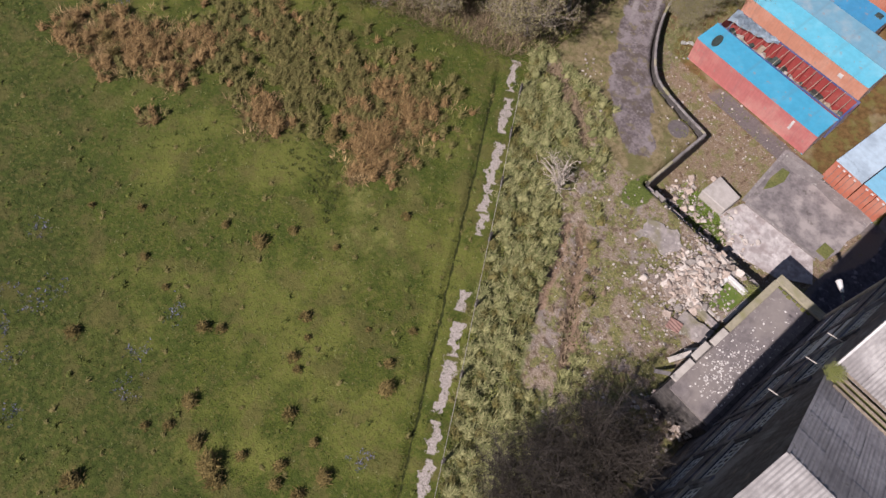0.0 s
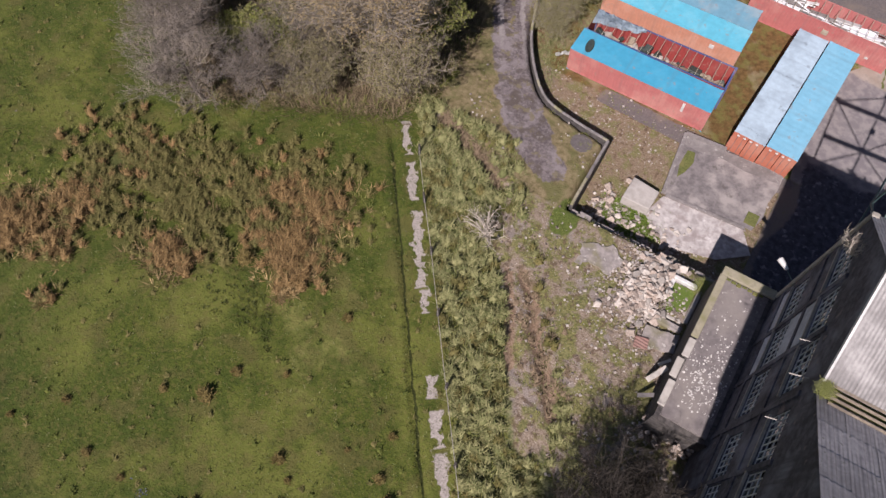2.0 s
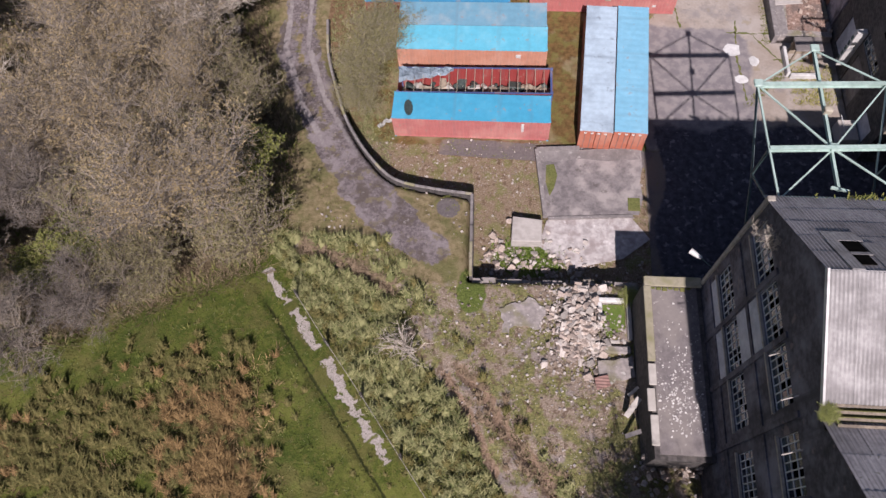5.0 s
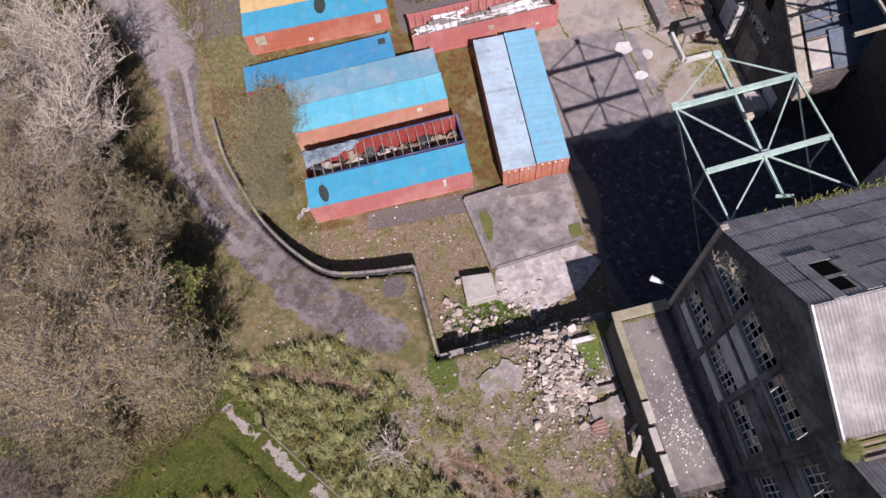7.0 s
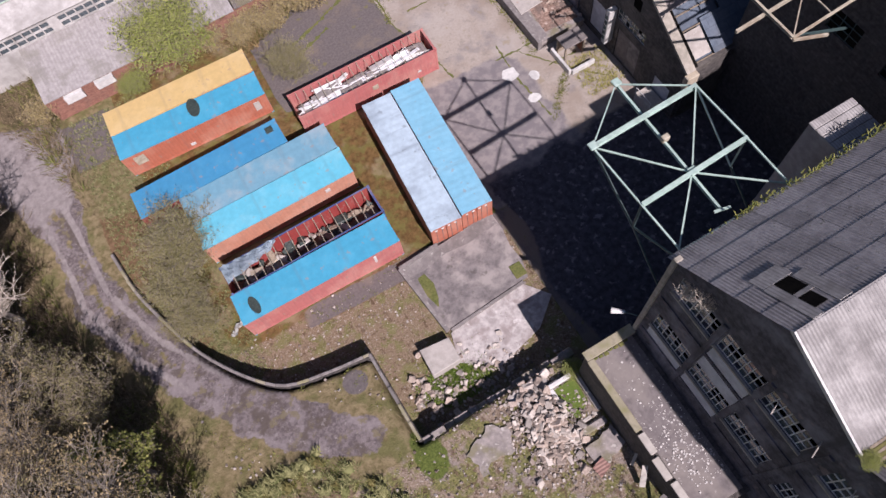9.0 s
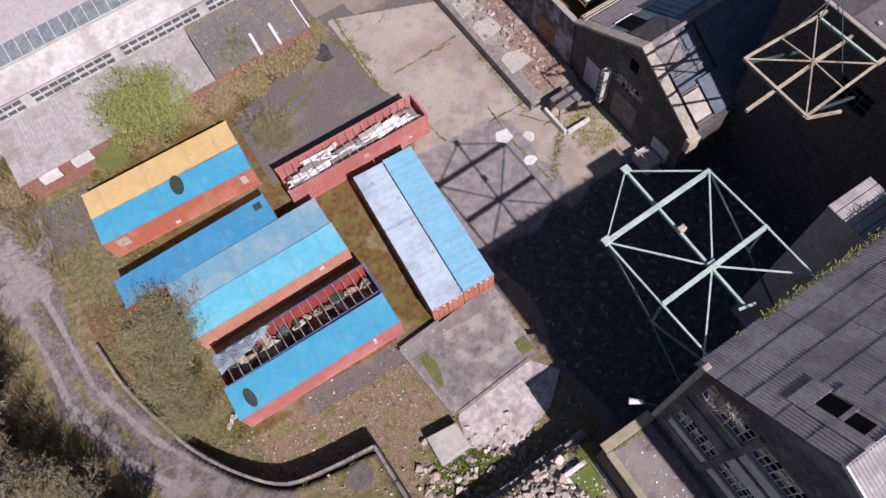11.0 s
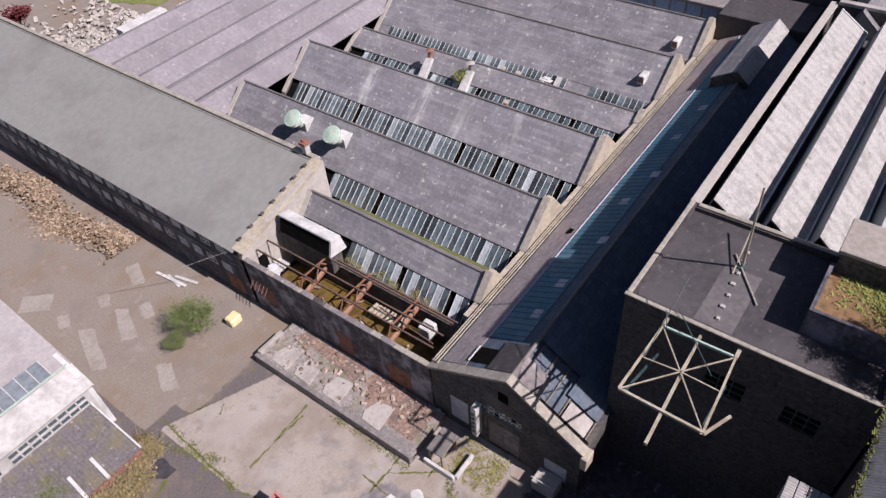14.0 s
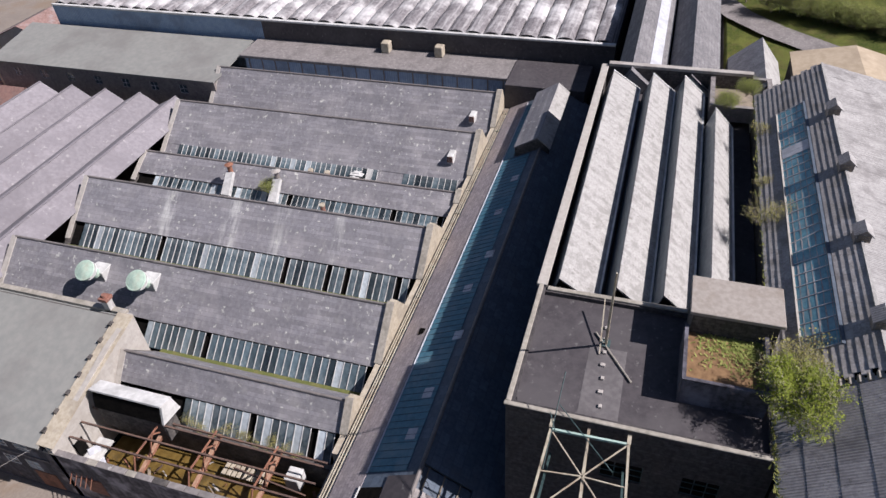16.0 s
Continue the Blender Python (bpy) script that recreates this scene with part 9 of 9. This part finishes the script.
tufts("rough_grass", "pale bent grass beside the fence", 2000, in_strip, 8, 0.3, 0.03, "blade_pale", 48, 0.22, 1.0)
tufts("rough_grass", "green tussocky grass beside the fence", 2200, in_strip, 8, 0.3, 0.035, "leaf_olive", 35, 0.2, 0.8)
GULLY = [(-8.0, -18.7), (-6.4, -20.3), (-5.2, -22.3), (-3.4, -24.2), (-1.8, -26.4)]
mounds("bracken", "dead rust-coloured bracken along the cut bank", 90, near_line(BANK, 0.35), 0.3, 0.22, 14, 0.3, "mound_rust", 71, "bracken")
mounds("bracken", "dead brown bracken along the washed-out path", 80, near_line(GULLY, 0.6), 0.24, 0.14, 10, 0.3, "mound_rust", 72, "bracken")


def in_woods(rnd):
    x, y = rnd.uniform(-56, -21.5), rnd.uniform(-21, 40)
    e = np.interp(x, [-55, -42, -37, -33, -23, -20], [-10, -16.5, -20.0, -17, -12.5, -7])
    if x < -35 and y < 2 and rnd.random() < 0.65:
        return None
    return (x, y) if y > e and float(line_dist(np.array(x), np.array(y), ROAD)) > 2.5 else None


tufts("undergrowth", "tangled brown undergrowth between the trees", 7000, in_woods, 14, 0.75, 0.022, "twig_tan", 73, 0.9, 1.0, category="undergrowth")
tufts("undergrowth", "dry brown bramble between the trees", 4200, in_woods, 12, 0.7, 0.02, "twig_brown", 76, 0.8, 1.0, category="undergrowth")
tufts("undergrowth", "olive undergrowth between the trees", 1500, in_woods, 10, 0.7, 0.05, "leaf_olive", 74, 0.5, 1.0, category="undergrowth")


def soil_spot(rnd):
    x, y = rnd.uniform(-20, 5), rnd.uniform(-30, 6)
    d = rnd.random()
    if inside(np.array(x), np.array(y), YARD):
        return (x, y) if y < 0.6 and x < 5 else None
    s = west_of_fence(x, y)
    return (x, y) if s < -4.5 and float(line_dist(np.array(x), np.array(y), ROAD)) > 2.2 else None


tufts("waste_weeds", "low weeds over the demolition ground", 1700, soil_spot, 6, 0.16, 0.03, "leaf_olive", 38, 0.16, 0.9)


tufts("green_weeds", "bright green weeds below the broken wall", 420, lambda r: (r.gauss(-3.6, 1.2), r.gauss(-9.3, 0.55)), 8, 0.22, 0.04, "leaf_green", 75, 0.2, 0.8, category="weeds")


MOSSY = [[(7.2, 20.0), (7.9, 29.0)], [(15.9, 10.5), (15.9, 18.0)], [(5.3, 12.4), (8.4, 16.0)], [(13.6, 4.4), (17.2, 8.0)], [(-3.0, -6.3), (4.0, -5.9)], [(8.3, 22.5), (6.2, 28.0)]]
for k, pts in enumerate(MOSSY):
    tufts("edge_weeds", "low moss and weeds along a yard joint", 130, near_line(pts, 0.18), 7, 0.14, 0.04, "leaf_olive", 80 + k, 0.16, 1.0, category="weeds")
BED = [(-5.2, 24.9), (-1.6, 26.4), (2.4, 28.0), (5.6, 29.0)]
tufts("bed_reeds", "tall rust-brown dead stems in the raised bed", 420, near_line(BED, 0.4), 9, 1.1, 0.03, "blade_brown", 92, 0.3, 0.7, category="weeds")
tufts("bed_reeds", "pale straw stems in the raised bed", 260, near_line(BED, 0.45), 8, 1.1, 0.025, "blade_straw", 93, 0.3, 0.8, category="weeds")
tufts("bed_reeds", "olive green shoots in the raised bed", 260, near_line(BED, 0.45), 8, 0.9, 0.04, "leaf_olive", 94, 0.3, 0.8, category="weeds")
tufts("edge_weeds", "yellowish weeds in the small bed by the hall", 260, lambda r: (r.uniform(17.1, 20.4), r.uniform(4.4, 8.2)), 8, 0.2, 0.04, "leaf_yellow", 90, 0.18, 1.0, category="weeds")


def yard_edge(rnd):
    x, y = rnd.uniform(-21, -14), rnd.uniform(-2, 26)
    return (x, y) if inside(np.array(x), np.array(y), YARD) and x < -14.6 else None


tufts("yard_weeds", "yellowish grass along the yard edge", 2600, yard_edge, 7, 0.24, 0.03, "blade_pale", 39, 0.18, 0.8)


rnd = random.Random(78)
V, F = [], []
for _ in range(900):
    x, y = 31.6 - abs(rnd.gauss(0, 1.1)), -12.7 + abs(rnd.gauss(0, 1.5))
    if x < 28.0 or y > -9.0:
        continue
    a, ln = rnd.uniform(0, 6.283), rnd.uniform(0.1, 0.35)
    k = len(V)
    V += [(x - 0.05 * math.sin(a), y + 0.05 * math.cos(a), 18.18), (x + 0.05 * math.sin(a), y - 0.05 * math.cos(a), 18.18), (x + math.cos(a) * ln, y + math.sin(a) * ln, 18.2 + ln * 0.6)]
    F.append((k, k + 1, k + 2))
tagged(mesh_part("tank_weeds", V, F, "leaf_lime"), "green weeds growing in the roof tank", "weeds", kind="stuff")
tagged(part("slack_cable", TUBE((20.75, 33.3, 6.3), (13.5, 45.5, 0.05), 0.02, None, 5), "conc_pale"), "slack pale cable from the range wall to the yard", "cable")
# weeds in the mill gutter
rnd = random.Random(77)
V, F = [], []
for _ in range(1700):
    x = rnd.choice((rnd.uniform(10, 26), rnd.uniform(26, 61), rnd.uniform(8, 61)))
    y, z = -13.45 + rnd.gauss(0, 0.12), 17.28
    a = rnd.uniform(0, 6.283)
    ln = rnd.uniform(0.1, 0.45)
    k = len(V)
    V += [(x - 0.05 * math.sin(a), y + 0.05 * math.cos(a), z), (x + 0.05 * math.sin(a), y - 0.05 * math.cos(a), z), (x + math.cos(a) * ln * 0.6, y + math.sin(a) * ln * 0.6, z + ln * 0.7)]
    F.append((k, k + 1, k + 2))
tagged(mesh_part("gutter_weeds", V, F, "leaf_olive"), "olive green weeds growing in the mill gutter", "weeds", kind="stuff")

# single brown clumps in the pasture
CLUMPS = [(-23.5, -37.8, 0.6), (-20.9, -36.7, 1.1), (-14.6, -37.4, 0.8), (-12.9, -39.5, 0.8), (-13.4, -38.1, 0.5), (-9.5, -32.7, 0.6), (-8.8, -35.2, 0.7), (-7.6, -36.3, 1.1),
          (-10.6, -47.0, 1.5), (-12.2, -46.9, 1.0), (-14.9, -53.4, 1.2), (-10.1, -41.7, 0.9), (-22.9, -49.2, 1.0), (-18.1, -42.8, 0.9), (-8.0, -43.9, 0.8), (-7.8, -41.6, 0.6),
          (-14.5, -45.9, 1.0), (-16.3, -27.8, 0.7), (-17.3, -42.0, 0.7), (-6.0, -44.0, 0.9), (-41.2, -36.4, 1.4), (-42.9, -36.0, 1.6), (-45.5, -37.8, 1.3), (-39.0, -32.0, 1.0),
          (-24.8, -43.2, 0.6), (-22.0, -43.2, 0.5), (-14.1, -47.6, 0.7), (-15.0, -48.7, 0.6), (-12.1, -39.8, 0.6), (-9.9, -45.3, 0.7), (-7.3, -44.7, 0.8), (-5.8, -42.3, 1.0), (-20.2, -34.5, 0.7), (-9.6, -47.2, 1.1), (-28.2, -41.5, 0.6), (-30.5, -44.0, 0.5), (-11.4, -34.8, 0.4), (-17.4, -33.0, 0.5)]
clump = mounds("rush_clump", "single brown rush clump in the pasture", 1, lambda r: (0.0, 0.0), 0.46, 0.62, 130, 0.34, "clump_brown", 53, "rush clump")
tagged(clump, "single brown rush clump in the pasture", "rush clump", "pasture clumps", kind="thing")
clump.location = (-24.84, -27.9, gz_at(-24.84, -27.9) - gz_at(0, 0))
base0 = gz_at(0.0, 0.0)
for k, (x, y, s) in enumerate(CLUMPS):
    o = clump.copy()
    scene.collection.objects.link(o)
    o.matrix_basis = Matrix.Translation((x, y, gz_at(x, y) - base0 * 0.8 * s)) @ pose(0, 0, 0, 0, 0, k * 47) @ Matrix.Scale(0.8 * s, 4)

# fence
M["post_wood"] = surf("dark_fence_timber", (0.03, 0.027, 0.024), (0.075, 0.065, 0.055), 3.0, 0.95, 0.4)
fence = thing("wire_fence", "post and wire fence between the field and the rough verge", "fence")
posts = [(-19.5, -14.0), (-16.9, -17.4), (-14.2, -20.75), (-11.4, -24.4), (-8.3, -28.4), (-5.3, -32.2), (-2.1, -36.4), (1.0, -40.4)]
first = part("post", TUBE((0, 0, -0.2), (0.04, 0.03, 1.25), 0.12, 0.1, 8), "post_wood", fence)
first.location = (*posts[0], gz_at(*posts[0]))
for p in posts[1:]:
    share("post", first, Matrix.Translation((*p, gz_at(*p))) @ pose(0, 0, 0, random.uniform(-4, 4), random.uniform(-4, 4), random.uniform(0, 90)), fence)
for a, b in zip(posts[:-1], posts[1:]):
    for h_ in (0.4, 0.75, 1.08):
        part("wire", TUBE((*a, gz_at(*a) + h_), (*b, gz_at(*b) + h_), 0.014, None, 4), "conc_pale" if h_ > 1 else "lead", fence)

# rubble
random.seed(60)
stone_meshes = []
for k in range(6):
    bm = bmesh.new()
    box(bm, (-0.5, -0.35, -0.25), (0.5, 0.35, 0.25))
    bmesh.ops.bevel(bm, geom=bm.edges[:], offset=0.09, segments=1, affect='EDGES')
    for v in bm.verts:
        v.co += Vector((random.uniform(-1, 1), random.uniform(-1, 1), random.uniform(-1, 1))) * 0.09
    me = bpy.data.meshes.new("stone")
    bm.to_mesh(me)
    bm.free()
    me.materials.append((surf("pale_rubble", (0.34, 0.305, 0.27), (0.52, 0.48, 0.43), 2.0, 0.95, 0.4, blotch=(0.26, 0.21, 0.175), blotch_scale=1.5, blotch_amt=0.6, random_amt=0.38),
                         surf("brown_rubble", (0.25, 0.2, 0.165), (0.4, 0.34, 0.29), 2.0, 0.95, 0.4, random_amt=0.35))[k % 2])
    stone_meshes.append(me)


def stone(parent, x, y, z, s):
    o = new("stone", random.choice(stone_meshes))
    o.parent = parent
    o.matrix_basis = pose(x, y, z, random.uniform(-40, 40), random.uniform(-40, 40), random.uniform(0, 360)) @ Matrix.Diagonal((s * random.uniform(0.7, 1.3), s * random.uniform(0.7, 1.2), s * random.uniform(0.6, 1.1), 1))


pile = thing("rubble_pile", "heap of pale broken stone and brick from a demolition", "rubble")
k = 0
while k < 300:
    x, y = random.gauss(-0.3, 0.95), random.gauss(-15.2, 1.35)
    if not (-4.0 < x < 2.9 and -19.6 < y < -12.2) or (1.1 < x < 2.7 and -16 < y < -13.6):
        continue
    h_ = 0.7 * math.exp(-((x - 0.0) / 1.8) ** 2 - ((y + 14.8) / 2.2) ** 2)
    stone(pile, x, y, gz_at(x, y) + h_ * random.uniform(0.4, 1.0) + 0.03, random.choice((0.2, 0.28, 0.36, 0.46, 0.6)))
    k += 1
pile2 = thing("rubble_pile", "spill of broken stone at the end of the annex", "rubble")
for _ in range(110):
    x, y = random.uniform(3.0, 6.4), random.uniform(-27.0, -23.4)
    stone(pile2, x, y, gz_at(x, y) + max(0, (y + 27) * 0.5) * random.uniform(0.3, 1), random.choice((0.15, 0.25, 0.35)))
pile3 = thing("rubble_pile", "stones fallen below the broken wall", "rubble")
for _ in range(130):
    x = random.uniform(-7.2, 0.5)
    y = -9.8 + random.gauss(0, 1.1) - 0.05 * x
    if -12 < y < -6.5:
        stone(pile3, x, y, random.uniform(0, 0.2), random.choice((0.15, 0.25, 0.35, 0.5)))
# small litter of stone chips, too fine to pick apart
V, F = [], []
rnd = random.Random(61)
spots = []
while len(spots) < 1000:
    p = soil_spot(rnd)
    if p and (p[1] < -7 or rnd.random() < 0.3):
        spots.append(p)
while len(spots) < 3200:
    p = (rnd.gauss(-0.3, 1.6), rnd.gauss(-15.4, 2.1)) if rnd.random() < 0.75 else (rnd.uniform(-6.5, 1.0), rnd.gauss(-9.6, 1.0))
    if -5 < p[0] < 2.6 or p[1] > -12:
        spots.append(p)
zs = ground_z(np.array([p[0] for p in spots]), np.array([p[1] for p in spots]))
cube_f = ((0, 3, 2, 1), (4, 5, 6, 7), (0, 1, 5, 4), (1, 2, 6, 5), (2, 3, 7, 6), (3, 0, 4, 7))
cube_v = ((-1, -1, -1), (1, -1, -1), (1, 1, -1), (-1, 1, -1), (-1, -1, 1), (1, -1, 1), (1, 1, 1), (-1, 1, 1))
for (x, y), z in zip(spots, zs):
    s = rnd.choice((0.022, 0.034, 0.05, 0.085))
    m = pose(x, y, z + s * 0.3 + 0.45 * rnd.random() * math.exp(-((x + 0.2) / 1.5) ** 2 - ((y + 15.0) / 1.8) ** 2) * (y < -12), rnd.uniform(-40, 40), rnd.uniform(-40, 40), rnd.uniform(0, 360))
    k = len(V)
    V += [m @ Vector((a * s * rnd.uniform(0.6, 1.2), b * s * rnd.uniform(0.6, 1.2), c * s * 0.6)) for a, b, c in cube_v]
    F += [[k + q for q in f] for f in cube_f]
for _ in range(1000):
    x, y = rnd.uniform(-17.5, 4.5), rnd.gauss(-2.2, 1.6)
    if not inside(np.array(x), np.array(y), YARD) or y > 0.6 or (x > -3.2 and -6.3 < y < 0):
        continue
    s = rnd.choice((0.012, 0.016, 0.022, 0.03, 0.045))
    m = pose(x, y, s * 0.3, rnd.uniform(-30, 30), rnd.uniform(-30, 30), rnd.uniform(0, 360))
    k = len(V)
    V += [m @ Vector((a * s * rnd.uniform(0.6, 1.6), b * s * rnd.uniform(0.5, 1.0), c * s * 0.5)) for a, b, c in cube_v]
    F += [[k + q for q in f] for f in cube_f]
M["chips"] = leaf_mat("mixed_stone_chips", (0.14, 0.11, 0.09), (0.48, 0.44, 0.4), 0.95)
tagged(mesh_part("stone_chips", V, F, "chips"), "scatter of pale stone chips on the waste ground", "rubble", kind="stuff")
# broken bits over the loading dock
V, F = [], []
for _ in range(260):
    y = rnd.uniform(11.0, 27.0)
    x = rnd.uniform(16.7, 20.6) if rnd.random() < 0.4 else rnd.gauss(19.3, 0.7)
    if not 16.6 < x < 20.7:
        continue
    s = rnd.choice((0.03, 0.05, 0.08, 0.16))
    m = pose(x, y, 0.79 + s * 0.3, rnd.uniform(-30, 30), rnd.uniform(-30, 30), rnd.uniform(0, 360))
    k = len(V)
    V += [m @ Vector((a * s * rnd.uniform(0.6, 1.8), b * s * rnd.uniform(0.4, 1.0), c * s * 0.4)) for a, b, c in cube_v]
    F += [[k + q for q in f] for f in cube_f]
M["dock_bits"] = leaf_mat("broken_stone_bits", (0.15, 0.1, 0.075), (0.44, 0.36, 0.3), 0.95)
tagged(mesh_part("dock_debris", V, F, "dock_bits"), "broken stone and board strewn over the loading dock", "debris", kind="stuff")
# brown debris bank by the long range
V, F = [], []
for _ in range(7500):
    t = rnd.random()
    y = 49 + 28 * t
    x = 17.4 + 0.9 * math.sin(y * 0.4) + rnd.gauss(0, 0.95)
    if x > 20.5:
        continue
    h_ = 1.1 * math.exp(-((x - 17.6) / 1.5) ** 2)
    s = rnd.choice((0.03, 0.05, 0.08, 0.13))
    m = pose(x, y, h_ * rnd.uniform(0.3, 1.0), rnd.uniform(-40, 40), rnd.uniform(-40, 40), rnd.uniform(0, 360))
    k = len(V)
    V += [m @ Vector((a * s * rnd.uniform(0.6, 1.8), b * s * rnd.uniform(0.4, 1.0), c * s * 0.5)) for a, b, c in cube_v]
    F += [[k + q for q in f] for f in cube_f]
M["debris"] = leaf_mat("mixed_debris", (0.15, 0.1, 0.06), (0.42, 0.33, 0.24))
tagged(mesh_part("debris_bank", V, F, "debris"), "long bank of buff timber and brick debris", "debris", kind="stuff")
V, F = [], []
for _ in range(3000):
    x, y = rnd.uniform(34, 66), rnd.gauss(88, 8)
    if y < 78 or (x > 52 and 90 < y < 104):
        continue
    s = rnd.choice((0.1, 0.2, 0.35))
    m = pose(x, y, rnd.uniform(0, 0.5), rnd.uniform(-40, 40), rnd.uniform(-40, 40), rnd.uniform(0, 360))
    k = len(V)
    V += [m @ Vector((a * s * rnd.uniform(0.6, 1.8), b * s * rnd.uniform(0.4, 1.0), c * s * 0.5)) for a, b, c in cube_v]
    F += [[k + q for q in f] for f in cube_f]
tagged(mesh_part("debris_bank", V, F, "conc_pale"), "pale demolition rubble behind the mauve sheds", "debris", kind="stuff")
def ragged(pts, step=0.3, jit=0.1, seed=1):
    """The outline broken up into uneven short edges."""
    rnd = random.Random(seed)
    out = []
    for p, q in zip(pts, pts[1:] + pts[:1]):
        p, q = Vector(p), Vector(q)
        k = max(1, int((q - p).length / step))
        for i in range(k):
            c = p.lerp(q, i / k)
            out.append((c.x + rnd.uniform(-jit, jit), c.y + rnd.uniform(-jit, jit), c.z))
    return out


# concrete remains on the demolition ground
rem = thing("wall_remnant", "remnant low white wall round a grassy square", "wall remnant")
part("run", bevelled(B(((0.9, -13.6, 1.9), (2.6, -13.3, 2.75))), 0.05), "white", rem)
part("run", bevelled(B(((2.75, -16.2, 1.9), (3.05, -13.3, 2.7))), 0.05), "conc", rem)
part("run", bevelled(B(((0.8, -16.4, 1.9), (2.7, -16.15, 2.5))), 0.05), "conc_pale", rem)
part("turf", bevelled(B(((1.15, -16.1, 1.9), (2.7, -13.65, 2.42))), 0.08), "grass_green", rem, "bright green turf")
part("run", bevelled(B(((0.86, -15.2, 1.9), (1.14, -13.62, 2.7))), 0.05), "white", rem)
part("run", bevelled(B(((0.5, -17.1, 1.9), (2.9, -16.6, 2.75))), 0.08), "conc_old", rem)
rem2 = thing("concrete_slab", "tilted small concrete slab in the rubble", "slab")
part("floor", S(ragged([(0.9, -19.3, 2.85), (3.0, -18.6, 2.85), (2.9, -17.3, 2.85), (0.7, -17.8, 2.85)], 0.35, 0.1, 3), 0.3), "conc_old", rem2)
plate = tagged(part("rusty_sheet", bevelled(S([(0.6, -19.6, 2.95), (1.5, -19.3, 2.9), (1.3, -18.6, 3.0), (0.45, -18.85, 3.05)], 0.04), 0.01), "redroof"), "rusty red sheet lying on the rubble", "sheet")
rem4 = thing("concrete_slab", "pale broken floor piece beside the rubble", "slab")
part("floor", S(ragged([(-1.6, -12.6, 2.35), (1.2, -12.4, 2.35), (1.0, -13.3, 2.4), (-1.2, -13.9, 2.4)], 0.3, 0.12, 6), 0.3), "conc", rem4)
leaning = thing("leaning_boards", "pale boards leaning against the annex wall", "boards")
for k, (x0, y0, x1, y1) in enumerate(((2.3, -21.2, 2.9, -20.3), (2.2, -22.4, 2.95, -22.2), (2.5, -19.9, 3.0, -19.5))):
    part("board", BAR((x0, y0, 3.1), (x1, y1, 4.4 - 0.3 * k), 0.34 - 0.08 * k, 0.06), "conc_pale" if k != 1 else "conc_dark", leaning)
rem3 = thing("concrete_slab", "weathered pinkish concrete patch in the weeds", "slab")
part("floor", S(ragged([(-5.6, -14.2, 2.45), (-3.6, -13.5, 2.45), (-2.6, -14.2, 2.45), (-3.0, -15.7, 2.45), (-4.6, -15.4, 2.45), (-5.3, -16.0, 2.45)], 0.3, 0.16, 4), 0.2), "conc_old", rem3)
# mossy joints across the yard
JOINTS = [[(12.7, 11.7), (16.4, 11.6)], [(16.1, 8.9), (18.9, 8.85)], [(11.6, 20.5), (15.7, 20.7)], [(13.5, 13.0), (13.2, 9.2), (13.6, 4.5)], [(7.3, 20.2), (7.9, 30.0)], [(9.1, 20.5), (14.8, 20.3)],
          [(14.6, 11.6), (17.0, 8.2), (19.4, 5.4)], [(7.2, 20.2), (8.4, 16.0), (8.9, 12.0)], [(10.8, 26.0), (12.0, 26.6)], [(4.8, 25.0), (2.0, 23.9), (-1.2, 22.7)], [(2.4, 22.8), (0.2, 22.0), (-1.8, 20.9)], [(-4.0, 18.2), (0.6, 17.0), (4.0, 16.9)]]
random.seed(90)
for pts2 in JOINTS:
    bm = bmesh.new()
    rows = []
    k = 0
    for (x1, y1), (x2, y2) in zip(pts2[:-1], pts2[1:]):
        n_ = max(2, int(math.hypot(x2 - x1, y2 - y1) / 0.25))
        for i in range(n_):
            t = i / n_
            dx, dy = x2 - x1, y2 - y1
            ln = math.hypot(dx, dy)
            w = random.uniform(0.012, 0.12) * (1.8 if pts2[0][0] < 5 else 1.0)
            cx, cy = x1 + dx * t + random.uniform(-0.06, 0.06), y1 + dy * t + random.uniform(-0.06, 0.06)
            rows.append((bm.verts.new((cx - dy / ln * w, cy + dx / ln * w, 0.014)), bm.verts.new((cx + dy / ln * w, cy - dx / ln * w, 0.014))))
    for a, b in zip(rows[:-1], rows[1:]):
        bm.faces.new((a[0], a[1], b[1], b[0]))
    tagged(part("mossy_joint", bm, "moss"), "moss grown along a joint in the concrete", "moss", "mossy joints")

tagged(part("grass_patch", S(ragged([(51.7, 103.9, 0.08), (55.9, 93.1, 0.08), (66.1, 95.1, 0.08), (67.2, 99.4, 0.08), (63.4, 105.9, 0.08), (57.1, 105.1, 0.08)], 1.2, 0.4, 9), 0.05), "turf"), "bright rough grass patch behind the mauve sheds", "grass", kind="structure")
